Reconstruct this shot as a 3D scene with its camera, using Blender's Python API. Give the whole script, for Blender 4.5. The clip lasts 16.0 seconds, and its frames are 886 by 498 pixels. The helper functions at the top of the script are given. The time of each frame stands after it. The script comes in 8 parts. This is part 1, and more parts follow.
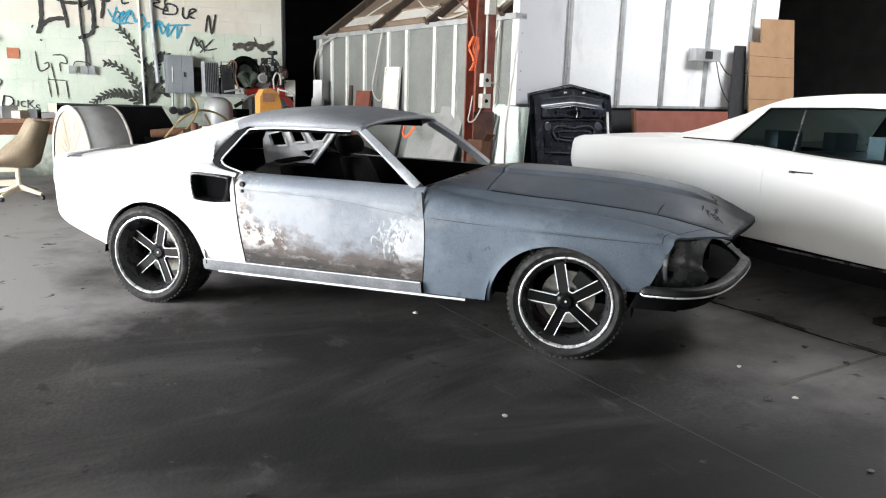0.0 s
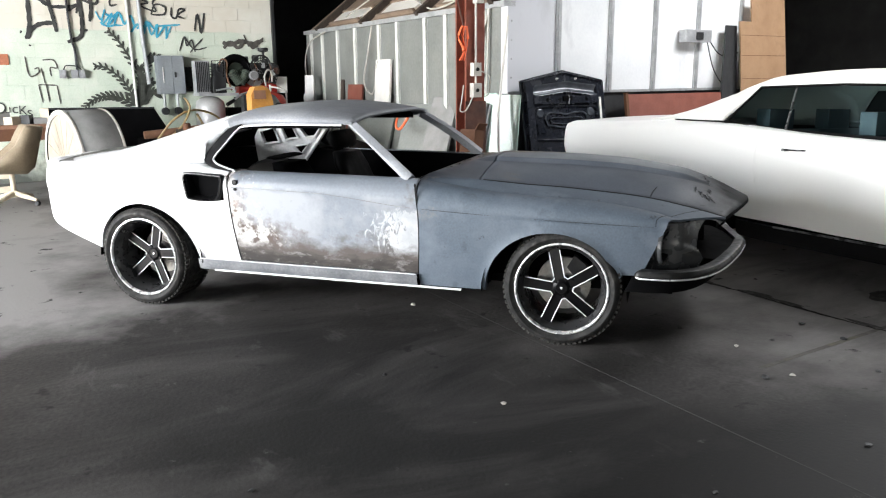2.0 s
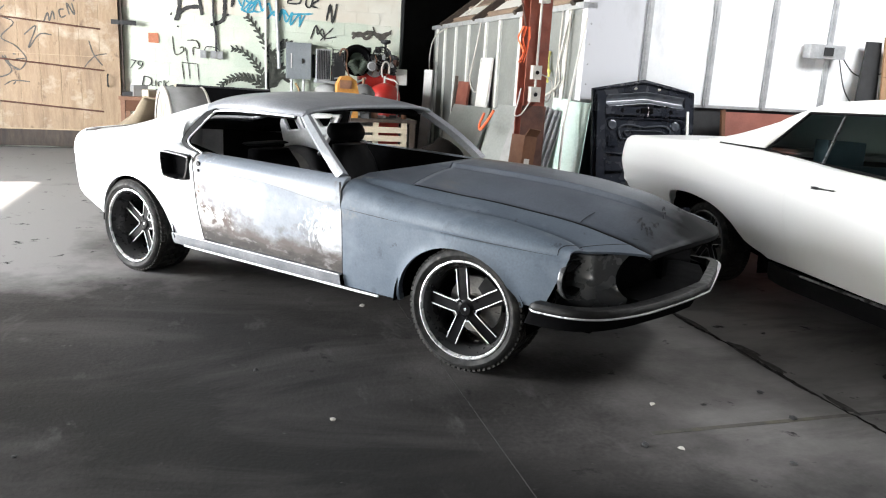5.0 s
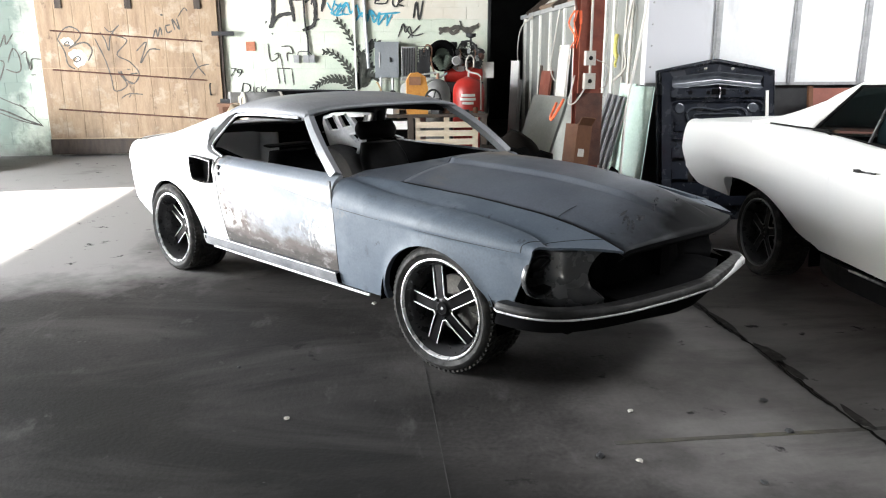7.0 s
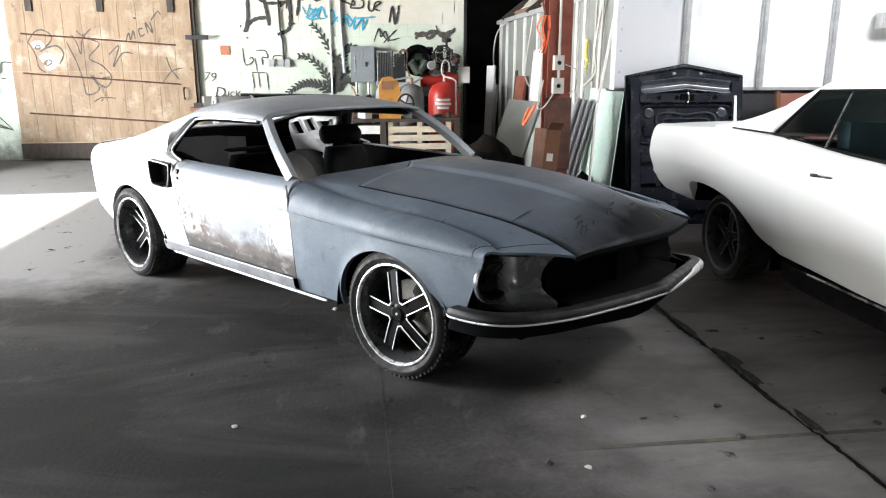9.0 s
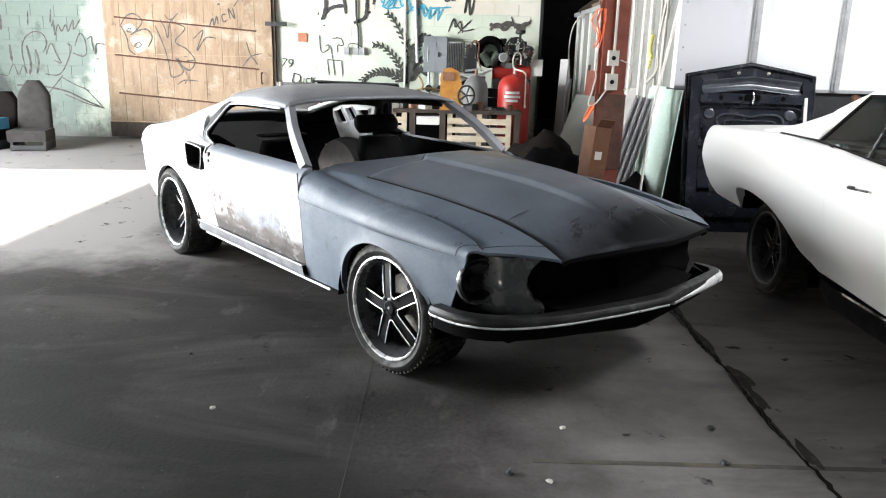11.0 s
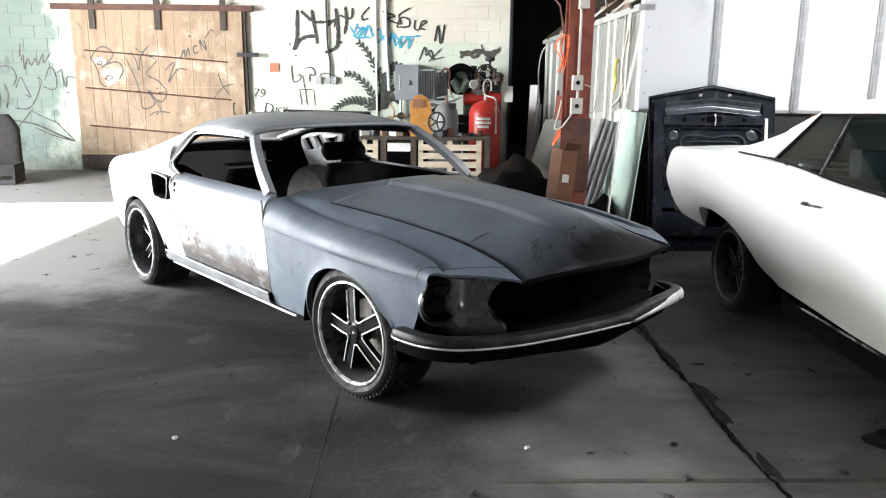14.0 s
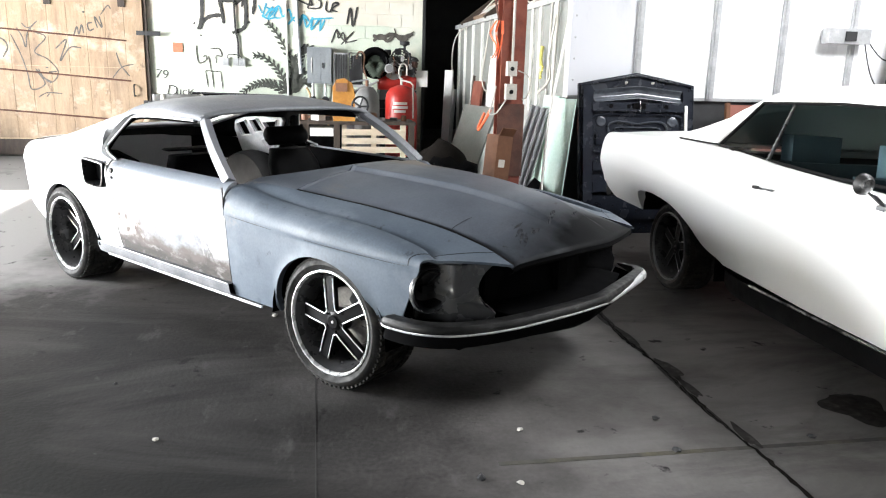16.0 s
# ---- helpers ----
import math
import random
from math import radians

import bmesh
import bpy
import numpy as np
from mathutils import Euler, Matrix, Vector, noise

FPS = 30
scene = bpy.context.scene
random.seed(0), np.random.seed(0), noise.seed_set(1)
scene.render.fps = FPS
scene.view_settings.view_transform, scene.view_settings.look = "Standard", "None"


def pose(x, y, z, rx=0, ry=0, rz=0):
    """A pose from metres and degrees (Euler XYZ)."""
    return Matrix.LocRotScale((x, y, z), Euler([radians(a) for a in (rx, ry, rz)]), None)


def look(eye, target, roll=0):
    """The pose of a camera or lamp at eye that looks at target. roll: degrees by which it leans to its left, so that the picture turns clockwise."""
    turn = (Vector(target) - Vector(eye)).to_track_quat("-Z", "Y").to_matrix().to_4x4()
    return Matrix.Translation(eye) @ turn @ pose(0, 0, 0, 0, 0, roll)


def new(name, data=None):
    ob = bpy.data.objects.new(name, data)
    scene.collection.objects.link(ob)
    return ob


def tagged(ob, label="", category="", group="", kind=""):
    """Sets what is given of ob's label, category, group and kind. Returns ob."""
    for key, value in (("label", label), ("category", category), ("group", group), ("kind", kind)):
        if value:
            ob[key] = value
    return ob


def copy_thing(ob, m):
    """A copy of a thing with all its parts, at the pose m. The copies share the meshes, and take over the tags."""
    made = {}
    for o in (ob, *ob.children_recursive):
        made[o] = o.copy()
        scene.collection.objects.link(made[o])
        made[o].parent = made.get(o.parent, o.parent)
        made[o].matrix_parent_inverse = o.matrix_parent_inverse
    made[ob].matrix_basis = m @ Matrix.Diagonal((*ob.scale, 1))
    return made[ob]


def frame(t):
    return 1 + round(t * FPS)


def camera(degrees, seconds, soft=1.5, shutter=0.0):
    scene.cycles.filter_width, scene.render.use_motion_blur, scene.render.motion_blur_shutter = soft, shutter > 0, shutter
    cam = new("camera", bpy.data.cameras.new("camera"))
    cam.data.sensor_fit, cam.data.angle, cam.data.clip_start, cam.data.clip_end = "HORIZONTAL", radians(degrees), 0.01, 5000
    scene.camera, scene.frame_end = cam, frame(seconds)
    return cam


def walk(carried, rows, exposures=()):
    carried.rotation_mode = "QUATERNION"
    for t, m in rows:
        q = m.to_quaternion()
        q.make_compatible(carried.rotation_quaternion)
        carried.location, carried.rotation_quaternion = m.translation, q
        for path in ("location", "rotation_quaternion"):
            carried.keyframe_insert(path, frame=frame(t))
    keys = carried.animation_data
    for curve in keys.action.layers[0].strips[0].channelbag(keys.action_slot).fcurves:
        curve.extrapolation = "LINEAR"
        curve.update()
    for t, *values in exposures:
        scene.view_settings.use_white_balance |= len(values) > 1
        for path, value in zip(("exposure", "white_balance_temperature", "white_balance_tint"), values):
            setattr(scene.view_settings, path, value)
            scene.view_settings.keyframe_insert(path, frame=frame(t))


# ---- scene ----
cam = camera(61.8, 16.0, soft=1.15)
PATH = [
    (0, (1.932, -4.755, 1.451), (1.327, -2.897, 1.025), 1.6),
    (0.5, (1.934, -4.771, 1.453), (1.346, -2.905, 1.039), 1.7),
    (1, (1.941, -4.763, 1.45), (1.354, -2.895, 1.041), 1.3),
    (1.5, (1.946, -4.765, 1.451), (1.339, -2.907, 1.03), 0.8),
    (2, (1.963, -4.751, 1.449), (1.36, -2.898, 1.0), -0.5),
    (2.5, (2.106, -4.682, 1.453), (1.395, -2.869, 0.997), -1.4),
    (3, (2.322, -4.557, 1.462), (1.615, -2.752, 0.969), 0.9),
    (3.5, (2.473, -4.39, 1.454), (1.697, -2.614, 0.96), 0.1),
    (4, (2.668, -4.223, 1.489), (1.793, -2.483, 1.03), -0.8),
    (4.2, (2.784, -4.179, 1.482), (1.867, -2.458, 1.037), 0.6),
    (6.3, (3.692, -3.472, 1.511), (2.421, -2.009, 1.015), 0.3),
    (6.5, (3.745, -3.429, 1.515), (2.433, -2.002, 1.022), -0.2),
    (7, (3.78, -3.352, 1.509), (2.44, -1.951, 1.018), -0.2),
    (7.5, (3.829, -3.3, 1.501), (2.553, -1.837, 1.022), 0.8),
    (8, (3.835, -3.304, 1.499), (2.522, -1.872, 1.024), -0.1),
    (8.2, (3.844, -3.31, 1.501), (2.534, -1.876, 1.023), -0.1),
    (10.3, (3.959, -2.916, 1.496), (2.593, -1.536, 1.017), 1.5),
    (10.5, (4.022, -2.876, 1.502), (2.593, -1.565, 1.01), 1.0),
    (11, (4.127, -2.848, 1.51), (2.652, -1.595, 1.007), 1.5),
    (11.5, (4.137, -2.835, 1.511), (2.67, -1.565, 1.027), 0.4),
    (12, (4.158, -2.825, 1.509), (2.671, -1.571, 1.044), 0.2),
    (12.5, (4.198, -2.826, 1.509), (2.702, -1.58, 1.05), 0.4),
    (13, (4.19, -2.791, 1.499), (2.722, -1.515, 1.034), 0.5),
    (13.5, (4.192, -2.794, 1.5), (2.722, -1.514, 1.052), 0.7),
    (14, (4.202, -2.803, 1.5), (2.748, -1.499, 1.068), 0.6),
    (14.5, (4.19, -2.786, 1.489), (2.764, -1.473, 0.997), -0.9),
    (15, (4.129, -2.835, 1.486), (2.773, -1.458, 0.968), 2.2),
    (15.5, (3.98, -2.998, 1.493), (2.679, -1.562, 0.995), 0.2),
    (16, (3.889, -3.083, 1.494), (2.651, -1.583, 1.028), 1.5),
]
walk(cam, [(t, look(e, g, r)) for t, e, g, r in PATH], exposures=[(0, 3.68), (2.5, 3.75), (4.2, 3.92), (7, 4.0), (12.5, 4.1), (14, 4.15), (15, 4.29), (16, 4.36)])

# ---- daylight ----
world = bpy.data.worlds.new("world")
scene.world = world
world.use_nodes = True
wn = world.node_tree.nodes
sky = wn.new("ShaderNodeTexSky")
sky.sky_type = 'NISHITA'
sky.sun_disc = False
SUN_AZ = math.atan2(.7604, .6494) + radians(6)      # the way the sunlight travels over the floor
SUN_EL = radians(29.4)
sky.sun_elevation = SUN_EL
sky.sun_rotation = radians(90) - (SUN_AZ + math.pi)
wn["Background"].inputs[1].default_value = 0.03
world.node_tree.links.new(sky.outputs[0], wn["Background"].inputs[0])
sun_data = bpy.data.lights.new("sun", 'SUN')
sun_data.energy = 5.0
sun_data.angle = radians(0.9)
sun_data.color = (1.0, .95, .88)
sun = new("sun", sun_data)
sun.matrix_basis = look((0, 0, 20), (math.cos(SUN_AZ) * 20 / math.tan(SUN_EL), math.sin(SUN_AZ) * 20 / math.tan(SUN_EL), 0))
# the hall's open gate on the sunny side lets in the sky
gate_data = bpy.data.lights.new("gate_daylight", 'AREA')
gate_data.shape = 'RECTANGLE'
gate_data.size, gate_data.size_y = 5.0, 3.6
gate_data.energy = 185
gate_data.color = (.945, .97, 1.0)
# unseen second gate in the same wall behind the viewer, added as fill light
gate2_data = bpy.data.lights.new("added_rear_gate_light", 'AREA')
gate2_data.shape = 'RECTANGLE'
gate2_data.size, gate2_data.size_y = 6.0, 3.6
gate2_data.energy = 26
gate2_data.color = (.95, .98, 1.0)
# unseen roof opening, added to light the hall's side by the metal partition
roof_data = bpy.data.lights.new("added_roof_light", 'AREA')
roof_data.shape = 'RECTANGLE'
roof_data.size, roof_data.size_y = 4.0, 2.2
roof_data.energy = 60
roof_data.color = (.97, .98, 1.0)
import collections

# ---- tools ----
# building axes: u runs along the white wall, v away from the viewer towards the painted wall
O2 = Vector((0.073, 3.387, 0))
UA = math.atan2(.7604, .6494)
B = Matrix.Translation(O2) @ Matrix.Rotation(UA, 4, 'Z')


def bw(u, v, z=0.0):
    return B @ Vector((u, v, z))


def mesh_from(bm, name, smooth=False, angle=35):
    bmesh.ops.recalc_face_normals(bm, faces=bm.faces)
    if smooth:
        for f in bm.faces:
            f.smooth = True
        for e in bm.edges:
            if len(e.link_faces) == 2 and e.calc_face_angle(0) > radians(angle):
                e.smooth = False
    me = bpy.data.meshes.new(name)
    bm.to_mesh(me)
    bm.free()
    return me


def part(name, bm, material, parent=None, label="", smooth=False, angle=35, bevel=0.0):
    if bevel:
        bmesh.ops.bevel(bm, geom=[e for e in bm.edges if len(e.link_faces) == 2 and e.calc_face_angle(0) > radians(40)],
                        offset=bevel, segments=2, profile=.5, affect='EDGES', clamp_overlap=True)
    ob = new(name, mesh_from(bm, name, smooth or bool(bevel), angle))
    ob.data.materials.append(material)
    if parent is not None:
        ob.parent = parent
    if label:
        tagged(ob, label)
    return ob


def empty(name, m=None, label="", category="", group="", kind=""):
    ob = new(name)
    ob.empty_display_size = .1
    if m is not None:
        ob.matrix_basis = m
    return tagged(ob, label, category, group, kind)


def box(bm, x0, x1, y0, y1, z0, z1, m=None):
    vs = [bm.verts.new(((m @ Vector(c)) if m is not None else c)) for c in
          [(x0, y0, z0), (x1, y0, z0), (x1, y1, z0), (x0, y1, z0), (x0, y0, z1), (x1, y0, z1), (x1, y1, z1), (x0, y1, z1)]]
    for q in ((0, 3, 2, 1), (4, 5, 6, 7), (0, 1, 5, 4), (1, 2, 6, 5), (2, 3, 7, 6), (3, 0, 4, 7)):
        bm.faces.new([vs[i] for i in q])
    return bm


def nb():
    return bmesh.new()


def bbox(x0, x1, y0, y1, z0, z1, m=None):
    return box(nb(), x0, x1, y0, y1, z0, z1, m)


def prism(bm, pts, d0, d1, axis='y', m=None):
    """A polygon of 2D points drawn out along an axis."""
    def at(p, d):
        c = {'x': (d, p[0], p[1]), 'y': (p[0], d, p[1]), 'z': (p[0], p[1], d)}[axis]
        return (m @ Vector(c)) if m is not None else Vector(c)
    a = [bm.verts.new(at(p, d0)) for p in pts]
    b = [bm.verts.new(at(p, d1)) for p in pts]
    bm.faces.new(a)
    bm.faces.new(b[::-1])
    n = len(pts)
    for i in range(n):
        bm.faces.new((a[i], b[i], b[(i + 1) % n], a[(i + 1) % n]))
    return bm


def grid(bm, rows, close=False):
    """A sheet through rows of points, all of one length."""
    vs = [[bm.verts.new(p) for p in r] for r in rows]
    for i in range(len(vs) - 1):
        n = len(vs[i])
        for j in range(n if close else n - 1):
            q = (vs[i][j], vs[i][(j + 1) % n], vs[i + 1][(j + 1) % n], vs[i + 1][j])
            if len({v.co.to_tuple(5) for v in q}) > 2:
                try:
                    bm.faces.new(q)
                except ValueError:
                    pass
    return vs


def revolve(bm, profile, n=48, m=None):
    """Profile of (radius, height) turned about z; m places it."""
    rows = []
    for r, h in profile:
        row = []
        for k in range(n):
            a = 2 * math.pi * k / n
            p = Vector((r * math.cos(a), r * math.sin(a), h))
            row.append((m @ p) if m is not None else p)
        rows.append(row)
    grid(bm, rows, True)
    bmesh.ops.remove_doubles(bm, verts=bm.verts, dist=1e-5)
    return bm


def tube(bm, pts, r, n=8, caps=True, flat=1.0):
    """A round bar along points."""
    pts = [Vector(p) for p in pts]
    rows = []
    up = Vector((0, 0, 1))
    for i, p in enumerate(pts):
        d = (pts[min(i + 1, len(pts) - 1)] - pts[max(i - 1, 0)]).normalized()
        s = d.cross(up)
        if s.length < .05:
            s = d.cross(Vector((1, 0, 0)))
        s.normalize()
        w = s.cross(d).normalized()
        rr = r[i] if isinstance(r, (list, tuple)) else r
        rows.append([p + s * rr * math.cos(2 * math.pi * k / n) + w * rr * flat * math.sin(2 * math.pi * k / n) for k in range(n)])
    vs = grid(bm, rows, True)
    if caps:
        bm.faces.new(vs[0][::-1])
        bm.faces.new(vs[-1])
    return bm


def curve_pts(keys, n=24):
    """A smooth way through key points."""
    keys = [Vector(k) for k in keys]
    out = []
    for i in range(len(keys) - 1):
        p0, p1, p2, p3 = keys[max(i - 1, 0)], keys[i], keys[i + 1], keys[min(i + 2, len(keys) - 1)]
        m = max(2, n // (len(keys) - 1))
        for k in range(m):
            t = k / m
            out.append(.5 * ((2 * p1) + (p2 - p0) * t + (2 * p0 - 5 * p1 + 4 * p2 - p3) * t * t + (3 * p1 - p0 - 3 * p2 + p3) * t ** 3))
    out.append(keys[-1])
    return out


def tab(*pairs):
    """A smooth function through (x, value) pairs."""
    xs = [p[0] for p in pairs]
    ys = [p[1] for p in pairs]
    n = len(xs)
    sl = [0.0] * n
    for i in range(n):
        if 0 < i < n - 1:
            a = (ys[i] - ys[i - 1]) / (xs[i] - xs[i - 1])
            b = (ys[i + 1] - ys[i]) / (xs[i + 1] - xs[i])
            sl[i] = 0 if a * b <= 0 else 2 * a * b / (a + b)
        else:
            j = min(i, n - 2)
            sl[i] = (ys[j + 1] - ys[j]) / (xs[j + 1] - xs[j])

    def f(x):
        if x <= xs[0]:
            return ys[0]
        if x >= xs[-1]:
            return ys[-1]
        i = max(k for k in range(n - 1) if xs[k] <= x)
        h = xs[i + 1] - xs[i]
        t = (x - xs[i]) / h
        return (ys[i] * (2 * t ** 3 - 3 * t * t + 1) + ys[i + 1] * (3 * t * t - 2 * t ** 3)
                + h * sl[i] * (t ** 3 - 2 * t * t + t) + h * sl[i + 1] * (t ** 3 - t * t))
    return f


# ---- materials ----
def mat(name, stops, scale=3.0, rough=(.5, .7), metal=0.0, bump=.15, bump_scale=60.0, detail=6.0, grain=.05, spec=.5, coat=0.0, stretch=None, distort=0.0):
    """A surface whose colour wanders between stops, with fine grain, uneven gloss and relief."""
    m = bpy.data.materials.new(name)
    m.use_nodes = True
    nt = m.node_tree
    N, L = nt.nodes, nt.links
    p = N["Principled BSDF"]
    tc = N.new("ShaderNodeTexCoord")
    src = tc.outputs["Object"]
    if stretch:
        mp = N.new("ShaderNodeMapping")
        mp.inputs["Scale"].default_value = stretch
        L.new(src, mp.inputs[0])
        src = mp.outputs[0]
    n1 = N.new("ShaderNodeTexNoise")
    n1.inputs["Scale"].default_value = scale
    n1.inputs["Detail"].default_value = detail
    n1.inputs["Roughness"].default_value = .6
    n1.inputs["Distortion"].default_value = distort
    L.new(src, n1.inputs["Vector"])
    cr = N.new("ShaderNodeValToRGB")
    el = cr.color_ramp.elements
    while len(el) < len(stops):
        el.new(.5)
    for e, (pos, c) in zip(el, stops):
        e.position = pos
        e.color = (*c, 1)
    L.new(n1.outputs[0], cr.inputs[0])
    n2 = N.new("ShaderNodeTexNoise")
    n2.inputs["Scale"].default_value = bump_scale
    n2.inputs["Detail"].default_value = 4
    L.new(src, n2.inputs["Vector"])
    mx = N.new("ShaderNodeMix")
    mx.data_type, mx.blend_type = 'RGBA', 'OVERLAY'
    mx.inputs[0].default_value = grain * 4 if grain * 4 < 1 else 1
    L.new(cr.outputs[0], mx.inputs[6])
    L.new(n2.outputs[0], mx.inputs[7])
    L.new(mx.outputs[2], p.inputs["Base Color"])
    mr = N.new("ShaderNodeMapRange")
    mr.inputs[1].default_value, mr.inputs[2].default_value = .3, .7
    mr.inputs[3].default_value, mr.inputs[4].default_value = rough
    n3 = N.new("ShaderNodeTexNoise")
    n3.inputs["Scale"].default_value = scale * 2.3
    n3.inputs["Detail"].default_value = 5
    L.new(src, n3.inputs["Vector"])
    L.new(n3.outputs[0], mr.inputs[0])
    L.new(mr.outputs[0], p.inputs["Roughness"])
    p.inputs["Metallic"].default_value = metal
    p.inputs["Specular IOR Level"].default_value = spec
    p.inputs["Coat Weight"].default_value = coat
    if bump:
        b = N.new("ShaderNodeBump")
        b.inputs["Strength"].default_value = bump
        b.inputs["Distance"].default_value = .01
        L.new(n2.outputs[0], b.inputs["Height"])
        L.new(b.outputs[0], p.inputs["Normal"])
    return m


def nodes_of(m):
    return m.node_tree.nodes, m.node_tree.links, m.node_tree.nodes["Principled BSDF"]


def plain(name, c, rough=.5, metal=0.0, var=.15, scale=12.0, bump=.1, bump_scale=80.0, coat=0.0, spec=.5):
    lo = tuple(max(0, x * (1 - var)) for x in c)
    hi = tuple(min(1, x * (1 + var)) for x in c)
    return mat(name, [(.3, lo), (.7, hi)], scale, (max(.03, rough - .08), min(1, rough + .08)), metal, bump, bump_scale, coat=coat, spec=spec, grain=.06)


def layer(m, colour, lo, hi, scale, detail=6.0, axis=None, a0=0.0, a1=1.0, distort=0.0, stretch=None, rough=None, seed=0.0, spec=None):
    """Lays stains of a colour over a material: noise between lo and hi, more of it where axis runs from a0 to a1."""
    N, L, p = nodes_of(m)
    tc = N.new("ShaderNodeTexCoord")
    mp = N.new("ShaderNodeMapping")
    mp.inputs["Location"].default_value = (seed, seed * 1.7, seed * .6)
    mp.inputs["Scale"].default_value = stretch or (1, 1, 1)
    L.new(tc.outputs["Object"], mp.inputs[0])
    n = N.new("ShaderNodeTexNoise")
    n.inputs["Scale"].default_value, n.inputs["Detail"].default_value = scale, detail
    n.inputs["Roughness"].default_value = .65
    n.inputs["Distortion"].default_value = distort
    L.new(mp.outputs[0], n.inputs["Vector"])
    fac = n.outputs[0]
    ramps = [] if axis is None else ([(axis, a0, a1, .35)] if isinstance(axis, str) else axis)
    for ax, r0, r1, amp in ramps:
        sx = N.new("ShaderNodeSeparateXYZ")
        L.new(tc.outputs["Object"], sx.inputs[0])
        r = N.new("ShaderNodeMapRange")
        r.inputs[1].default_value, r.inputs[2].default_value = r0, r1
        r.inputs[3].default_value, r.inputs[4].default_value = -amp, amp
        L.new(sx.outputs['XYZ'.index(ax)], r.inputs[0])
        ad = N.new("ShaderNodeMath")
        ad.operation = 'ADD'
        L.new(fac, ad.inputs[0])
        L.new(r.outputs[0], ad.inputs[1])
        fac = ad.outputs[0]
    mr = N.new("ShaderNodeMapRange")
    mr.inputs[1].default_value, mr.inputs[2].default_value = lo, hi
    L.new(fac, mr.inputs[0])
    mx = N.new("ShaderNodeMix")
    mx.data_type = 'RGBA'
    L.new(mr.outputs[0], mx.inputs[0])
    old = p.inputs["Base Color"].links[0].from_socket
    L.new(old, mx.inputs[6])
    mx.inputs[7].default_value = (*colour, 1)
    L.new(mx.outputs[2], p.inputs["Base Color"])
    if rough is not None:
        mf = N.new("ShaderNodeMix")
        L.new(mr.outputs[0], mf.inputs[0])
        L.new(p.inputs["Roughness"].links[0].from_socket, mf.inputs[2])
        mf.inputs[3].default_value = rough
        L.new(mf.outputs[0], p.inputs["Roughness"])
    if spec is not None:
        ms = N.new("ShaderNodeMix")
        L.new(mr.outputs[0], ms.inputs[0])
        ms.inputs[2].default_value = p.inputs["Specular IOR Level"].default_value
        ms.inputs[3].default_value = spec
        L.new(ms.outputs[0], p.inputs["Specular IOR Level"])
    return m


CONCRETE = mat("concrete", [(.3, (0.0302, 0.0281, 0.0271)), (.5, (0.0461, 0.0433, 0.0418)), (.72, (0.0692, 0.0651, 0.0629))], .55, (.55, .75), 0, .22, 45, 10, .2, spec=.1)
# slabs: pale beyond the long joint, dark and oily towards the open side
# both tones also carry the uneven daylight over the floor in their colour
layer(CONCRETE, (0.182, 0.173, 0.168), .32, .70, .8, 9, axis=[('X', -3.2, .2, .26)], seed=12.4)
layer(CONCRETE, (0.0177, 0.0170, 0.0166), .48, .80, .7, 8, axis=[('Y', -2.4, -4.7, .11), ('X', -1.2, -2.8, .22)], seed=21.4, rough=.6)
# sweepings and drag marks
layer(CONCRETE, (0.088, 0.083, 0.080), .48, .78, .9, 10, seed=9.4, stretch=(.45, 1.4, 1), distort=1.1)
layer(CONCRETE, (0.027, 0.0255, 0.0245), .50, .74, 1.1, 10, seed=3.1, stretch=(.6, 1.4, 1), distort=.6, rough=.45)
layer(CONCRETE, (0.1154, 0.1105, 0.1081), .60, .80, 3.0, 10, seed=15.4, stretch=(1.5, .6, 1), distort=.3)
# paler towards the open gate: brighter floor light put into the colour
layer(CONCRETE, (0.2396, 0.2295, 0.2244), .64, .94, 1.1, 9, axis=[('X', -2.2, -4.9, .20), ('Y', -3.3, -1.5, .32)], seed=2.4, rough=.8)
# darker at the near side: weaker light put into the colour
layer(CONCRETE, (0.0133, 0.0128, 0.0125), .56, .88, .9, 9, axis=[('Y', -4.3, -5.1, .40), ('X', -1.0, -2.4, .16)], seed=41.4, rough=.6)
layer(CONCRETE, (0.0160, 0.0153, 0.0150), .64, .70, 6, 5, seed=5.4)
layer(CONCRETE, (0.1065, 0.1020, 0.0998), .68, .78, 14, 5, seed=25.4)
WALLPAINT = mat("painted_block", [(.3, (.51, .58, .48)), (.7, (.63, .68, .575))], 1.2, (.55, .75), 0, .2, 50)
WHITEMETAL = mat("white_sheet_metal", [(.3, (.70, .72, .74)), (.7, (.82, .83, .84))], 1.4, (.35, .6), 0, .05, 30)
layer(WHITEMETAL, (.63, .64, .68), .42, .60, 1.6, 8, axis=[('X', .74, .66, .30)], seed=3.3)
layer(WHITEMETAL, (.50, .51, .53), .58, .78, 2.2, 8, seed=8.8, stretch=(1, 1, .4))
GREYMETAL = mat("grey_sheet_metal", [(.3, (.19, .20, .19)), (.7, (.26, .27, .255))], 1.5, (.4, .6), .3, .05, 30)
# near black: darkness of unlit rooms put into the colour, bounce kept low
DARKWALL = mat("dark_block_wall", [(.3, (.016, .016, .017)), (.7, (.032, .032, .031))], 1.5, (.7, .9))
RUST = mat("rusty_red_steel", [(.3, (.13, .03, .018)), (.55, (.20, .05, .028)), (.75, (.09, .03, .02))], 5, (.6, .85), 0, .3, 50)
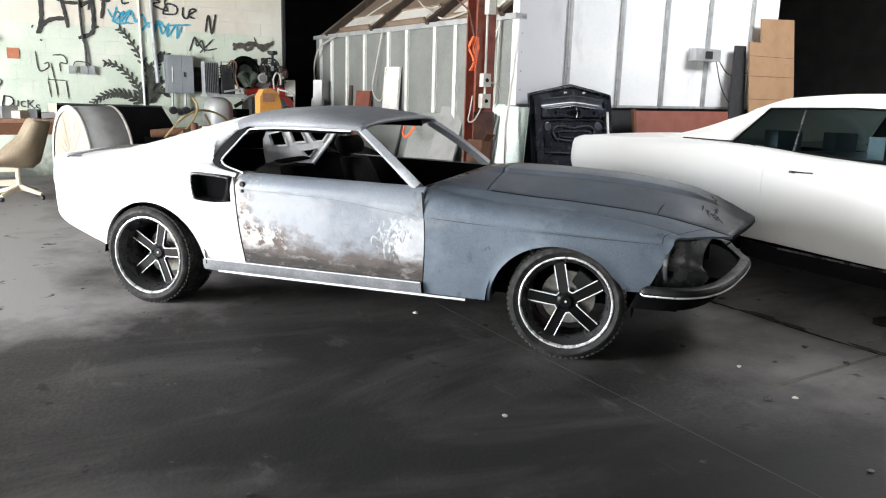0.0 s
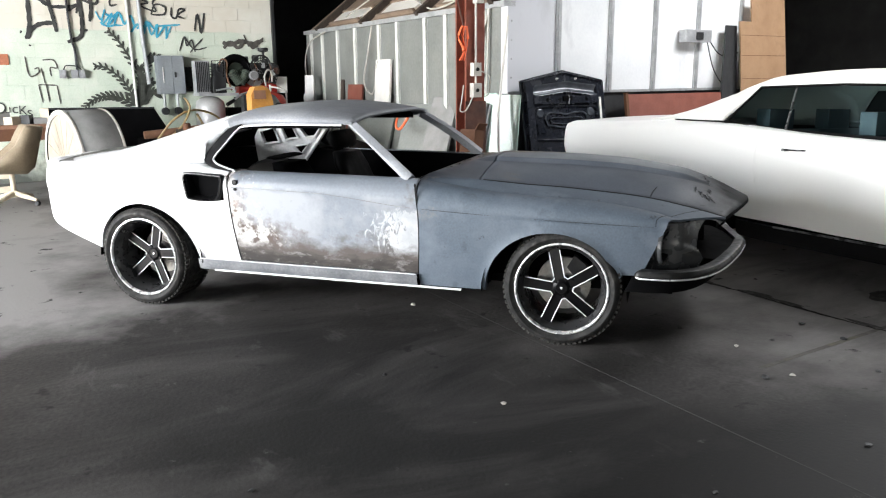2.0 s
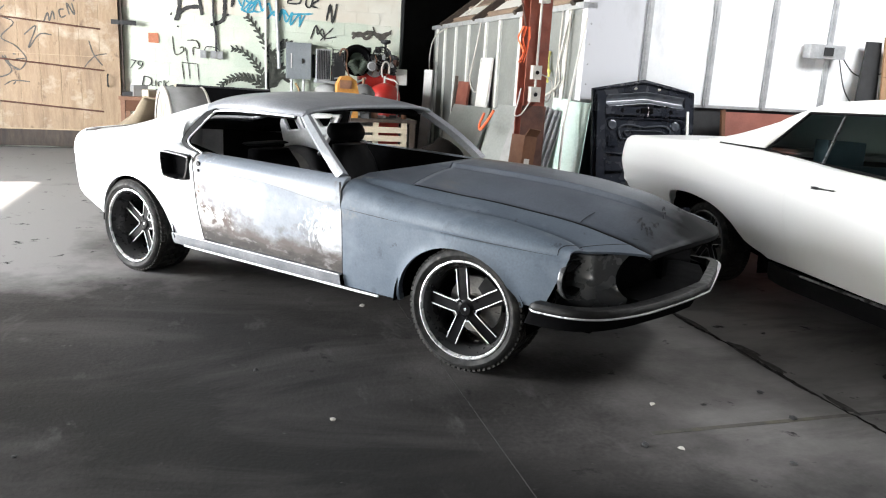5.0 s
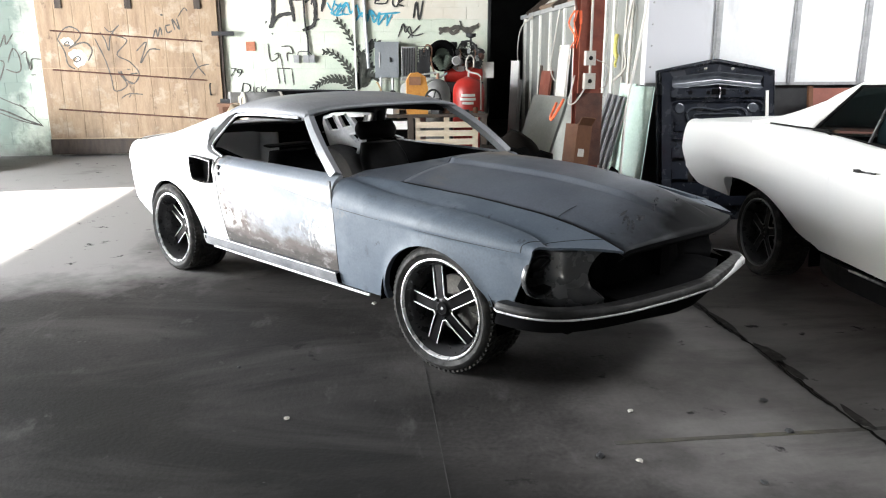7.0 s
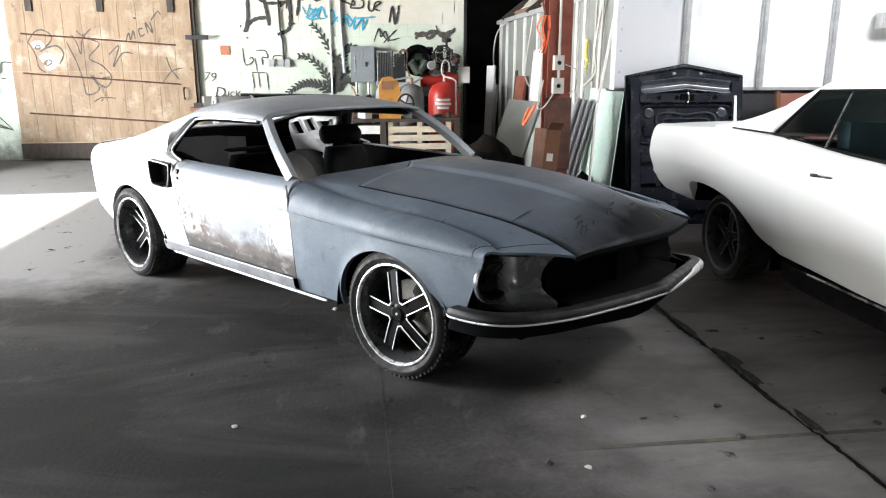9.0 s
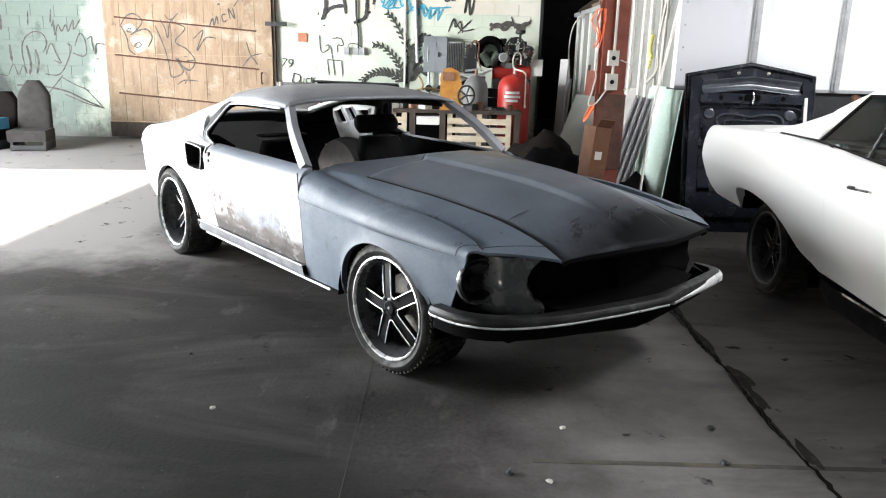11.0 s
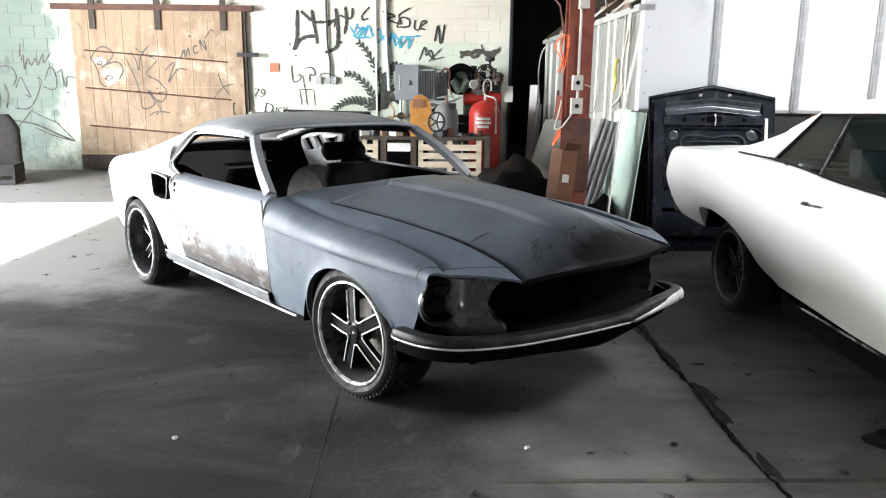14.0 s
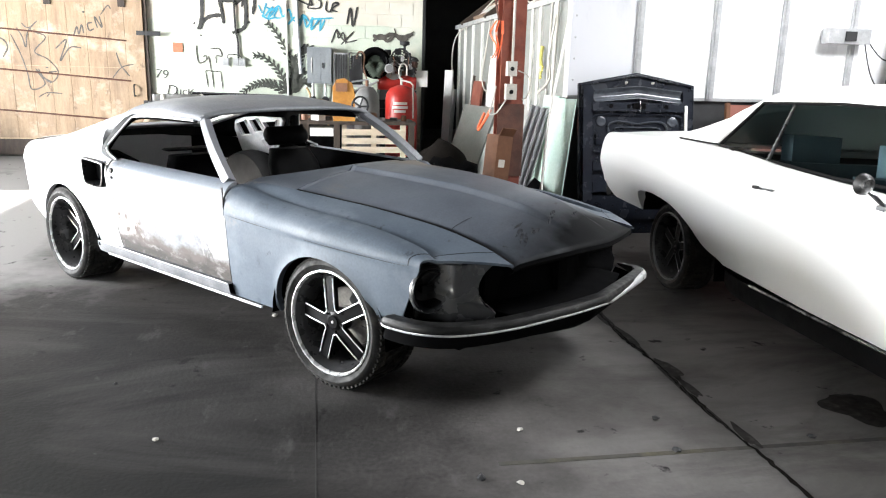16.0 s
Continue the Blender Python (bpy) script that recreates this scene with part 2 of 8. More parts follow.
WOOD = mat("worn_plywood", [(.3, (.32, .23, .14)), (.6, (.42, .31, .20)), (.8, (.24, .16, .10))], 2.2, (.6, .8), 0, .2, 40, stretch=(4, 4, .6))
PRIMER = mat("blue_grey_primer", [(.3, (.064, .083, .108)), (.55, (.088, .110, .138)), (.75, (.124, .147, .178))], 1.6, (.54, .70), .0, .03, 90, 7, .06, spec=.36)
layer(PRIMER, (.05, .062, .078), .60, .72, 5, 5, seed=2.2)
layer(PRIMER, (.165, .19, .225), .54, .78, 2.6, 9, seed=7.7)
layer(PRIMER, (.058, .072, .090), .62, .80, 9, 6, seed=37.7)
layer(PRIMER, (.20, .19, .18), .60, .74, 5.0, 8, axis=[('X', .75, .50, .12), ('Z', .60, .74, .06)], seed=27.7)
layer(PRIMER, (.035, .042, .052), .64, .70, 9, 6, seed=17.7)
HOODPAINT = mat("dark_grey_primer", [(.3, (.056, .065, .081)), (.55, (.084, .095, .114)), (.75, (.120, .131, .150))], 1.8, (.36, .50), .0, .03, 90, 7, .06, spec=.45)
layer(HOODPAINT, (.03, .034, .04), .62, .82, 3.4, 6, seed=4.2, stretch=(.5, 1, 1))
layer(HOODPAINT, (.15, .155, .16), .64, .86, 2.0, 7, axis=[('X', 1.5, .9, .12)], seed=1.2)
layer(HOODPAINT, (.19, .165, .135), .56, .80, 2.2, 9, axis=[('X', 1.5, 1.0, .15), ('Y', -.25, .12, .15)], seed=51.2, stretch=(.5, 1.6, 1), rough=.8)
layer(HOODPAINT, (.014, .015, .018), .68, .74, 16, 5, axis=[('X', 1.5, 2.3, .10)], seed=14.2)
# black overspray towards the nose, deepened to stand for the shade there
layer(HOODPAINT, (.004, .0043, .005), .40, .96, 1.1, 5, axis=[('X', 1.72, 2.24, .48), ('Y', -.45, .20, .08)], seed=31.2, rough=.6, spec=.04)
WHITEPRIMER = mat("white_primer", [(.3, (.62, .63, .65)), (.7, (.74, .745, .76))], 1.3, (.45, .62), .0, .03, 90, 6, .05)
layer(WHITEPRIMER, (.42, .43, .45), .60, .80, 2.6, 6, seed=3.7)
ROOFPAINT = mat("sanded_grey_roof", [(.3, (.16, .17, .185)), (.55, (.24, .25, .27)), (.8, (.40, .41, .43))], 1.5, (.42, .6), .1, .03, 80, 7, .08)
BARESTEEL = mat("sanded_door_steel", [(.3, (.150, .170, .200)), (.6, (.185, .206, .238)), (.8, (.225, .246, .278))], 1.3, (.38, .52), .05, .04, 70, 7, .04)
# filler smeared over the front, bare patches at the back, rust and soot along the foot
layer(BARESTEEL, (.135, .135, .14), .50, .66, 14, 10, axis=[('X', .12, .46, .15), ('Z', .72, .54, .16)], seed=5.1, rough=.6)
layer(BARESTEEL, (.46, .47, .48), .70, .80, 26, 6, axis=[('X', .14, .46, .18), ('Z', .77, .69, .20)], seed=1.1, rough=.65, stretch=(1, 1, .6), distort=1.2)
layer(BARESTEEL, (.29, .305, .33), .54, .80, 4, 10, axis=[('X', .15, -.62, .16), ('Z', .86, .78, .24)], seed=11.1, rough=.6)
layer(BARESTEEL, (.34, .24, .18), .52, .78, 6, 9, axis=[('X', -.52, -.70, .24), ('Z', .80, .62, .10)], seed=15.1, rough=.7)
layer(BARESTEEL, (.10, .078, .068), .48, .74, 9, 12, axis=[('X', -.10, -.66, .20), ('Z', .74, .50, .20)], seed=8.1, rough=.8)
layer(BARESTEEL, (.42, .41, .40), .58, .66, 16, 8, axis=[('X', -.15, -.65, .16), ('Z', .78, .52, .08)], seed=18.1, rough=.8)
layer(BARESTEEL, (.085, .072, .065), .46, .74, 9, 12, axis=[('Z', .56, .42, .30)], seed=6.3, rough=.75, stretch=(.6, 1, 1))
layer(BARESTEEL, (.026, .022, .020), .48, .74, 11, 11, axis=[('Z', .48, .38, .22)], seed=26.3, rough=.7, stretch=(.4, 1, 1))
layer(BARESTEEL, (.17, .16, .155), .60, .72, 22, 8, axis=[('Z', .52, .40, .05)], seed=36.3, rough=.7, stretch=(.5, 1, 1))
BLACKPLASTIC = plain("black_plastic", (.005, .005, .0055), .32, 0, .3, 9, spec=.3)
BLACKTRIM = plain("satin_black", (.004, .004, .0045), .45, 0, .3, 6, spec=.18)
# dark tone for the shade painted along the fender's creases
LINEDARK = mat("shade_in_body_creases", [(.3, (.012, .014, .017)), (.7, (.03, .034, .04))], 9, (.6, .8), 0, .05, 60)
# bright reflection on the bumper's far half, put into the colour
PALECHROME = mat("worn_chrome_reflection", [(.3, (.62, .63, .64)), (.7, (.86, .86, .86))], 14, (.3, .45), .15, .04, 60)
layer(PALECHROME, (.10, .10, .10), .62, .70, 22, 6, seed=3.2)
INNERPRIMER = mat("dusty_inner_primer", [(.3, (.42, .43, .44)), (.7, (.62, .625, .63))], 4, (.5, .7), 0, .05, 60, 7, .08)
HUMPDARK = plain("dark_wheel_hump", (.028, .027, .027), .5, 0, .3, 9)
# near black: shade inside cavities and the cabin lies in the colour
INNERDARK = plain("near_black_surface", (.0025, .0025, .0028), .9, 0, .4, 5, spec=.04)
SMEARDARK = plain("black_smear", (.026, .028, .032), .6, 0, .3, 20, spec=.1)
SEATBLACK = plain("dusty_black_vinyl", (.004, .004, .0043), .62, 0, .4, 9, spec=.06)
LAMPBLACK = plain("glossy_black_lamp_panel", (.055, .056, .058), .26, 0, .08, 6, .02, spec=.9)
CLEANCHROME = plain("bright_chrome", (.80, .80, .81), .34, .55, .1, 12, .02)
CHROME = mat("dull_chrome", [(.3, (.42, .42, .43)), (.7, (.62, .62, .63))], 4, (.12, .32), 1.0, .03, 40)
layer(CHROME, (.05, .05, .05), .44, .60, 5, 7, seed=2.9, rough=.6)
POLISHED = plain("polished_alloy", (.88, .88, .88), .28, .60, .06, 10, .02)
GLOSSBLACK = plain("gloss_black_alloy", (.003, .003, .0035), .34, 0, .3, 8, .02, spec=.15)
BARRELGREY = plain("dark_rim_barrel", (.022, .022, .023), .3, 0, .3, 8, .02, spec=.5)
RUBBER = mat("dusty_tyre_rubber", [(.3, (.008, .008, .008)), (.5, (.015, .0147, .0143)), (.72, (.05, .047, .044))], 11, (.6, .85), 0, .25, 90, spec=.25)
layer(RUBBER, (.10, .094, .086), .64, .78, 7, 8, seed=4.6)
EDGEBRIGHT = plain("machined_edge", (.86, .86, .86), .4, .25, .05, 10, .02)
DULLALLOY = plain("dull_dark_alloy", (.16, .16, .165), .35, .6, .2, 10, .02)
TREADGREY = mat("lighter_tread_rubber", [(.3, (.013, .0125, .012)), (.7, (.044, .042, .039))], 8, (.7, .9), 0, .2, 90, spec=.2)
BRAKE = plain("brake_steel", (.22, .21, .195), .45, .5, .2, 20)
TARNISH = mat("tarnished_chrome", [(.3, (.009, .009, .009)), (.6, (.022, .022, .022)), (.8, (.075, .075, .075))], 11, (.34, .55), .4, .08, 60, spec=.3)
FASTBACKPAINT = mat("roof_fading_to_white", [(.3, (.16, .17, .185)), (.55, (.24, .25, .27)), (.8, (.40, .41, .43))], 1.5, (.42, .6), .1, .03, 80, 7, .08)
layer(FASTBACKPAINT, (.67, .68, .70), .40, .62, 3.0, 8, axis=[('X', -.55, -1.2, .42)], seed=3.9)
layer(FASTBACKPAINT, (.62, .63, .65), .60, .70, 9.0, 9, axis=[('Z', 1.25, 1.17, .14)], seed=13.9)
SILLGREY = mat("scuffed_sill_grey", [(.3, (.10, .105, .115)), (.55, (.17, .175, .185)), (.8, (.30, .305, .315))], 5, (.45, .6), 0, .05, 80, 7, .08)
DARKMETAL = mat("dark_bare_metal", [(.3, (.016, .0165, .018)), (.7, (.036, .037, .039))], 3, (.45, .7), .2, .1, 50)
GALV = mat("galvanised_steel", [(.3, (.34, .35, .36)), (.7, (.52, .53, .54))], 9, (.35, .55), .5, .05, 60)
PALERIB = mat("pale_rib_paint", [(.3, (.55, .56, .53)), (.7, (.72, .72, .68))], 6, (.45, .65), 0, .08, 40)
BROWNPANEL = mat("brown_board", [(.3, (.17, .12, .085)), (.6, (.25, .185, .135)), (.8, (.12, .085, .06))], 2.5, (.6, .8), 0, .15, 40)
LAMPPANE = mat("cream_pane", [(.3, (.74, .72, .66)), (.7, (.82, .80, .75))], 3, (.3, .5), 0, .02, 30)
DARKBEAM = mat("dark_old_timber", [(.3, (.03, .022, .018)), (.6, (.055, .04, .03)), (.8, (.08, .06, .045))], 4, (.65, .85), 0, .25, 45, stretch=(4, 4, 1))
RUSTDARK = mat("dark_rust", [(.3, (.05, .022, .016)), (.6, (.10, .04, .026)), (.8, (.06, .05, .045))], 6, (.65, .85), 0, .25, 60)
PALEPLASTIC = plain("pale_plastic", (.44, .42, .38), .45, 0, .12, 10)
ORANGE = plain("orange_webbing", (.75, .14, .05), .7, 0, .2, 14)
ORANGEPLATE = mat("faded_orange_plate", [(.3, (.36, .12, .06)), (.7, (.50, .20, .11))], 14, (.5, .7))
WHITEPIPE = plain("white_paint", (.74, .73, .69), .45, 0, .1, 8)
PANELGREY = mat("panel_grey_enamel", [(.3, (.20, .22, .235)), (.7, (.27, .29, .305))], 3, (.35, .5), .1, .03, 50)
WOODV = mat("door_plywood", [(.25, (.20, .13, .08)), (.5, (.33, .235, .15)), (.8, (.17, .11, .068))], 2.0, (.6, .82), 0, .2, 45, stretch=(3, 3, .5))
layer(WOODV, (.52, .44, .34), .54, .74, 2.5, 8, seed=3.3)
layer(WOODV, (.12, .08, .052), .54, .80, 1.4, 9, seed=8.3, stretch=(1, 1, .7))
layer(WOODV, (.08, .05, .034), .62, .72, 5, 7, seed=18.3, stretch=(1, 1, .5))
BLACKSPRAY = mat("black_spray_paint", [(.35, (.02, .02, .02)), (.7, (.06, .06, .055))], 9, (.5, .7), 0, .05, 60)
GREYSPRAY = mat("thin_dark_spray", [(.35, (.045, .042, .036)), (.7, (.12, .11, .095))], 14, (.55, .75), 0, .05, 60)
BLUESPRAY = mat("blue_spray_paint", [(.35, (.03, .28, .42)), (.7, (.09, .42, .56))], 9, (.5, .7), 0, .05, 60)
WHITESPRAY = mat("white_spray_paint", [(.35, (.66, .65, .62)), (.7, (.78, .77, .75))], 9, (.5, .7), 0, .05, 60)
FERNSPRAY = mat("fern_spray_paint", [(.35, (.025, .028, .022)), (.7, (.09, .095, .08))], 11, (.5, .7), 0, .05, 60)

# the far wall: pale green below, cream above, with chalky wear
N_, L_, p_ = nodes_of(WALLPAINT)
geo = N_.new("ShaderNodeNewGeometry")
sep = N_.new("ShaderNodeSeparateXYZ")
L_.new(geo.outputs["Position"], sep.inputs[0])
nz = N_.new("ShaderNodeTexNoise")
nz.inputs["Scale"].default_value, nz.inputs["Detail"].default_value = 1.4, 5
L_.new(geo.outputs["Position"], nz.inputs["Vector"])
wob = N_.new("ShaderNodeMath")
wob.operation = 'MULTIPLY_ADD'
L_.new(nz.outputs[0], wob.inputs[0])
wob.inputs[1].default_value = .10
L_.new(sep.outputs[2], wob.inputs[2])
band = N_.new("ShaderNodeMapRange")
band.inputs[1].default_value, band.inputs[2].default_value = 2.24, 2.27
L_.new(wob.outputs[0], band.inputs[0])
mixb = N_.new("ShaderNodeMix")
mixb.data_type = 'RGBA'
L_.new(band.outputs[0], mixb.inputs[0])
L_.new(p_.inputs["Base Color"].links[0].from_socket, mixb.inputs[6])
mixb.inputs[7].default_value = (.66, .62, .53, 1)
L_.new(mixb.outputs[2], p_.inputs["Base Color"])
layer(WALLPAINT, (.74, .73, .65), .50, .74, 1.1, 7, seed=4.4)
layer(WALLPAINT, (.36, .40, .34), .66, .74, 3.0, 7, seed=1.9)
# teal towards the open gate, darkened for weaker light there; soot low down
layer(WALLPAINT, (.16, .205, .175), .40, .66, .9, 8, axis=[('X', -7.4, -8.8, .32)], seed=14.4)
layer(WALLPAINT, (.06, .075, .065), .56, .74, 2.2, 9, axis=[('X', -8.0, -9.6, .10), ('Z', 1.9, .4, .10)], seed=44.4)
layer(WALLPAINT, (.13, .14, .12), .56, .80, 1.6, 8, axis=[('Z', .75, .0, .28)], seed=24.4)
# every block carries its stretch of the one wall: all patterns run in the building's frame
run = N_.new("ShaderNodeMapping")
run.vector_type = 'TEXTURE'
run.inputs["Location"].default_value = B.to_translation()
run.inputs["Rotation"].default_value = (0, 0, UA)
L_.new(geo.outputs["Position"], run.inputs[0])
for n_ in [n for n in N_ if n.bl_idname == "ShaderNodeTexCoord"]:
    for l_ in list(n_.outputs["Object"].links):
        L_.new(run.outputs[0], l_.to_socket)
CRACKDARK = mat("crack_dirt", [(.3, (.004, .0036, .0033)), (.7, (.016, .0145, .013))], 30, (.85, .95), 0, .4, 90, spec=.05)
OILSTAIN = mat("oil_stain", [(.3, (.014, .0125, .0115)), (.55, (.028, .0255, .0235)), (.75, (.075, .071, .067))], 14, (.55, .75), 0, .1, 60, 9, spec=.15)
JOINTDUST = mat("dusty_joint", [(.3, (.024, .023, .0225)), (.7, (.05, .048, .047))], 3, (.8, .9), 0, .1, 60)
FADEDYELLOW = mat("faded_yellow_paint", [(.38, (.036, .035, .033)), (.52, (.055, .052, .040)), (.70, (.10, .093, .055))], 5, (.6, .8), 0, .1, 60, 9)

# ---- the hall ----
def setting(name, bm, material, label, **kw):
    ob = part(name, bm, material, None, label, **kw)
    ob.matrix_basis = B
    return tagged(ob, kind="structure")


gate = new("gate_daylight", gate_data)
gate.matrix_basis = B @ look((-11.4, -.85, 1.9), (0, -.85, 1.2))
gate2 = new("added_rear_gate_light", gate2_data)
gate2.matrix_basis = B @ look((-11.4, -10.8, 1.9), (0, -8.0, 1.2))

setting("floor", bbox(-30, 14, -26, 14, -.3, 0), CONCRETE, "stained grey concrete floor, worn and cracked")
wall_far = setting("wall_far", bbox(-12, -.58, 5.85, 6.1, 0, 5.2), WALLPAINT, "pale green and white painted block wall with sprayed scrawls")
setting("wall_far_door_head", bbox(-.58, .0, 5.85, 6.1, 3.4, 5.2), DARKWALL, "dark block wall above an open doorway")
wall_white = setting("wall_white", bbox(0, 4.4, 0, .12, 1.28, 4.4), WHITEMETAL, "white sheet metal partition with riveted seams")
setting("wall_white_foot", bbox(0, 4.4, .02, .12, 0, 1.28), DARKMETAL, "dark lower part of the metal partition")
booth_wall = setting("wall_booth_side", bbox(0, .10, .12, 5.85, 0, 2.22), GREYMETAL, "grey sheet metal booth wall with pale ribs")
# unseen walls added to enclose the hall
setting("wall_behind", bbox(-12, 12.3, -15, -14.7, 0, 5.2), DARKWALL, "unseen dark block wall added to close the hall")
setting("wall_right", bbox(12, 12.3, -14.7, 13, 0, 5.2), DARKWALL, "unseen dark block wall added to close the hall")
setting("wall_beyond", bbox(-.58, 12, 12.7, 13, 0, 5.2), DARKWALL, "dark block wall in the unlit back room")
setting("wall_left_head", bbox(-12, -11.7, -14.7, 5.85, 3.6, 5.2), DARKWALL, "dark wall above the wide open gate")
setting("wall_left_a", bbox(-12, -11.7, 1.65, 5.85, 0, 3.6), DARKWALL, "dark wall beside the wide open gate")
# wall pieces that leave room for the added second gate
setting("wall_left_b", bbox(-12, -11.7, -7.8, -3.4, 0, 3.6), DARKWALL, "dark wall between the open gate and an added unseen one")
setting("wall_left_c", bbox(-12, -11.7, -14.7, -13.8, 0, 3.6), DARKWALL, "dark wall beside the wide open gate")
roof_light = new("added_roof_light", roof_data)
roof_light.matrix_basis = B @ look((4.3, -3.9, 5.16), (4.3, -3.899, 0))
bm = nb()
for a in ((-12, 12.3, -15, -5.1), (-12, 12.3, -2.7, 13), (-12, 2.2, -5.1, -2.7), (6.4, 12.3, -5.1, -2.7)):
    box(bm, *a, 5.2, 5.4)
setting("ceiling", bm, DARKWALL, "unseen dark ceiling with an opening for the added roof light")
bm = nb()
box(bm, 2.2, 6.4, -5.1, -2.7, 5.30, 5.32)
setting("added_roof_pane", bm, LAMPPANE, "pale pane over the added roof light")
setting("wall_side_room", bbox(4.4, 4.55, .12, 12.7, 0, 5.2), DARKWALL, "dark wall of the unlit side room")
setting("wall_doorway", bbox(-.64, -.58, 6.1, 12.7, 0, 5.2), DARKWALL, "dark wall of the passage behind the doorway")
setting("door_jamb", bbox(-.62, -.575, 5.79, 5.85, 0, 3.4), DARKMETAL, "dark steel door jamb")

# seams and ribs of the partition
for k, u in enumerate((.70, 1.50, 2.24, 3.02, 3.85)):
    bm = nb()
    box(bm, u - .035, u + .035, -.022, 0, 1.285, 4.38)
    box(bm, u - .016, u + .016, -.032, -.022, 1.285, 4.38)
    rib = part("seam_rib", bm, GALV, wall_white, "galvanised seam rib")
    for j in range(14):
        bm = nb()
        revolve(bm, [(0, .006), (.008, .004), (.010, 0)], 8, pose(u + .024, -.022, 1.4 + .21 * j, 90, 0, 0))
        part("rivet", bm, GALV, rib)
for j in range(9):
    bm = nb()
    revolve(bm, [(0, .006), (.009, .004), (.011, 0)], 8, pose(.05, -.001, 1.45 + .2 * j, 90, 0, 0))
    part("rivet", bm, GALV, wall_white)
bm = nb()
box(bm, .0, 4.4, -.012, .0, 1.27, 1.30)
part("lower_flashing", bm, GALV, wall_white)

# booth ribs, sloping light bank
for v in (.42, .95, 1.25, 1.75, 2.5, 3.05, 3.85, 4.5, 5.12, 5.6):
    bm = nb()
    box(bm, -.03, 0, v - .035, v + .035, 0, 2.2)
    part("wall_rib", bm, PALERIB, booth_wall, "pale folded rib", bevel=.006)
booth_top = empty("booth_light_bank", B, "sloping brown light bank with pale lamp panes above the booth", "booth top")
M45 = Matrix.Translation((0, 0, 2.22)) @ Euler((0, radians(-38), 0)).to_matrix().to_4x4()
bm = nb()
box(bm, .0, 1.5, .12, 5.85, -.03, 0, M45)
part("sloped_panel", bm, BROWNPANEL, booth_top)
bm = nb()
box(bm, -.05, .10, .0, 5.85, 2.20, 2.26)
part("eave_rail", bm, GALV, booth_top, bevel=.008)
for v0 in (.35, 2.05, 3.75):
    bm = nb()
    box(bm, .18, .46, v0 + .25, v0 + 1.25, 0, .03, M45)
    part("lamp_pane", bm, LAMPPANE, booth_top, "unlit white lamp pane", bevel=.006)
    bm = nb()
    for a in ((.14, .18, v0 + .2, v0 + 1.3), (.46, .50, v0 + .2, v0 + 1.3)):
        box(bm, a[0], a[1], a[2], a[3], 0, .05, M45)
    part("pane_frame", bm, BROWNPANEL, booth_top)
for v0 in (.20, 1.85, 3.50, 5.2):
    bm = nb()
    box(bm, -.03, 1.5, v0, v0 + .09, 0, .09, M45)
    part("slope_beam", bm, DARKBEAM, booth_top, "dark sloping beam", bevel=.01)

# red steel pillar
pillar = empty("steel_pillar", B, "rusty red steel pillar with conduit and switch boxes", "pillar")
bm = nb()
box(bm, -.76, -.54, -.34, -.32, 0, 5.2)
box(bm, -.76, -.54, -.16, -.14, 0, 5.2)
box(bm, -.665, -.635, -.32, -.16, 0, 5.2)
part("column", bm, RUST, pillar)
bm = nb()
box(bm, -.80, -.50, -.38, -.10, 0, .03)
part("foot_plate", bm, RUST, pillar, bevel=.004)
bm = nb()
box(bm, -.775, -.525, -.348, -.340, .55, 1.22)
part("patch_plate", bm, RUSTDARK, pillar, bevel=.003)
bm = nb()
tube(bm, [(-.66, -.36, 1.3), (-.66, -.36, 3.2), (-.66, -.36, 5.2)], .012, 8)
part("conduit", bm, PALEPLASTIC, pillar, "pale conduit", smooth=True)
for z0, z1, w in ((1.47, 1.60, .045), (1.26, 1.40, .05)):
    bm = nb()
    box(bm, -.67 - w, -.67 + w, -.41, -.34, z0, z1)
    sb = part("switch_box", bm, PALEPLASTIC, pillar, "pale switch box", bevel=.008)
    bm = nb()
    revolve(bm, [(0, .012), (.016, .01), (.02, 0)], 12, pose(-.67, -.41, (z0 + z1) / 2, 90, 0, 0))
    part("switch_knob", bm, BLACKTRIM, sb)
bm = nb()
box(bm, -.685, -.60, -.42, -.34, 2.17, 2.31)
part("alarm_box", bm, PALEPLASTIC, pillar, "white plastic box", bevel=.015)
bm = nb()
tube(bm, curve_pts([(-.70, -.37, 1.27), (-.80, -.40, 1.14), (-.86, -.38, 1.13), (-.83, -.36, 1.24), (-.80, -.35, 1.38)], 24), .007, 6)
part("cable_loop", bm, PALEPLASTIC, pillar, smooth=True)
bm = nb()
tube(bm, curve_pts([(-.60, -.36, 1.52), (-.50, -.38, 1.46), (-.50, -.36, 1.30), (-.55, -.35, 1.26)], 20), .006, 6)
part("cable_loop", bm, PALEPLASTIC, pillar, smooth=True)
strap = empty("ratchet_strap", B, "bright orange ratchet strap hanging on the pillar", "strap")
bm = nb()
for du, a in ((0, 0), (.03, .02), (-.025, -.015)):
    tube(bm, curve_pts([(-.80 + du, -.36, 1.95), (-.83 + du * 2, -.38, 1.84), (-.80 + a, -.37, 1.72), (-.83 + du, -.36, 1.62)], 20), .014, 6, flat=.4)
part("webbing", bm, ORANGE, strap, smooth=True)
bm = nb()
tube(bm, [(-.80, -.35, 1.95), (-.84, -.30, 2.2), (-1.05, .2, 2.6), (-1.3, 1.0, 3.2)], .009, 6)
part("tie_line", bm, RUSTDARK, strap)

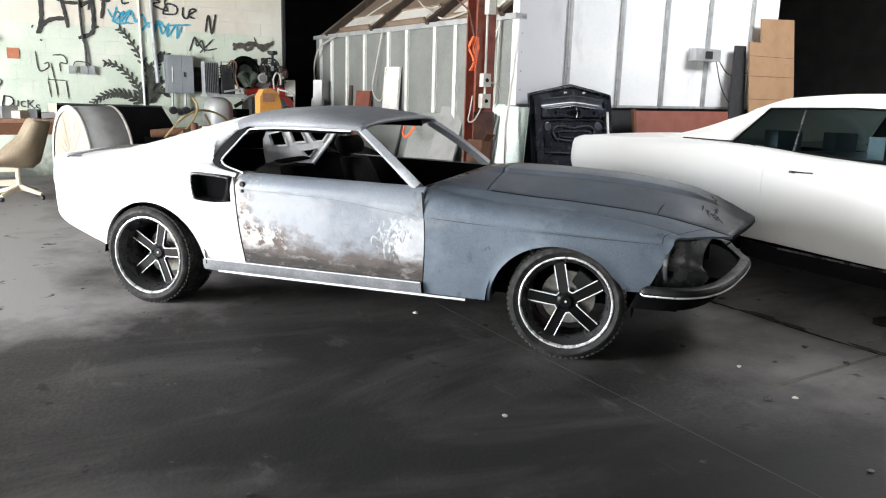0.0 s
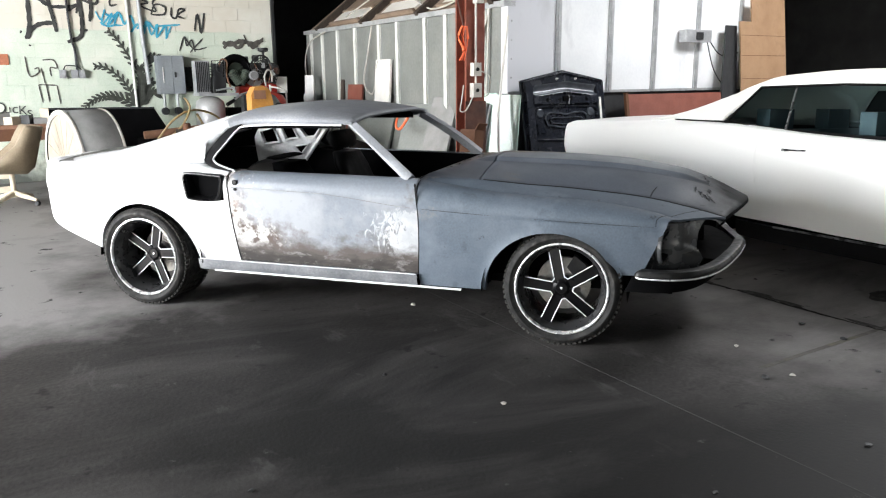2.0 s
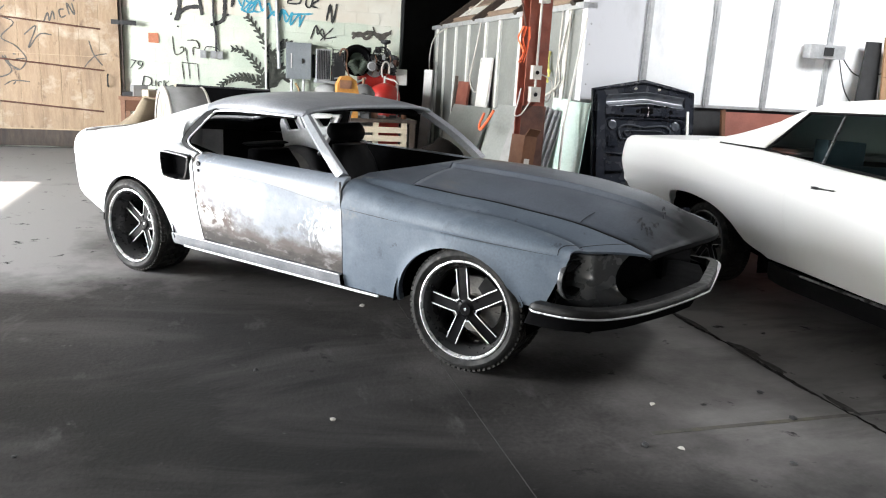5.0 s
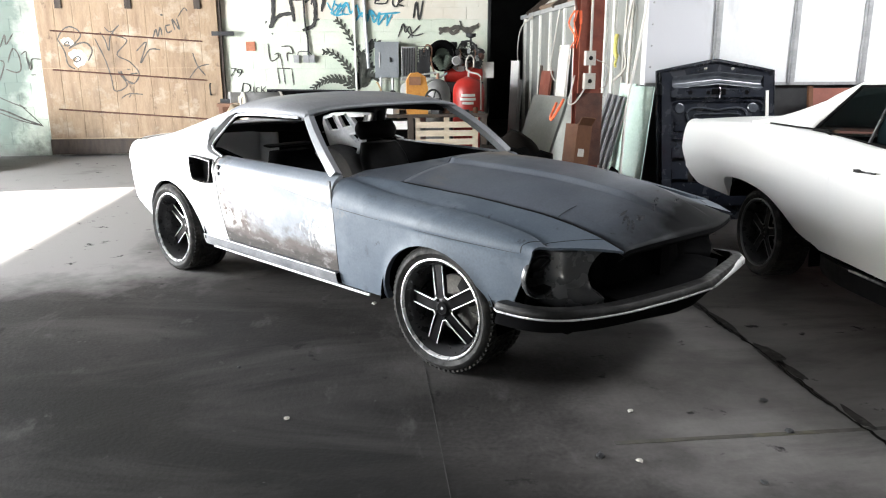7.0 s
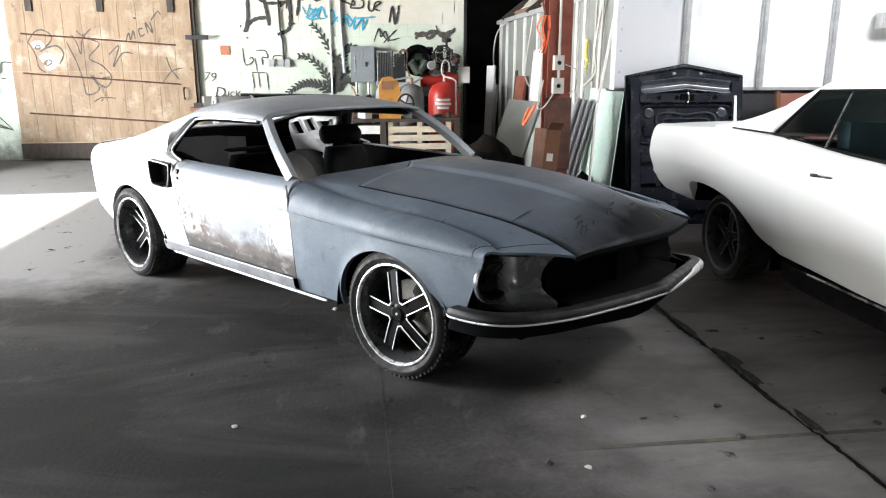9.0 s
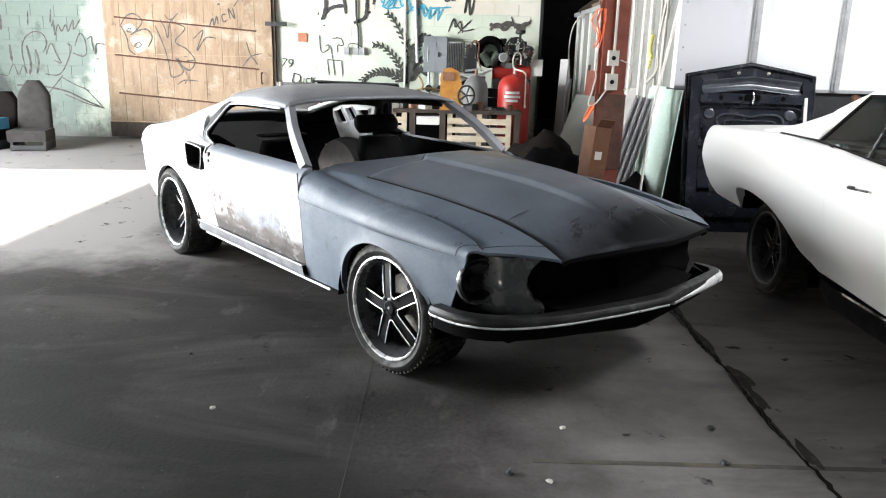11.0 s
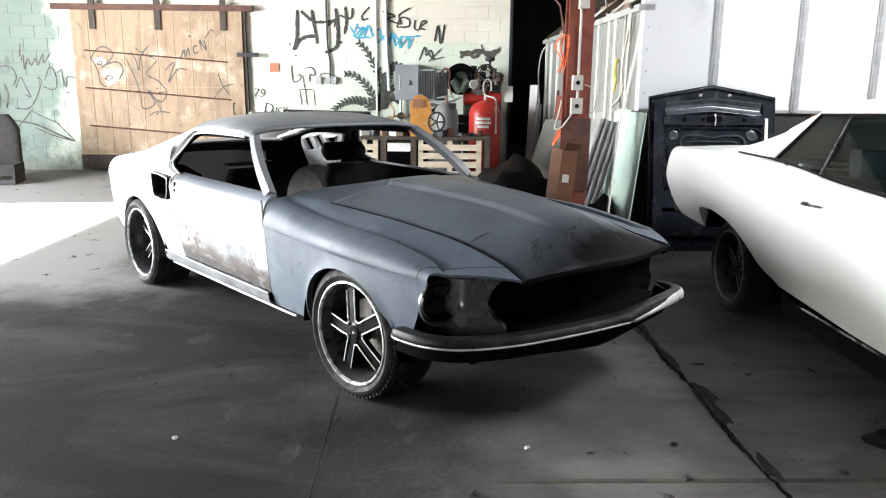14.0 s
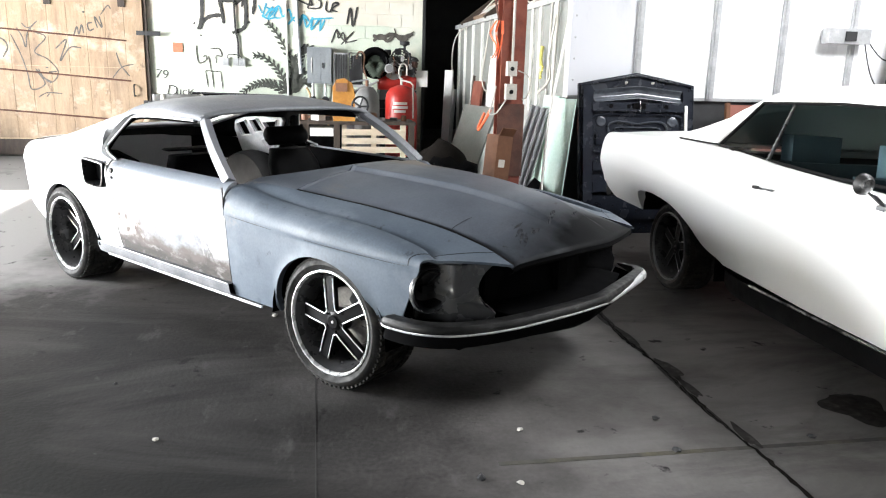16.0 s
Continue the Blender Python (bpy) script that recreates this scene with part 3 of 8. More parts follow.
# sliding door
sliding_door = empty("door_1", B, "weathered plywood sliding door with iron straps and scrawls", "sliding door", kind="structure")
bm = nb()
box(bm, -7.92, -5.10, 5.74, 5.80, .06, 2.66)
part("door_leaf", bm, WOOD, sliding_door)
px = -7.92
for k in range(10):
    w = (2.82 / 10)
    for z0, z1 in ((.30, 1.42), (1.426, 2.655)):
        bm = nb()
        box(bm, px + .003, px + w - .003, 5.732, 5.74, z0, z1)
        part("plank", bm, WOODV, sliding_door)
    px += w
bm = nb()
box(bm, -7.93, -5.09, 5.722, 5.74, .03, .28)
part("kick_board", bm, DARKBEAM, sliding_door, "dark kick board", bevel=.004)
for z0, z1, a, b in ((2.01, 1.84, -7.72, -5.36), (1.40, 1.22, -7.75, -5.33), (.77, .59, -7.73, -5.36)):
    bm = nb()
    tube(bm, [(a, 5.715, z0), (b, 5.715, z1)], .013, 6)
    part("iron_rod", bm, RUSTDARK, sliding_door, "rusty iron rod")
for u in (-7.55, -6.48, -5.40):
    bm = nb()
    box(bm, u - .05, u + .05, 5.70, 5.73, 2.35, 2.85)
    part("hanger", bm, DARKBEAM, sliding_door, "dark iron hanger", bevel=.005)
bm = nb()
box(bm, -8.2, -4.9, 5.68, 5.74, 2.66, 2.75)
part("track_rail", bm, RUSTDARK, sliding_door, bevel=.006)
bm = nb()
box(bm, -5.20, -4.84, 5.70, 5.728, 1.93, 2.0)
part("hasp", bm, DARKMETAL, sliding_door, "dark iron hasp", bevel=.004)
bm = nb()
tube(bm, curve_pts([(-5.28, 5.73, 1.16), (-5.28, 5.66, 1.15), (-5.28, 5.66, 1.0), (-5.28, 5.73, .99)], 16), .012, 6)
part("pull_handle", bm, DARKMETAL, sliding_door, smooth=True)
bm = nb()
box(bm, -5.09, -5.05, 5.76, 5.85, 0, 2.66)
part("door_post", bm, DARKBEAM, sliding_door)


# ---- fittings on the far wall ----
def on_wall(name, bm, material, label, category, **kw):
    ob = part(name, bm, material, None, label, **kw)
    ob.matrix_basis = B
    return tagged(ob, category=category)


on_wall("conduit_pipe", tube(nb(), [(-2.87, 5.81, .9), (-2.88, 5.81, 2.6), (-2.90, 5.81, 5.2)], .018, 8), WHITEPIPE, "white conduit pipe rising up the painted wall", "pipe", smooth=True)
on_wall("conduit_pipe", tube(nb(), [(-2.66, 5.80, 1.4), (-2.70, 5.80, 2.2), (-2.76, 5.80, 5.2)], .03, 10), GALV, "grey steel conduit rising up the painted wall", "pipe", smooth=True)
on_wall("conduit_pipe", tube(nb(), curve_pts([(-3.66, 5.81, 1.6), (-3.66, 5.81, 1.9), (-3.70, 5.81, 2.4), (-3.72, 5.81, 5.2)], 20), .016, 8), DARKMETAL, "thin dark conduit above the sockets", "pipe", smooth=True)
sockets = empty("socket_row", B, "row of grey socket boxes under a thin conduit", "socket")
for u in (-3.86, -3.70, -3.60):
    bm = nb()
    box(bm, u - .045, u + .045, 5.77, 5.835, 1.50, 1.62)
    part("socket_box", bm, GALV, sockets, bevel=.008)
bm = nb()
tube(bm, curve_pts([(-3.84, 5.80, 1.62), (-3.80, 5.80, 1.68), (-3.66, 5.80, 1.67), (-3.60, 5.80, 1.62)], 16), .008, 6)
part("link_pipe", bm, DARKMETAL, sockets, smooth=True)
on_wall("notice_plate", bbox(-4.68, -4.53, 5.825, 5.838, 1.69, 1.84), ORANGEPLATE, "small orange-brown plate fixed to the wall", "plate", bevel=.003)
on_wall("notice_plate", bbox(-.80, -.60, 5.28, 5.30, 1.24, 1.50), WHITEPIPE, "small white sign plate beside the doorway", "plate", bevel=.003)

panel_box = empty("breaker_panel", B, "grey steel breaker panel on the painted wall", "breaker panel")
bm = nb()
box(bm, -2.55, -2.15, 5.60, 5.838, 1.25, 1.83)
part("cabinet", bm, PANELGREY, panel_box, bevel=.012)
for a, b in ((-2.54, -2.34), (-2.335, -2.16)):
    bm = nb()
    box(bm, a, b, 5.585, 5.60, 1.27, 1.81)
    part("panel_door", bm, PANELGREY, panel_box, bevel=.006)
bm = nb()
box(bm, -2.485, -2.475, 5.575, 5.585, 1.42, 1.66)
part("label_strip", bm, WHITEPIPE, panel_box)
bm = nb()
box(bm, -2.31, -2.285, 5.565, 5.585, 1.50, 1.58)
part("latch", bm, DARKMETAL, panel_box)
bm = nb()
box(bm, -2.12, -2.02, 5.68, 5.838, 1.28, 1.66)
part("side_box", bm, BLACKPLASTIC, panel_box, "black side box", bevel=.01)
for u in (-2.46, -2.26):
    bm = nb()
    tube(bm, [(u, 5.76, 1.25), (u, 5.76, 1.02)], .022, 8)
    part("drop_pipe", bm, GALV, panel_box, smooth=True)
    bm = nb()
    revolve(bm, [(0, .05), (.05, .05), (.06, .03), (.06, -.03), (0, -.03)], 16, pose(u, 5.75, .98, 90, 0, 0))
    part("round_fitting", bm, DARKMETAL, panel_box, smooth=True, angle=40)


# ---- sprayed paint ----
def ribbon(bm, pts, w, v):
    pts = curve_pts([(p[0], 0, p[1]) for p in pts], max(6, 5 * len(pts)))
    rows = []
    for i, p in enumerate(pts):
        d = (pts[min(i + 1, len(pts) - 1)] - pts[max(i - 1, 0)])
        d = d.normalized() if d.length > 1e-6 else Vector((1, 0, 0))
        s = Vector((d.z, 0, -d.x))
        e = min(i, len(pts) - 1 - i)
        k = w * .5 * (min(1, .55 + .25 * e) + .16 * math.sin(i * 1.9))
        rows.append([Vector((p.x, v, p.z)) - s * k, Vector((p.x, v - .0015, p.z)), Vector((p.x, v, p.z)) + s * k])
    grid(bm, rows)
    return bm


def scrawl(wall, material, w, v, pts):
    return part("sprayed_line", ribbon(nb(), pts, w * .8, v), material, wall)


def frond(pts):
    """A painted fern leaf: leaflets on both sides of a bent stem."""
    way = curve_pts([(p[0], 0, p[1]) for p in pts], 36)
    bm = nb()
    ribbon(bm, pts, .03, 5.8325)
    for i in range(2, len(way) - 1, 3):
        d = (way[i + 1] - way[i - 1]).normalized()
        size = .135 * (1 - .45 * i / len(way))
        for s in (1, -1):
            a = math.atan2(d.z, d.x) + s * .70
            c = way[i] + Vector((math.cos(a), 0, math.sin(a))) * size * .5
            n = 8
            vs = []
            for k in range(n):
                b = 2 * math.pi * k / n
                x, z = math.cos(b) * size * .55, math.sin(b) * size * .19
                vs.append(bm.verts.new((c.x + x * math.cos(a) - z * math.sin(a), 5.832 + .0004 * s, c.z + x * math.sin(a) + z * math.cos(a))))
            bm.faces.new(vs)
    part("painted_frond", bm, FERNSPRAY, wall_far, "black painted fern leaf")


def wall_text(body, size, u, z, turn=0.0, shear=0.0, wall=None):
    cu = bpy.data.curves.new("lettering", 'FONT')
    cu.body, cu.size, cu.shear, cu.extrude, cu.offset = body, size, shear, .001, -.002
    tmp = new("lettering", cu)
    bpy.context.view_layer.update()
    me = bpy.data.meshes.new_from_object(tmp.evaluated_get(bpy.context.evaluated_depsgraph_get()))
    bpy.data.objects.remove(tmp)
    ob = new("painted_word", me)
    ob.data.materials.append(BLACKSPRAY)
    ob.parent = wall or wall_far
    ob.matrix_basis = pose(u, 5.831, z, 90, turn, 0)
    return ob


wall_text("79", .21, -4.99, 1.28, 6, .1)
wall_text("D", .24, -4.83, 1.02, 8, .1)
wall_text("uc", .20, -4.68, 1.02, 4)
wall_text("K", .19, -4.50, .99, 4)
wall_text("s", .22, -4.39, .95, 0)

# ---- sprayed scrawls on the far wall and its door ----
scrawl(wall_far, BLACKSPRAY, 0.075, 5.832, [(-4.19, 2.71), (-4.20, 2.44), (-4.21, 2.24), (-4.26, 2.06), (-4.19, 2.19), (-4.06, 2.27), (-3.87, 2.29)])
scrawl(wall_far, BLACKSPRAY, 0.065, 5.8315, [(-3.95, 2.71), (-3.92, 2.50), (-3.89, 2.33), (-3.87, 2.16)])
scrawl(wall_far, BLACKSPRAY, 0.07, 5.8325, [(-4.13, 2.69), (-4.05, 2.62), (-3.95, 2.53)])
scrawl(wall_far, BLACKSPRAY, 0.06, 5.832, [(-3.95, 2.51), (-3.68, 2.52), (-3.55, 2.55)])
scrawl(wall_far, BLACKSPRAY, 0.075, 5.8315, [(-3.55, 2.74), (-3.52, 2.49), (-3.52, 2.25), (-3.56, 2.10), (-3.74, 2.02)])
scrawl(wall_far, BLACKSPRAY, 0.05, 5.8325, [(-3.68, 2.46), (-3.55, 2.56), (-3.58, 2.43)])
scrawl(wall_far, BLACKSPRAY, 0.065, 5.832, [(-3.39, 2.76), (-3.37, 2.54), (-3.41, 2.32)])
scrawl(wall_far, BLACKSPRAY, 0.045, 5.832, [(-3.54, 2.18), (-3.45, 2.20)])
scrawl(wall_far, BLACKSPRAY, 0.05, 5.8325, [(-3.49, 2.63), (-3.30, 2.58), (-3.27, 2.75)])
scrawl(wall_far, BLACKSPRAY, 0.035, 5.832, [(-2.98, 2.77), (-3.10, 2.64), (-3.10, 2.56), (-3.01, 2.58)])
scrawl(wall_far, BLACKSPRAY, 0.035, 5.832, [(-2.77, 2.70), (-2.56, 2.63), (-2.68, 2.58), (-2.46, 2.50), (-2.49, 2.64), (-2.30, 2.76)])
scrawl(wall_far, BLACKSPRAY, 0.035, 5.8325, [(-2.53, 2.45), (-2.46, 2.60), (-2.32, 2.57), (-2.34, 2.46), (-2.53, 2.45)])
scrawl(wall_far, BLACKSPRAY, 0.035, 5.832, [(-2.22, 2.57), (-2.23, 2.44), (-2.16, 2.41), (-2.11, 2.54), (-2.02, 2.54), (-2.14, 2.45), (-2.04, 2.41)])
scrawl(wall_far, BLACKSPRAY, 0.04, 5.832, [(-1.89, 2.22), (-1.83, 2.48), (-1.79, 2.19), (-1.72, 2.50)])
scrawl(wall_far, BLACKSPRAY, 0.028, 5.832, [(-2.15, 1.91), (-2.06, 2.13), (-2.03, 1.99), (-1.95, 2.08), (-1.91, 1.90)])
scrawl(wall_far, BLACKSPRAY, 0.028, 5.8315, [(-2.05, 2.12), (-1.92, 1.94), (-1.72, 1.97)])
scrawl(wall_far, BLACKSPRAY, 0.028, 5.8325, [(-1.99, 1.89), (-1.77, 2.11)])
scrawl(wall_far, GREYSPRAY, 0.085, 5.832, [(-1.46, 2.05), (-1.31, 2.02), (-1.15, 2.08), (-0.96, 2.04), (-0.78, 2.10)])
scrawl(wall_far, GREYSPRAY, 0.07, 5.8315, [(-1.45, 1.96), (-1.33, 2.06), (-1.21, 1.97), (-1.08, 2.07), (-0.96, 1.98), (-0.86, 2.05)])
scrawl(wall_far, GREYSPRAY, 0.03, 5.8325, [(-1.10, 2.18), (-1.03, 1.99)])
scrawl(wall_far, GREYSPRAY, 0.035, 5.8328, [(-0.90, 2.01), (-0.77, 2.14)])
scrawl(wall_far, BLUESPRAY, 0.03, 5.832, [(-3.32, 2.47), (-3.25, 2.35), (-3.19, 2.50), (-3.25, 2.28), (-3.09, 2.45), (-3.17, 2.27), (-3.01, 2.44), (-3.07, 2.29), (-2.95, 2.28)])
scrawl(wall_far, BLUESPRAY, 0.035, 5.8315, [(-3.27, 2.31), (-3.17, 2.26), (-3.03, 2.29)])
scrawl(wall_far, BLUESPRAY, 0.04, 5.8325, [(-3.19, 2.44), (-3.09, 2.40), (-2.99, 2.46), (-2.93, 2.30), (-2.83, 2.42), (-2.79, 2.26)])
scrawl(wall_far, BLUESPRAY, 0.045, 5.832, [(-2.85, 2.18), (-2.74, 2.30), (-2.67, 2.17), (-2.61, 2.34), (-2.51, 2.24)])
scrawl(wall_far, BLUESPRAY, 0.04, 5.8315, [(-2.76, 2.24), (-2.65, 2.27), (-2.54, 2.30)])
scrawl(wall_far, BLUESPRAY, 0.035, 5.8325, [(-2.66, 2.16), (-2.60, 2.31), (-2.55, 2.15), (-2.45, 2.31), (-2.48, 2.11), (-2.33, 2.29), (-2.34, 2.09)])
scrawl(wall_far, BLUESPRAY, 0.035, 5.8318, [(-2.47, 2.28), (-2.11, 2.31)])
scrawl(wall_far, BLUESPRAY, 0.035, 5.8328, [(-2.25, 2.28), (-2.34, 2.09)])
scrawl(wall_far, BLACKSPRAY, 0.03, 5.832, [(-2.72, 1.68), (-2.67, 1.72), (-2.63, 1.83), (-2.59, 1.79), (-2.46, 1.86)])
scrawl(wall_far, GREYSPRAY, 0.024, 5.832, [(-4.32, 1.81), (-4.29, 1.54), (-4.17, 1.58), (-4.17, 1.65), (-4.22, 1.63)])
scrawl(wall_far, GREYSPRAY, 0.024, 5.832, [(-4.01, 1.53), (-4.01, 1.65), (-3.92, 1.65), (-3.96, 1.76), (-4.10, 1.76)])
scrawl(wall_far, GREYSPRAY, 0.020, 5.832, [(-4.13, 1.65), (-4.10, 1.41)])
scrawl(wall_far, GREYSPRAY, 0.020, 5.8325, [(-4.16, 1.15), (-4.19, 1.41)])
scrawl(wall_far, GREYSPRAY, 0.020, 5.832, [(-4.19, 1.41), (-3.95, 1.40)])
scrawl(wall_far, GREYSPRAY, 0.020, 5.8325, [(-3.95, 1.40), (-3.93, 1.13)])
scrawl(wall_far, GREYSPRAY, 0.020, 5.8315, [(-4.09, 1.40), (-4.07, 1.15)])
scrawl(wall_far, BLACKSPRAY, 0.03, 5.832, [(-4.34, 2.13), (-4.32, 2.17)])
scrawl(wall_far, BLACKSPRAY, 0.03, 5.832, [(-4.25, 1.97), (-4.22, 1.96)])
scrawl(sliding_door, GREYSPRAY, 0.026, 5.7284, [(-7.63, 1.88), (-7.53, 2.02), (-7.41, 2.07), (-7.29, 2.01), (-7.27, 1.92), (-7.38, 1.80), (-7.47, 1.73)])
scrawl(sliding_door, GREYSPRAY, 0.026, 5.7287, [(-7.63, 1.88), (-7.54, 1.69), (-7.51, 1.49), (-7.41, 1.41)])
scrawl(sliding_door, GREYSPRAY, 0.03, 5.7281, [(-7.47, 1.73), (-7.34, 1.80), (-7.19, 1.82), (-7.11, 1.70), (-7.19, 1.54)])
scrawl(sliding_door, WHITESPRAY, 0.11, 5.7290, [(-7.57, 1.83), (-7.47, 1.86), (-7.41, 1.79)])
scrawl(sliding_door, WHITESPRAY, 0.15, 5.7290, [(-7.47, 1.61), (-7.34, 1.66), (-7.27, 1.57), (-7.40, 1.47)])
scrawl(sliding_door, GREYSPRAY, 0.026, 5.7278, [(-7.53, 1.81), (-7.47, 1.84), (-7.46, 1.78), (-7.52, 1.78), (-7.53, 1.81)])
scrawl(sliding_door, GREYSPRAY, 0.026, 5.7278, [(-7.42, 1.57), (-7.35, 1.61), (-7.30, 1.57), (-7.38, 1.52), (-7.42, 1.57)])
scrawl(sliding_door, GREYSPRAY, 0.024, 5.7284, [(-7.05, 1.89), (-6.93, 1.58), (-6.86, 1.30), (-6.82, 1.06), (-6.62, 1.15), (-6.74, 1.36)])
scrawl(sliding_door, GREYSPRAY, 0.024, 5.7287, [(-6.96, 1.99), (-6.89, 1.86), (-6.85, 1.70), (-6.80, 1.93), (-6.67, 2.08), (-6.76, 1.96), (-6.55, 1.86), (-6.73, 1.64), (-6.54, 1.52), (-6.41, 1.33), (-6.54, 1.17), (-6.74, 1.38)])
scrawl(sliding_door, GREYSPRAY, 0.022, 5.7281, [(-6.88, 2.06), (-6.79, 1.99), (-6.65, 2.10)])
scrawl(sliding_door, GREYSPRAY, 0.05, 5.7284, [(-6.57, 1.41), (-6.57, 1.39)])
scrawl(sliding_door, GREYSPRAY, 0.028, 5.7287, [(-6.55, 1.33), (-6.43, 1.34)])
scrawl(sliding_door, GREYSPRAY, 0.03, 5.7281, [(-6.70, 1.38), (-6.63, 1.24), (-6.52, 1.18)])
scrawl(sliding_door, GREYSPRAY, 0.022, 5.7284, [(-6.73, 0.94), (-6.60, 1.01), (-6.38, 1.00)])
scrawl(sliding_door, GREYSPRAY, 0.022, 5.7287, [(-6.61, 0.95), (-6.57, 1.00)])
scrawl(sliding_door, GREYSPRAY, 0.026, 5.7284, [(-6.42, 1.69), (-6.25, 1.83), (-6.37, 1.50), (-6.21, 1.71), (-6.04, 1.71)])
scrawl(sliding_door, GREYSPRAY, 0.028, 5.7284, [(-6.14, 1.89), (-6.08, 2.03), (-6.06, 1.92), (-6.01, 2.06), (-5.99, 1.94)])
scrawl(sliding_door, GREYSPRAY, 0.028, 5.7284, [(-5.85, 2.10), (-5.92, 2.08), (-5.90, 1.98), (-5.83, 2.01)])
scrawl(sliding_door, GREYSPRAY, 0.028, 5.7287, [(-5.78, 2.02), (-5.81, 2.19), (-5.71, 2.03), (-5.74, 2.20)])
scrawl(sliding_door, GREYSPRAY, 0.022, 5.7284, [(-5.72, 2.22), (-5.61, 2.36), (-5.56, 2.31)])
scrawl(sliding_door, GREYSPRAY, 0.05, 5.7284, [(-5.97, 2.27), (-5.97, 2.24)])
scrawl(sliding_door, GREYSPRAY, 0.022, 5.7284, [(-5.61, 1.26), (-5.46, 1.43), (-5.28, 1.48)])
scrawl(sliding_door, GREYSPRAY, 0.026, 5.7287, [(-5.53, 1.66), (-5.47, 1.46), (-5.35, 1.30)])
scrawl(wall_far, GREYSPRAY, 0.026, 5.8320, [(-9.34, 1.05), (-9.39, 1.41), (-9.32, 1.63), (-9.16, 1.74), (-9.01, 1.71), (-8.95, 1.56), (-9.03, 1.41)])
scrawl(wall_far, GREYSPRAY, 0.026, 5.8324, [(-9.03, 1.05), (-8.81, 1.04), (-8.67, 1.19), (-8.54, 1.49), (-8.61, 1.56)])
scrawl(wall_far, GREYSPRAY, 0.024, 5.8316, [(-8.98, 1.37), (-8.88, 1.56), (-8.80, 1.37), (-8.74, 1.24), (-8.85, 1.28)])
scrawl(wall_far, GREYSPRAY, 0.026, 5.8320, [(-8.84, 1.83), (-8.80, 1.93), (-8.80, 1.69), (-8.73, 1.87), (-8.68, 1.76), (-8.60, 1.87), (-8.57, 1.76), (-8.47, 1.95), (-8.47, 1.80), (-8.34, 1.97)])
scrawl(wall_far, GREYSPRAY, 0.026, 5.8324, [(-8.52, 1.41), (-8.37, 1.36), (-8.29, 1.42), (-8.30, 1.64), (-8.38, 1.73), (-8.48, 1.52)])
scrawl(wall_far, GREYSPRAY, 0.024, 5.8320, [(-8.26, 1.64), (-8.18, 1.69), (-8.18, 1.58), (-8.14, 1.40), (-8.11, 1.56), (-7.99, 1.57), (-7.89, 1.57), (-7.89, 1.75)])
scrawl(wall_far, GREYSPRAY, 0.022, 5.8320, [(-8.14, 1.32), (-8.07, 1.32)])
scrawl(wall_far, GREYSPRAY, 0.05, 5.8314, [(-9.30, 1.52), (-9.26, 1.22), (-9.30, 1.03)])
scrawl(wall_far, GREYSPRAY, 0.05, 5.8314, [(-9.16, 1.45), (-9.12, 1.26), (-9.17, 1.05)])
scrawl(wall_far, GREYSPRAY, 0.035, 5.8320, [(-9.54, 0.85), (-9.31, 0.85), (-9.00, 0.83), (-8.67, 0.76), (-8.37, 0.62), (-8.06, 0.49)])
scrawl(wall_far, GREYSPRAY, 0.026, 5.8324, [(-9.06, 0.68), (-8.93, 0.81), (-8.73, 1.04)])
scrawl(wall_far, GREYSPRAY, 0.024, 5.8325, [(-8.73, 0.72), (-8.42, 0.59), (-8.10, 0.50)])
scrawl(wall_far, GREYSPRAY, 0.022, 5.8315, [(-8.39, 0.85), (-8.25, 0.70), (-8.08, 0.51)])
scrawl(wall_far, GREYSPRAY, 0.022, 5.8320, [(-8.75, 1.00), (-8.54, 0.89), (-8.28, 0.78)])
scrawl(wall_far, GREYSPRAY, 0.03, 5.8320, [(-8.83, 2.11), (-8.86, 1.89)])
scrawl(wall_far, GREYSPRAY, 0.03, 5.8320, [(-9.22, 2.08), (-9.24, 1.85)])
scrawl(wall_far, GREYSPRAY, 0.02, 5.832, [(-9.66, 1.02), (-9.56, 1.2), (-9.49, 1.03), (-9.4, 1.18), (-9.35, 1.05)])
scrawl(wall_far, BLACKSPRAY, 0.02, 5.832, [(-9.98, 1.38), (-9.78, 1.43)])
scrawl(wall_far, BLACKSPRAY, 0.02, 5.832, [(-10.03, 1.02), (-9.84, 1.03), (-9.68, 1.0)])
scrawl(wall_far, GREYSPRAY, 0.05, 5.832, [(-9.69, 2.0), (-9.7, 1.76)])
scrawl(wall_far, GREYSPRAY, 0.05, 5.832, [(-9.59, 1.52), (-9.58, 1.25)])
frond([(-2.79, 1.09), (-2.74, 1.39), (-2.84, 1.68), (-2.95, 1.89), (-3.08, 2.10), (-3.19, 2.20)])
frond([(-2.81, 1.05), (-2.91, 1.20), (-2.98, 1.38), (-3.11, 1.54), (-3.28, 1.66), (-3.42, 1.67)])
frond([(-2.88, 1.07), (-3.07, 1.19), (-3.25, 1.23), (-3.44, 1.19), (-3.60, 1.08)])
frond([(-2.74, 1.20), (-2.72, 1.45), (-2.64, 1.72), (-2.54, 1.82)])
frond([(-2.82, 1.08), (-2.66, 1.27), (-2.51, 1.24)])
frond([(-2.8, 1.12), (-2.76, 1.4), (-2.77, 1.66)])
frond([(-2.86, 1.04), (-2.79, 1.28), (-2.6, 1.44)])
scrawl(wall_far, BLACKSPRAY, .03, 5.832, [(-2.69, 1.67), (-2.59, 1.88), (-2.58, 1.77), (-2.44, 1.86), (-2.58, 1.73)])

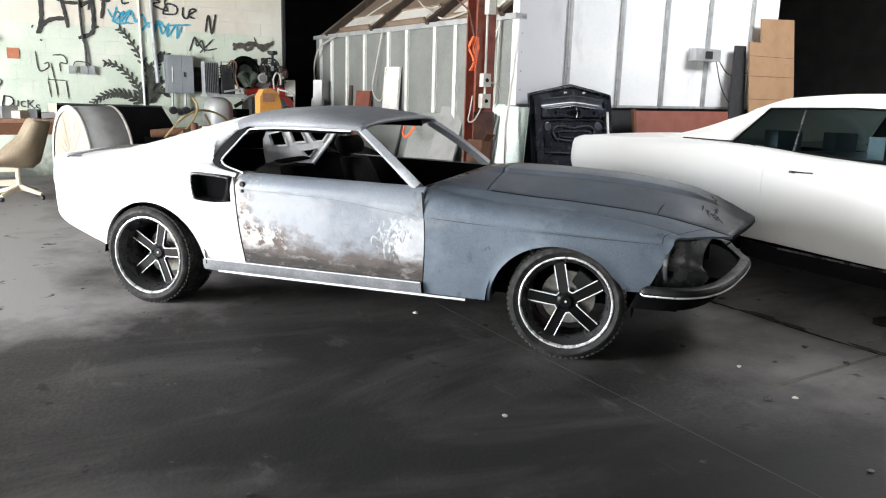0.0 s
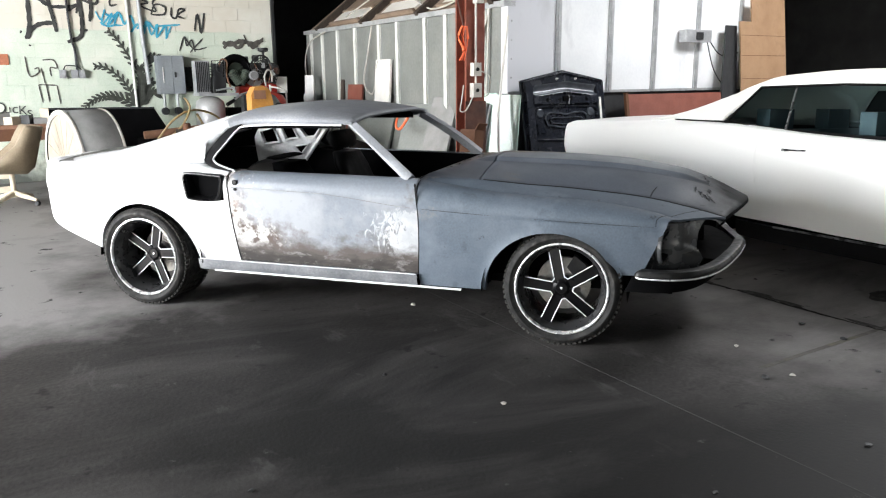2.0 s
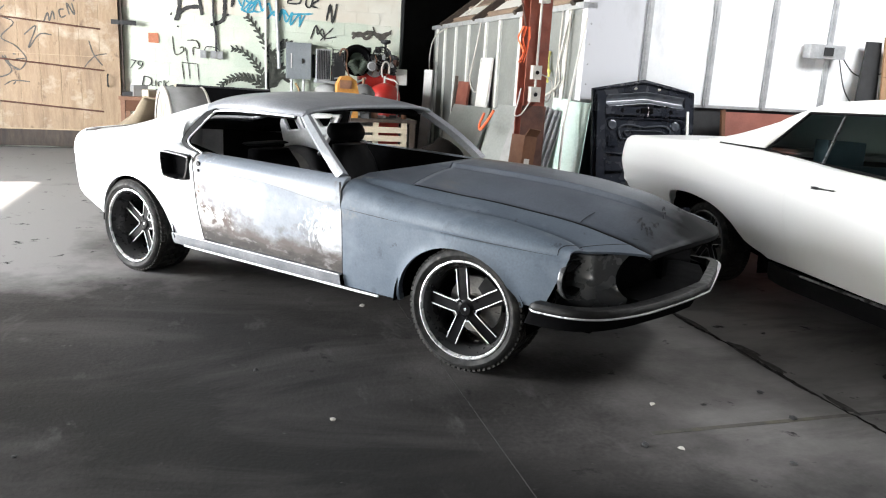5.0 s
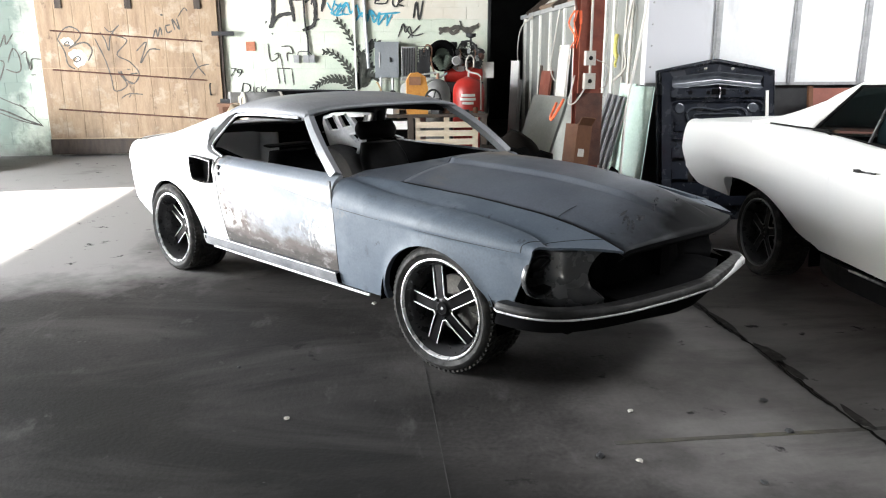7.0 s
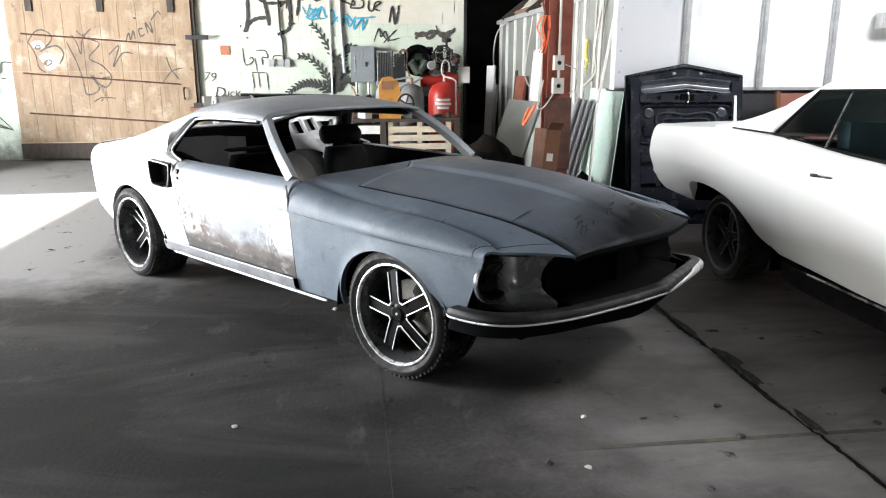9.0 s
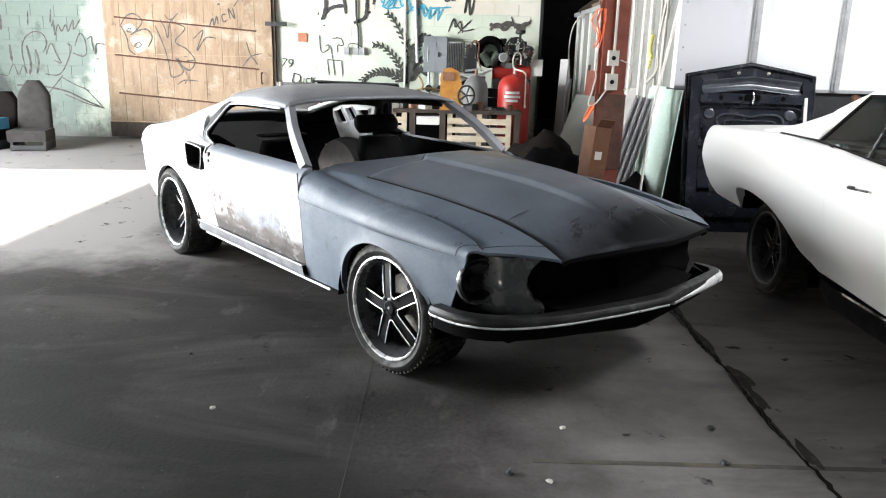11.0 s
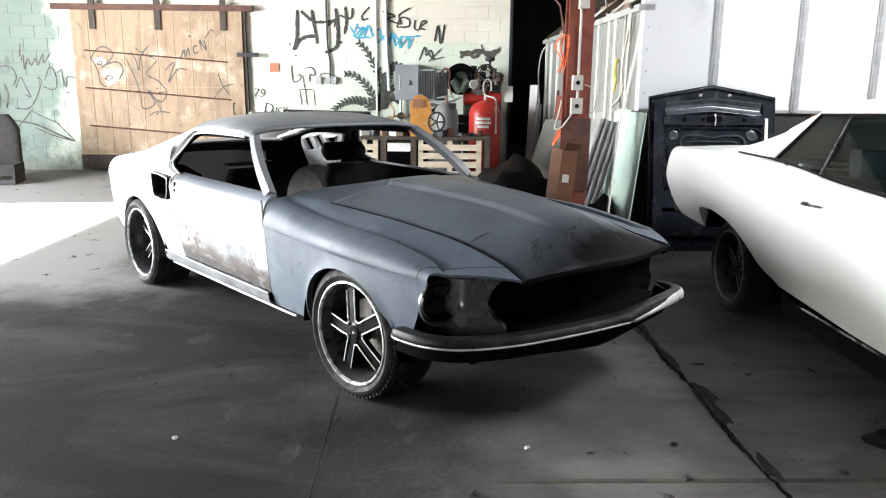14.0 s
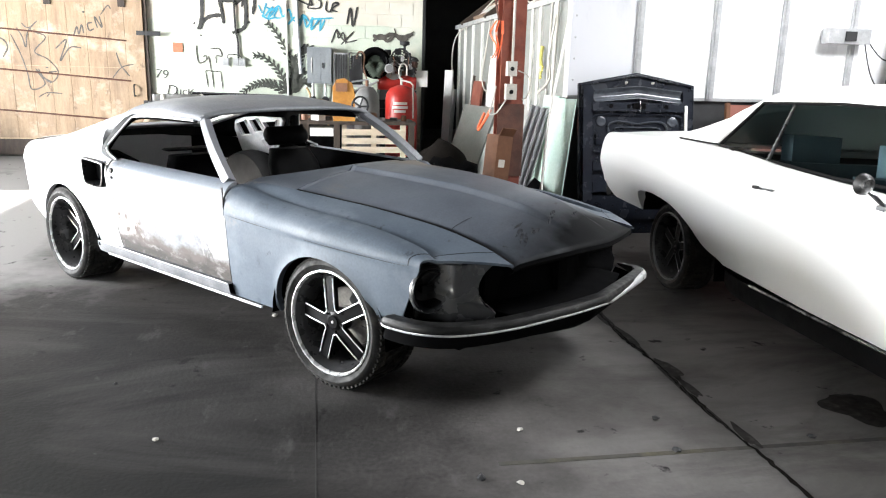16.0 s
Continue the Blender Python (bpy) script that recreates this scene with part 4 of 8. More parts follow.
# ---- the fastback ----
WB, TR, RL = 1.372, .324, .255        # half wheelbase, tyre radius, rim lip radius
f_zc = tab((-2.38, .72), (-1.9, .80), (-1.2, .82), (-.13, .80), (.53, .735), (1.2, .712), (1.91, .69))
f_ym = tab((-2.38, .57), (-2.28, .69), (-2.15, .79), (-2.0, .845), (-1.7, .875), (-1.2, .885), (-.5, .872), (.5, .862), (1.3, .885), (1.7, .86), (1.91, .832))
f_yb = tab((-2.38, .55), (-2.1, .74), (-1.7, .82), (-.9, .80), (.9, .80), (1.6, .82), (1.91, .80))
f_zt = tab((-2.38, .90), (-2.1, .905), (-1.6, .935), (-1.15, .955), (-.95, .945), (-.67, .905), (-.13, .898), (.53, .890))
f_yt = tab((-2.38, .56), (-2.1, .72), (-1.6, .77), (-1.15, .785), (-.95, .79), (-.67, .80), (.53, .79))
f_zhood = tab((.53, .895), (.82, .884), (1.1, .852), (1.3, .841), (1.5, .825), (1.7, .807), (1.85, .786), (2.0, .755), (2.1, .735), (2.2, .712))
f_yhood = tab((.53, .655), (.82, .630), (1.1, .548), (1.5, .520), (1.85, .511), (2.0, .512), (2.1, .53), (2.2, .560))
f_zcen = tab((-2.38, .925), (-2.2, .935), (-2.0, .955), (-1.7, 1.02), (-1.3, 1.135), (-.95, 1.235), (-.65, 1.292), (-.36, 1.310), (-.1, 1.288), (.12, 1.242))
f_hoodc = tab((.80, .962), (1.1, .962), (1.55, .945), (1.95, .89), (2.2, .822), (2.35, .752))


f_round = tab((-2.38, 1.9), (-1.7, 2.15), (-1.15, 2.5), (-.80, 2.6), (-.5, 2.5), (.1, 2.5))
# the crease along the top of the front fender: distance from the middle, height, depth of the groove
f_ycr = tab((.53, .735), (.98, .737), (1.3, .748), (1.6, .738), (1.78, .742), (1.905, .785))
f_zcr = tab((.53, .880), (.75, .852), (1.0, .823), (1.3, .810), (1.5, .800), (1.66, .780), (1.78, .762), (1.905, .735))
f_dcr = tab((.53, .004), (.75, .010), (1.2, .018), (1.6, .028), (1.8, .022), (1.905, .0))
# wheel arches: centre, half length, height, springing
ARCHES = ((-1.335, .380, .374, .308), (1.318, .385, .368, .268))


def z_low(x):
    """Lower edge of the flank: sill, wheel arches, tail."""
    z = .268
    if x < -1.69:
        z = .355 + (-1.69 - x) * .30
    if x > 1.70:
        z = .268 + .15 * min(1, (x - 1.70) / .03)
    for c, a, b, zc in ARCHES:
        d = abs(x - c) / a
        if d < 1:
            z = max(z, zc + b * math.sqrt(1 - d * d))
    return z


def flank_y(x, z):
    zc, ym, yb = f_zc(x), f_ym(x), f_yb(x)
    if z < zc:
        k = max(0, min(1, (z - .26) / (zc - .26)))
        y = yb + (ym - yb) * math.sin(k * math.pi / 2) ** .8 - .007 * min(1, (zc - z) / .012)
    else:
        y = ym
    for c, a, b, zz in ARCHES:
        g = (math.hypot((x - c) / a, (z - zz) / b) - 1) * a
        if g < .07 and z > .3:
            y += .014 * (1 - max(g, 0) / .07) ** 2
    return y


def arch_stations(x0, x1, n):
    xs = set(np.linspace(x0, x1, n).round(4))
    for c, r, b, zz in ARCHES:
        for a in np.linspace(0, math.pi, 29):
            x = c + r * math.cos(a) * .9995
            if x0 < x < x1:
                xs = {q for q in xs if abs(q - x) > .006} | {round(x, 4)}
        for e in (-1, 1):
            x = c + e * (r + .001)
            if x0 < x < x1:
                xs.add(round(x, 4))
    return sorted(xs | {x0, x1})


def rear_cut(z):
    return .030 * max(0, min(1, (.76 - z) / .42)) ** 1.3


def front_cut(z):
    return .018 * math.sin(max(0, min(1, (z - .34) / .55)) * math.pi)


def flank_rows(xs, z_bottom, upper, nl=12, nu=9):
    """upper(x) gives the inner top edge (y, z) in which the shoulder ends."""
    rows = []
    for x in xs:
        zb = max(z_bottom, z_low(x)) if z_bottom else z_low(x)
        zc, ym = f_zc(x), f_ym(x)
        if zb > zc - .02:
            zc = zb + .02
        row = [Vector((x, -(flank_y(x, zb) - .035), zb + .004)), Vector((x, -flank_y(x, zb), zb))]
        for k in range(1, nl + 1):
            z = zb + (zc - zb) * k / nl
            row.append(Vector((x, -flank_y(x, z), z)))
        yt, zt = upper(x)
        for k in range(1, nu + 1):
            a = k / nu * math.pi / 2
            y = yt + (flank_y(x, zc) - yt) * math.cos(a) ** .9
            z = zc + (zt - zc) * math.sin(a) ** .95
            row.append(Vector((x, -y, z)))
        rows.append(row)
    return rows


def crisp_border(ob):
    """Keeps the free edges of a panel sharp."""
    me = ob.data
    count = collections.Counter(k for p in me.polygons for k in p.edge_keys)
    for e in me.edges:
        if count[e.key] == 1:
            e.use_edge_sharp = True


def both(name, make, material, parent, label="", smooth=True, angle=40, thick=0.0):
    """A panel on the right-hand side and its mirror image on the other."""
    for side in (1, -1):
        bm = nb()
        make(bm)
        if side < 0:
            for v in bm.verts:
                v.co.y = -v.co.y
        ob = part(name, bm, material, parent, label, smooth=smooth, angle=angle)
        if thick:
            crisp_border(ob)
            md = ob.modifiers.new("thickness", 'SOLIDIFY')
            md.thickness, md.offset = thick, -1


def build_fastback():
    car = empty("fastback_car", pose(0, 0, 0), "stripped fastback coupe in white and grey primer on black alloys", "car")

    # quarter panels
    def quarter(bm):
        xs = arch_stations(-2.38, -.692, 60)
        rows = flank_rows(xs, 0, lambda x: (f_yt(x), f_zt(x)))
        for p in rows[-1]:
            p.x += rear_cut(p.z)
        vs = grid(bm, rows)
        # opening of the side scoop
        kill = [f for f in bm.faces if -.985 < f.calc_center_median().x < -.725 and .728 < f.calc_center_median().z < .886 and f.calc_center_median().y < -.83]
        bmesh.ops.delete(bm, geom=kill, context='FACES')
    both("quarter_panel", quarter, WHITEPRIMER, car, "white primed rear quarter panel", thick=.012)

    def scoop(bm):
        rim = curve_pts([(-.992, 0, .800), (-.998, 0, .868), (-.975, 0, .890), (-.85, 0, .886), (-.745, 0, .878), (-.722, 0, .866), (-.730, 0, .80), (-.748, 0, .745), (-.775, 0, .726), (-.87, 0, .722), (-.955, 0, .728), (-.980, 0, .748), (-.992, 0, .800)], 48)[:-1]
        cen = Vector((-.862, 0, .806))
        rows = []
        for k, d in ((1.09, -.016), (1.07, .004), (1.02, .014), (.94, .016), (.86, .006), (.83, -.016), (.80, -.06)):
            rows.append([Vector((cen.x + (p.x - cen.x) * k, -(.872 + d), cen.z + (p.z - cen.z) * k)) for p in rim])
        grid(bm, rows, True)
    both("side_scoop", scoop, BLACKPLASTIC, car, "black side scoop surround")

    def scoop_back(bm):
        prism(bm, [(-1.01, .70), (-1.01, .905), (-.70, .905), (-.70, .70)], -.812, -.79, 'y')
    both("scoop_cavity", scoop_back, INNERDARK, car)

    # doors
    def door(bm):
        xs = list(np.linspace(-.681, .526, 34))
        rows = flank_rows(xs, .343, lambda x: (f_yt(x) - .03, f_zt(x) + .002))
        for r in rows:
            for p in r:
                p.x += rear_cut(p.z) if p.x < -.67 else (front_cut(p.z) if p.x > .50 else 0)
        grid(bm, rows)
    both("door", door, BARESTEEL, car, "bare steel door with filler patches and scorched lower edge", thick=.02)
    doors = [o for o in car.children if o.name.startswith("door")]
    for d, s in zip(doors, (-1, 1)):
        for z, r in ((.842, .017), (.80, .010)):
            bm = nb()
            m = pose(-.632, s * .874, z, 90, 0, 0)
            revolve(bm, [(0, -.004), (r, -.004), (r, .004), (r * .8, .006), (0, .006)], 14, m)
            part("lock_hole", bm, BLACKTRIM, d, "dark hole of the removed lock")

    # front fenders, with the brow over the lamp
    def fender(bm):
        xs = arch_stations(.533, 1.905, 50)
        rows = []
        for x in xs:
            row = flank_rows([x], 0, lambda q: (f_yhood(q) + .006, f_zhood(q) - .004), 12, 22)[0]
            zb, ym = row[13].z, -row[13].y
            yc, zc, d = f_ycr(x), f_zcr(x), f_dcr(x)
            yh, zh = f_yhood(x) + .006, f_zhood(x) - .004
            for k in range(1, 14):
                a = k / 13 * math.pi / 2
                row[13 + k] = Vector((x, -(yc + (ym - yc) * math.cos(a) ** .85), zb + (zc - zb) * math.sin(a) ** .92))
            row[27] = Vector((x, -(yc - .006), zc - .6 * d))
            row[28] = Vector((x, -(yc - .015), zc - d))
            y0, z0 = yc - .030, zc - d * .55 + (zh - zc) * .10
            for k in range(16, 23):
                q = (k - 16) / 6
                row[13 + k] = Vector((x, -(y0 + (yh - y0) * q), z0 + (zh - z0) * q + .005 * math.sin(q * math.pi)))
            rows.append(row)
        for p in rows[0]:
            p.x += front_cut(p.z)
        for i, r in enumerate(rows):
            w = max(0, (xs[i] - 1.45) / (1.905 - 1.45))
            for j, p in enumerate(r):
                if j >= 13:
                    k = max(0, min(1, (-p.y - f_yhood(1.905)) / (.832 - f_yhood(1.905))))
                    p.x += w * w * (1 - k) * .30
                    p.y -= (f_yhood(xs[i] + w * w * .30) - f_yhood(xs[i])) * (1 - k)
                    p.z += (f_zhood(xs[i] + w * w * .30) - f_zhood(xs[i])) * (1 - k)
                else:
                    low = max(0, (.69 - p.z) / .25)
                    p.x -= w * w * low * .11
        grid(bm, rows)
        return rows
    both("front_fender", fender, PRIMER, car, "blue-grey primed front fender", thick=.012, angle=55)
    fender_rows = fender(nb())

    # open seams, and painted shade along the crease over the fender
    def ribbon(bm, pts, out, widths):
        rows = []
        for i, p in enumerate(pts):
            d = (pts[min(i + 1, len(pts) - 1)] - pts[max(i - 1, 0)]).normalized()
            n = out[i].normalized() if isinstance(out, list) else out.normalized()
            s = d.cross(n).normalized()
            w = widths[i] / 2
            rows.append([p + s * w - n * .004, p + s * w + n * .0012, p - s * w + n * .0012, p - s * w - n * .004])
        grid(bm, rows)

    def extension_seam(bm):
        pts = fender_rows[-3][13:]
        ribbon(bm, pts, [Vector((0, -math.cos(k / 22 * 1.5), math.sin(k / 22 * 1.5) + .05)) for k in range(len(pts))], [.0035] * len(pts))
    both("extension_seam", extension_seam, BLACKTRIM, car)

    def crease_shade(bm):
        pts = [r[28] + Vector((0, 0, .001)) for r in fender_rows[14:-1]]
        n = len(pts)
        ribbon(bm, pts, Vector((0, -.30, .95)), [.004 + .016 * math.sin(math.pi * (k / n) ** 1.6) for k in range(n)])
    both("crease_shade", crease_shade, LINEDARK, car, "painted shade of the crease over the fender")

    def gap(bm, x, z0, z1):
        pts = []
        for k in range(16):
            z = z0 + (z1 - z0) * k / 15
            pts.append(Vector((x + (rear_cut(z) if x < 0 else front_cut(z)), -flank_y(x, z) + .002, z)))
        ribbon(bm, pts, Vector((0, -1, 0)), [.011] * 16)
    def hood_gap(bm):
        pts = [r[-1] + Vector((0, .002, .002)) for r in fender_rows[12:]]
        ribbon(bm, pts, Vector((0, -.25, 1)), [.008] * len(pts))
    both("hood_gap", hood_gap, BLACKTRIM, car)
    # grey strip standing for the shade at the door's crease
    def crease_line(bm):
        pts = [Vector((x, -flank_y(x, f_zc(x)) + .001, f_zc(x) - .003)) for x in np.linspace(-.66, .50, 24)]
        ribbon(bm, pts, Vector((0, -1, -.2)), [.004] * 24)
    both("crease_line", crease_line, SILLGREY, car)

    # thin dark strips painted for the shade of the fender's body line
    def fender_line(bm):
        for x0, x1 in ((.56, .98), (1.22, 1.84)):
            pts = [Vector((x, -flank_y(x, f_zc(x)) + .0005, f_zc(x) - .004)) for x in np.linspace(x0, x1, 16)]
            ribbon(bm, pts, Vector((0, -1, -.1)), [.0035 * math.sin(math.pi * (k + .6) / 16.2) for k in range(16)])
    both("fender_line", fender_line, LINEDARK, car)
    both("rear_door_gap", lambda q: gap(q, -.687, .345, .885), BLACKTRIM, car)
    both("front_door_gap", lambda q: gap(q, .5305, .30, .872), BLACKTRIM, car)

    # sills
    def sill(bm):
        rows = []
        for x in np.linspace(-.965, .526, 20):
            rows.append([Vector((x, -.79, .262)), Vector((x, -.812, .262)), Vector((x, -.822, .272)), Vector((x, -.832, .30)), Vector((x, -.838, .336)), Vector((x, -.80, .338))])
        grid(bm, rows)
    both("rocker_sill", sill, SILLGREY, car, "scuffed grey rocker sill")

    def sill_edge(bm):
        tube(bm, [(-.95, -.838, .339), (-.2, -.839, .339), (.52, -.838, .339)], .0035, 6)
    both("sill_edge", sill_edge, WHITEPRIMER, car, "pale upper edge of the sill")

    def sill_trim(bm):
        tube(bm, [(-.86, -.815, .262), (0, -.818, .262), (.79, -.815, .262)], .007, 6)
    both("sill_trim", sill_trim, WHITEPRIMER, car, "pale strip under the sill")

    # roof and fastback tail
    f_edge = tab((-.888, .972), (-.875, 1.015), (-.832, 1.085), (-.76, 1.156), (-.70, 1.178), (-.60, 1.184), (.08, 1.193))

    def edge(x):
        if x < -.888:
            return f_yt(x), f_zt(x)
        z = f_edge(x)
        return .79 - (z - .945) * .56 + (.0 if x < -.70 else .012 * min(1, (x + .70) / .3)), z

    bm = nb()
    xs = sorted(set(np.linspace(-2.37, -.889, 32)) | set(np.linspace(-.887, -.70, 16)) | set(np.linspace(-.68, .085, 16)))
    rows = []
    for x in xs:
        ye, ze = edge(x)
        zc = f_zcen(x)
        half = []
        for k in range(0, 17):
            a = k / 16 * math.pi / 2
            n = f_round(x)
            half.append((ye * math.cos(a) ** (2 / n), ze + (zc - ze) * math.sin(a) ** (2 / n)))
        fw = max(0, min(1, (x + .5) / .585))
        row = [Vector((x + fw * .05 * (1 - (y / ye) ** 2), -y, z)) for y, z in half] + [Vector((x + fw * .05 * (1 - (y / ye) ** 2), y, z)) for y, z in half[-2::-1]]
        rows.append(row)
    grid(bm, rows)
    back = [f for f in bm.faces if -1.58 < f.calc_center_median().x < -1.06 and abs(f.calc_center_median().y) < .42 + .06 * (f.calc_center_median().x + 1.66)]
    bmesh.ops.delete(bm, geom=back, context='FACES')
    roof = part("roof", bm, FASTBACKPAINT, car, "sanded grey roof fading to a white fastback tail", smooth=True, angle=50)
    md = roof.modifiers.new("thickness", 'SOLIDIFY')
    md.thickness, md.offset = .02, -1

    # near-black lining added under the roof to keep the cabin in shade
    bm = nb()
    grid(bm, [[Vector((p.x, p.y * .955, p.z - .032)) for p in r] for r in rows if r[0].x < .03])
    back = [f for f in bm.faces if -1.60 < f.calc_center_median().x < -1.04 and abs(f.calc_center_median().y) < .44 + .06 * (f.calc_center_median().x + 1.66)]
    bmesh.ops.delete(bm, geom=back, context='FACES')
    part("headliner", bm, INNERDARK, car, "near-black lining added to keep the cabin dark", smooth=True)

    # window surrounds
    def side_frame(bm):
        w = [(-.76, 1.158), (-.70, 1.180), (-.60, 1.187), (-.2, 1.194), (.02, 1.194), (.07, 1.187)]
        pts = [(x, -(.79 - (z - .945) * .56) - .004, z) for x, z in w]
        tube(bm, curve_pts(pts, 30), .013, 6)
    both("drip_rail", side_frame, ROOFPAINT, car)

    def gasket(bm):
        outer = curve_pts([(-.690, 0, 1.180), (-.760, 0, 1.160), (-.832, 0, 1.087), (-.890, 0, .997), (-.884, 0, .955), (-.822, 0, .923), (-.690, 0, .900)], 30)
        inner = curve_pts([(-.667, 0, .908), (-.780, 0, .934), (-.829, 0, .960), (-.830, 0, .990), (-.779, 0, 1.061), (-.719, 0, 1.145), (-.660, 0, 1.174)], 30)
        w = [(p.x, p.z) for p in outer + inner]
        a = [bm.verts.new((x, -(.79 - (z - .945) * .56) - .016, z)) for x, z in w]
        b = [bm.verts.new((x, -(.79 - (z - .945) * .56) + .012, z)) for x, z in w]
        bm.faces.new(a)
        bm.faces.new(b[::-1])
        for k in range(len(w)):
            n = (k + 1) % len(w)
            bm.faces.new((a[k], b[k], b[n], a[n]))
    both("window_gasket", gasket, BLACKPLASTIC, car, "black rear window gasket")

    def window_channel(bm):
        w = [(-.655, .905), (-.776, .934), (-.824, .962), (-.824, .990), (-.772, 1.060), (-.712, 1.140), (-.655, 1.168), (-.40, 1.180), (.00, 1.181)]
        tube(bm, curve_pts([(x, -(.79 - (z - .945) * .56) - .010, z) for x, z in w], 44), .007, 6)
    both("window_channel", window_channel, WHITEPRIMER, car, "pale metal channel round the side window")

    def pillar(bm):
        a, b = Vector((.045, -.632, 1.198)), Vector((.475, -.775, .885))
        d = (b - a).normalized()
        s = d.cross(Vector((0, -1, .35))).normalized()
        o = s.cross(d).normalized()
        rows = []
        for k in range(9):
            t = k / 8
            p = a + (b - a) * t + Vector((0, -.02, .012)) * math.sin(t * math.pi)
            h = .022 + .006 * t
            rows.append([p + s * h + o * .016, p + s * h * .5 + o * .024, p - s * h + o * .018, p - s * h - o * .03, p + s * h - o * .03])
        vs = grid(bm, rows, True)
        bm.faces.new(vs[0])
        bm.faces.new(vs[-1][::-1])
    both("windscreen_pillar", pillar, ROOFPAINT, car, "bare steel windscreen pillar")

    # cowl, dashboard, inner door tops
    def hood_rear(y):
        aq = min(1.25, abs(y) / (f_yhood(.845) - .003))
        ze, zc = f_zhood(.845), f_hoodc(.85)
        z = ze + (zc - ze) * (1 - min(1, aq) ** 2.4) - .013 - max(0, aq - 1) * .38
        k = max(0, min(1, min((y + .235) / .026, (.150 - y) / .016)))
        return z + .026 * k * k * (3 - 2 * k)

    bm = nb()
    rows = []
    for k in range(61):
        y = -.775 + 1.55 * k / 60
        q = abs(y) / .775
        xr = .72 - .27 * q ** 2
        xf = .838
        zr = .952 - .066 * q ** 1.7 - .045 * max(0, (q - .80) / .20)
        zf = hood_rear(y)
        rows.append([Vector((xr - .02, y, zr - .05)), Vector((xr, y, zr)), Vector((xr + .03, y, zr + .004)), Vector(((xr + xf) / 2, y, (zr + zf) / 2 + .002)),
                     Vector((xf, y, zf)), Vector((xf, y, zf - .05))])
    grid(bm, rows)
    part("cowl_panel", bm, HOODPAINT, car, "dark grey cowl below the missing windscreen", smooth=True, angle=40)

    # hood
    def hood_ribbon(bm, way):
        flat = [Vector((p.x, p.y, p.z)) for r in rows for p in r]
        pts = np.array([(p.x, p.y, p.z) for p in flat])
        strip = []
        for k, (x, y, wd) in enumerate(way):
            a, b = way[max(k - 1, 0)], way[min(k + 1, len(way) - 1)]
            d = Vector((b[0] - a[0], b[1] - a[1], 0)).normalized()
            n = Vector((-d.y, d.x, 0))
            line = []
            for g in (-1, 0, 1):
                q = Vector((x, y, 0)) + n * wd * g
                d2 = (pts[:, 0] - q.x) ** 2 + (pts[:, 1] - q.y) ** 2
                near4 = np.argsort(d2)[:6]
                wt = 1 / (d2[near4] + 1e-6)
                line.append(Vector((q.x, q.y, float((pts[near4, 2] * wt).sum() / wt.sum()) + .002)))
            strip.append(line)
        grid(bm, strip)
        return bm

    bm = nb()
    rows = []
    for k in range(41):
        w = k / 40
        row = []
        for j in range(161):
            q = -1 + 2 * j / 160
            xe = .845 + w * (2.19 - .845)
            xc = .85 + w * (2.345 - .85)
            aq = abs(q)
            x = xe + (xc - xe) * (1 - aq ** 1.6)
            y = q * (f_yhood(xe) - .003)
            ze, zc = f_zhood(xe), f_hoodc(xc)
            z = ze + (zc - ze) * (1 - aq ** 2.4)
            near, far = .235 - .085 * w ** 2, .150 - .050 * w ** 2
            e = min((y + near) / .026, (far - y) / .016)
            e = max(0, min(1, e))
            tip = max(0, min(1, (.955 - w - .5 * abs(y + .05) ** 2) * 5.5))
            z += .026 * e * e * (3 - 2 * e) * tip - .012
            z -= .006 * math.exp(-((y - far - .012) / .014) ** 2) * tip * (1 - .5 * tip * (w < .1))
            z -= .012 * max(0, (aq - .93) / .07) ** 2
            row.append(Vector((x, y, z)))
        rows.append(row)
    # turned-down front lip
    lip = [rows[-1], [p + Vector((.004, 0, -.018)) for p in rows[-1]]]
    lip.append([p + Vector((-.03, 0, -.022)) for p in lip[-1]])
    grid(bm, rows)
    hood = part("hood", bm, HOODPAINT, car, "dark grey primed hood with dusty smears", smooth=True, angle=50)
    md = hood.modifiers.new("thickness", 'SOLIDIFY')
    md.thickness, md.offset = .012, -1

    bm = nb()
    grid(bm, lip)
    part("hood_lip", bm, INNERDARK, hood, "black front lip of the hood", smooth=True)
    # dark smears wiped into the overspray on the nose
    for x0, y0, x1, y1, wd in ((2.10, -.33, 2.15, -.41, .011), (2.07, -.32, 2.12, -.40, .010), (2.05, -.30, 2.08, -.38, .010), (2.04, -.27, 2.04, -.34, .009), (2.12, -.31, 2.11, -.24, .022),
                               (1.80, -.49, 1.83, -.38, .008), (2.12, -.18, 2.08, -.06, .016), (2.15, -.02, 2.12, .07, .014)):
        bm = nb()
        sm = []
        for k in range(8):
            q = k / 7
            x, y = x0 + (x1 - x0) * q, y0 + (y1 - y0) * q + .006 * math.sin(q * 4)
            sm.append((x, y, .62 * wd * (.35 + .65 * math.sin(math.pi * (.15 + .8 * q)))))
        part("smear", hood_ribbon(bm, sm), SMEARDARK, hood)

    # lamp panels: glossy black, ending in a C-shaped edge at the grille; an empty round bucket outboard
    LA, LD, LN = Vector((1.885, -.832, 0)), Vector((.641, .767, 0)), Vector((.767, -.641, 0))

    def lamp_point(s, h, back=0.0):
        z = .470 + (.212 + .02 * s) * h
        lean = .075 * (1 - h) * max(0, 1 - s * 1.6)
        return LA + LD * (s * .492) - LN * (back + lean * .6) + Vector((0, 0, z))

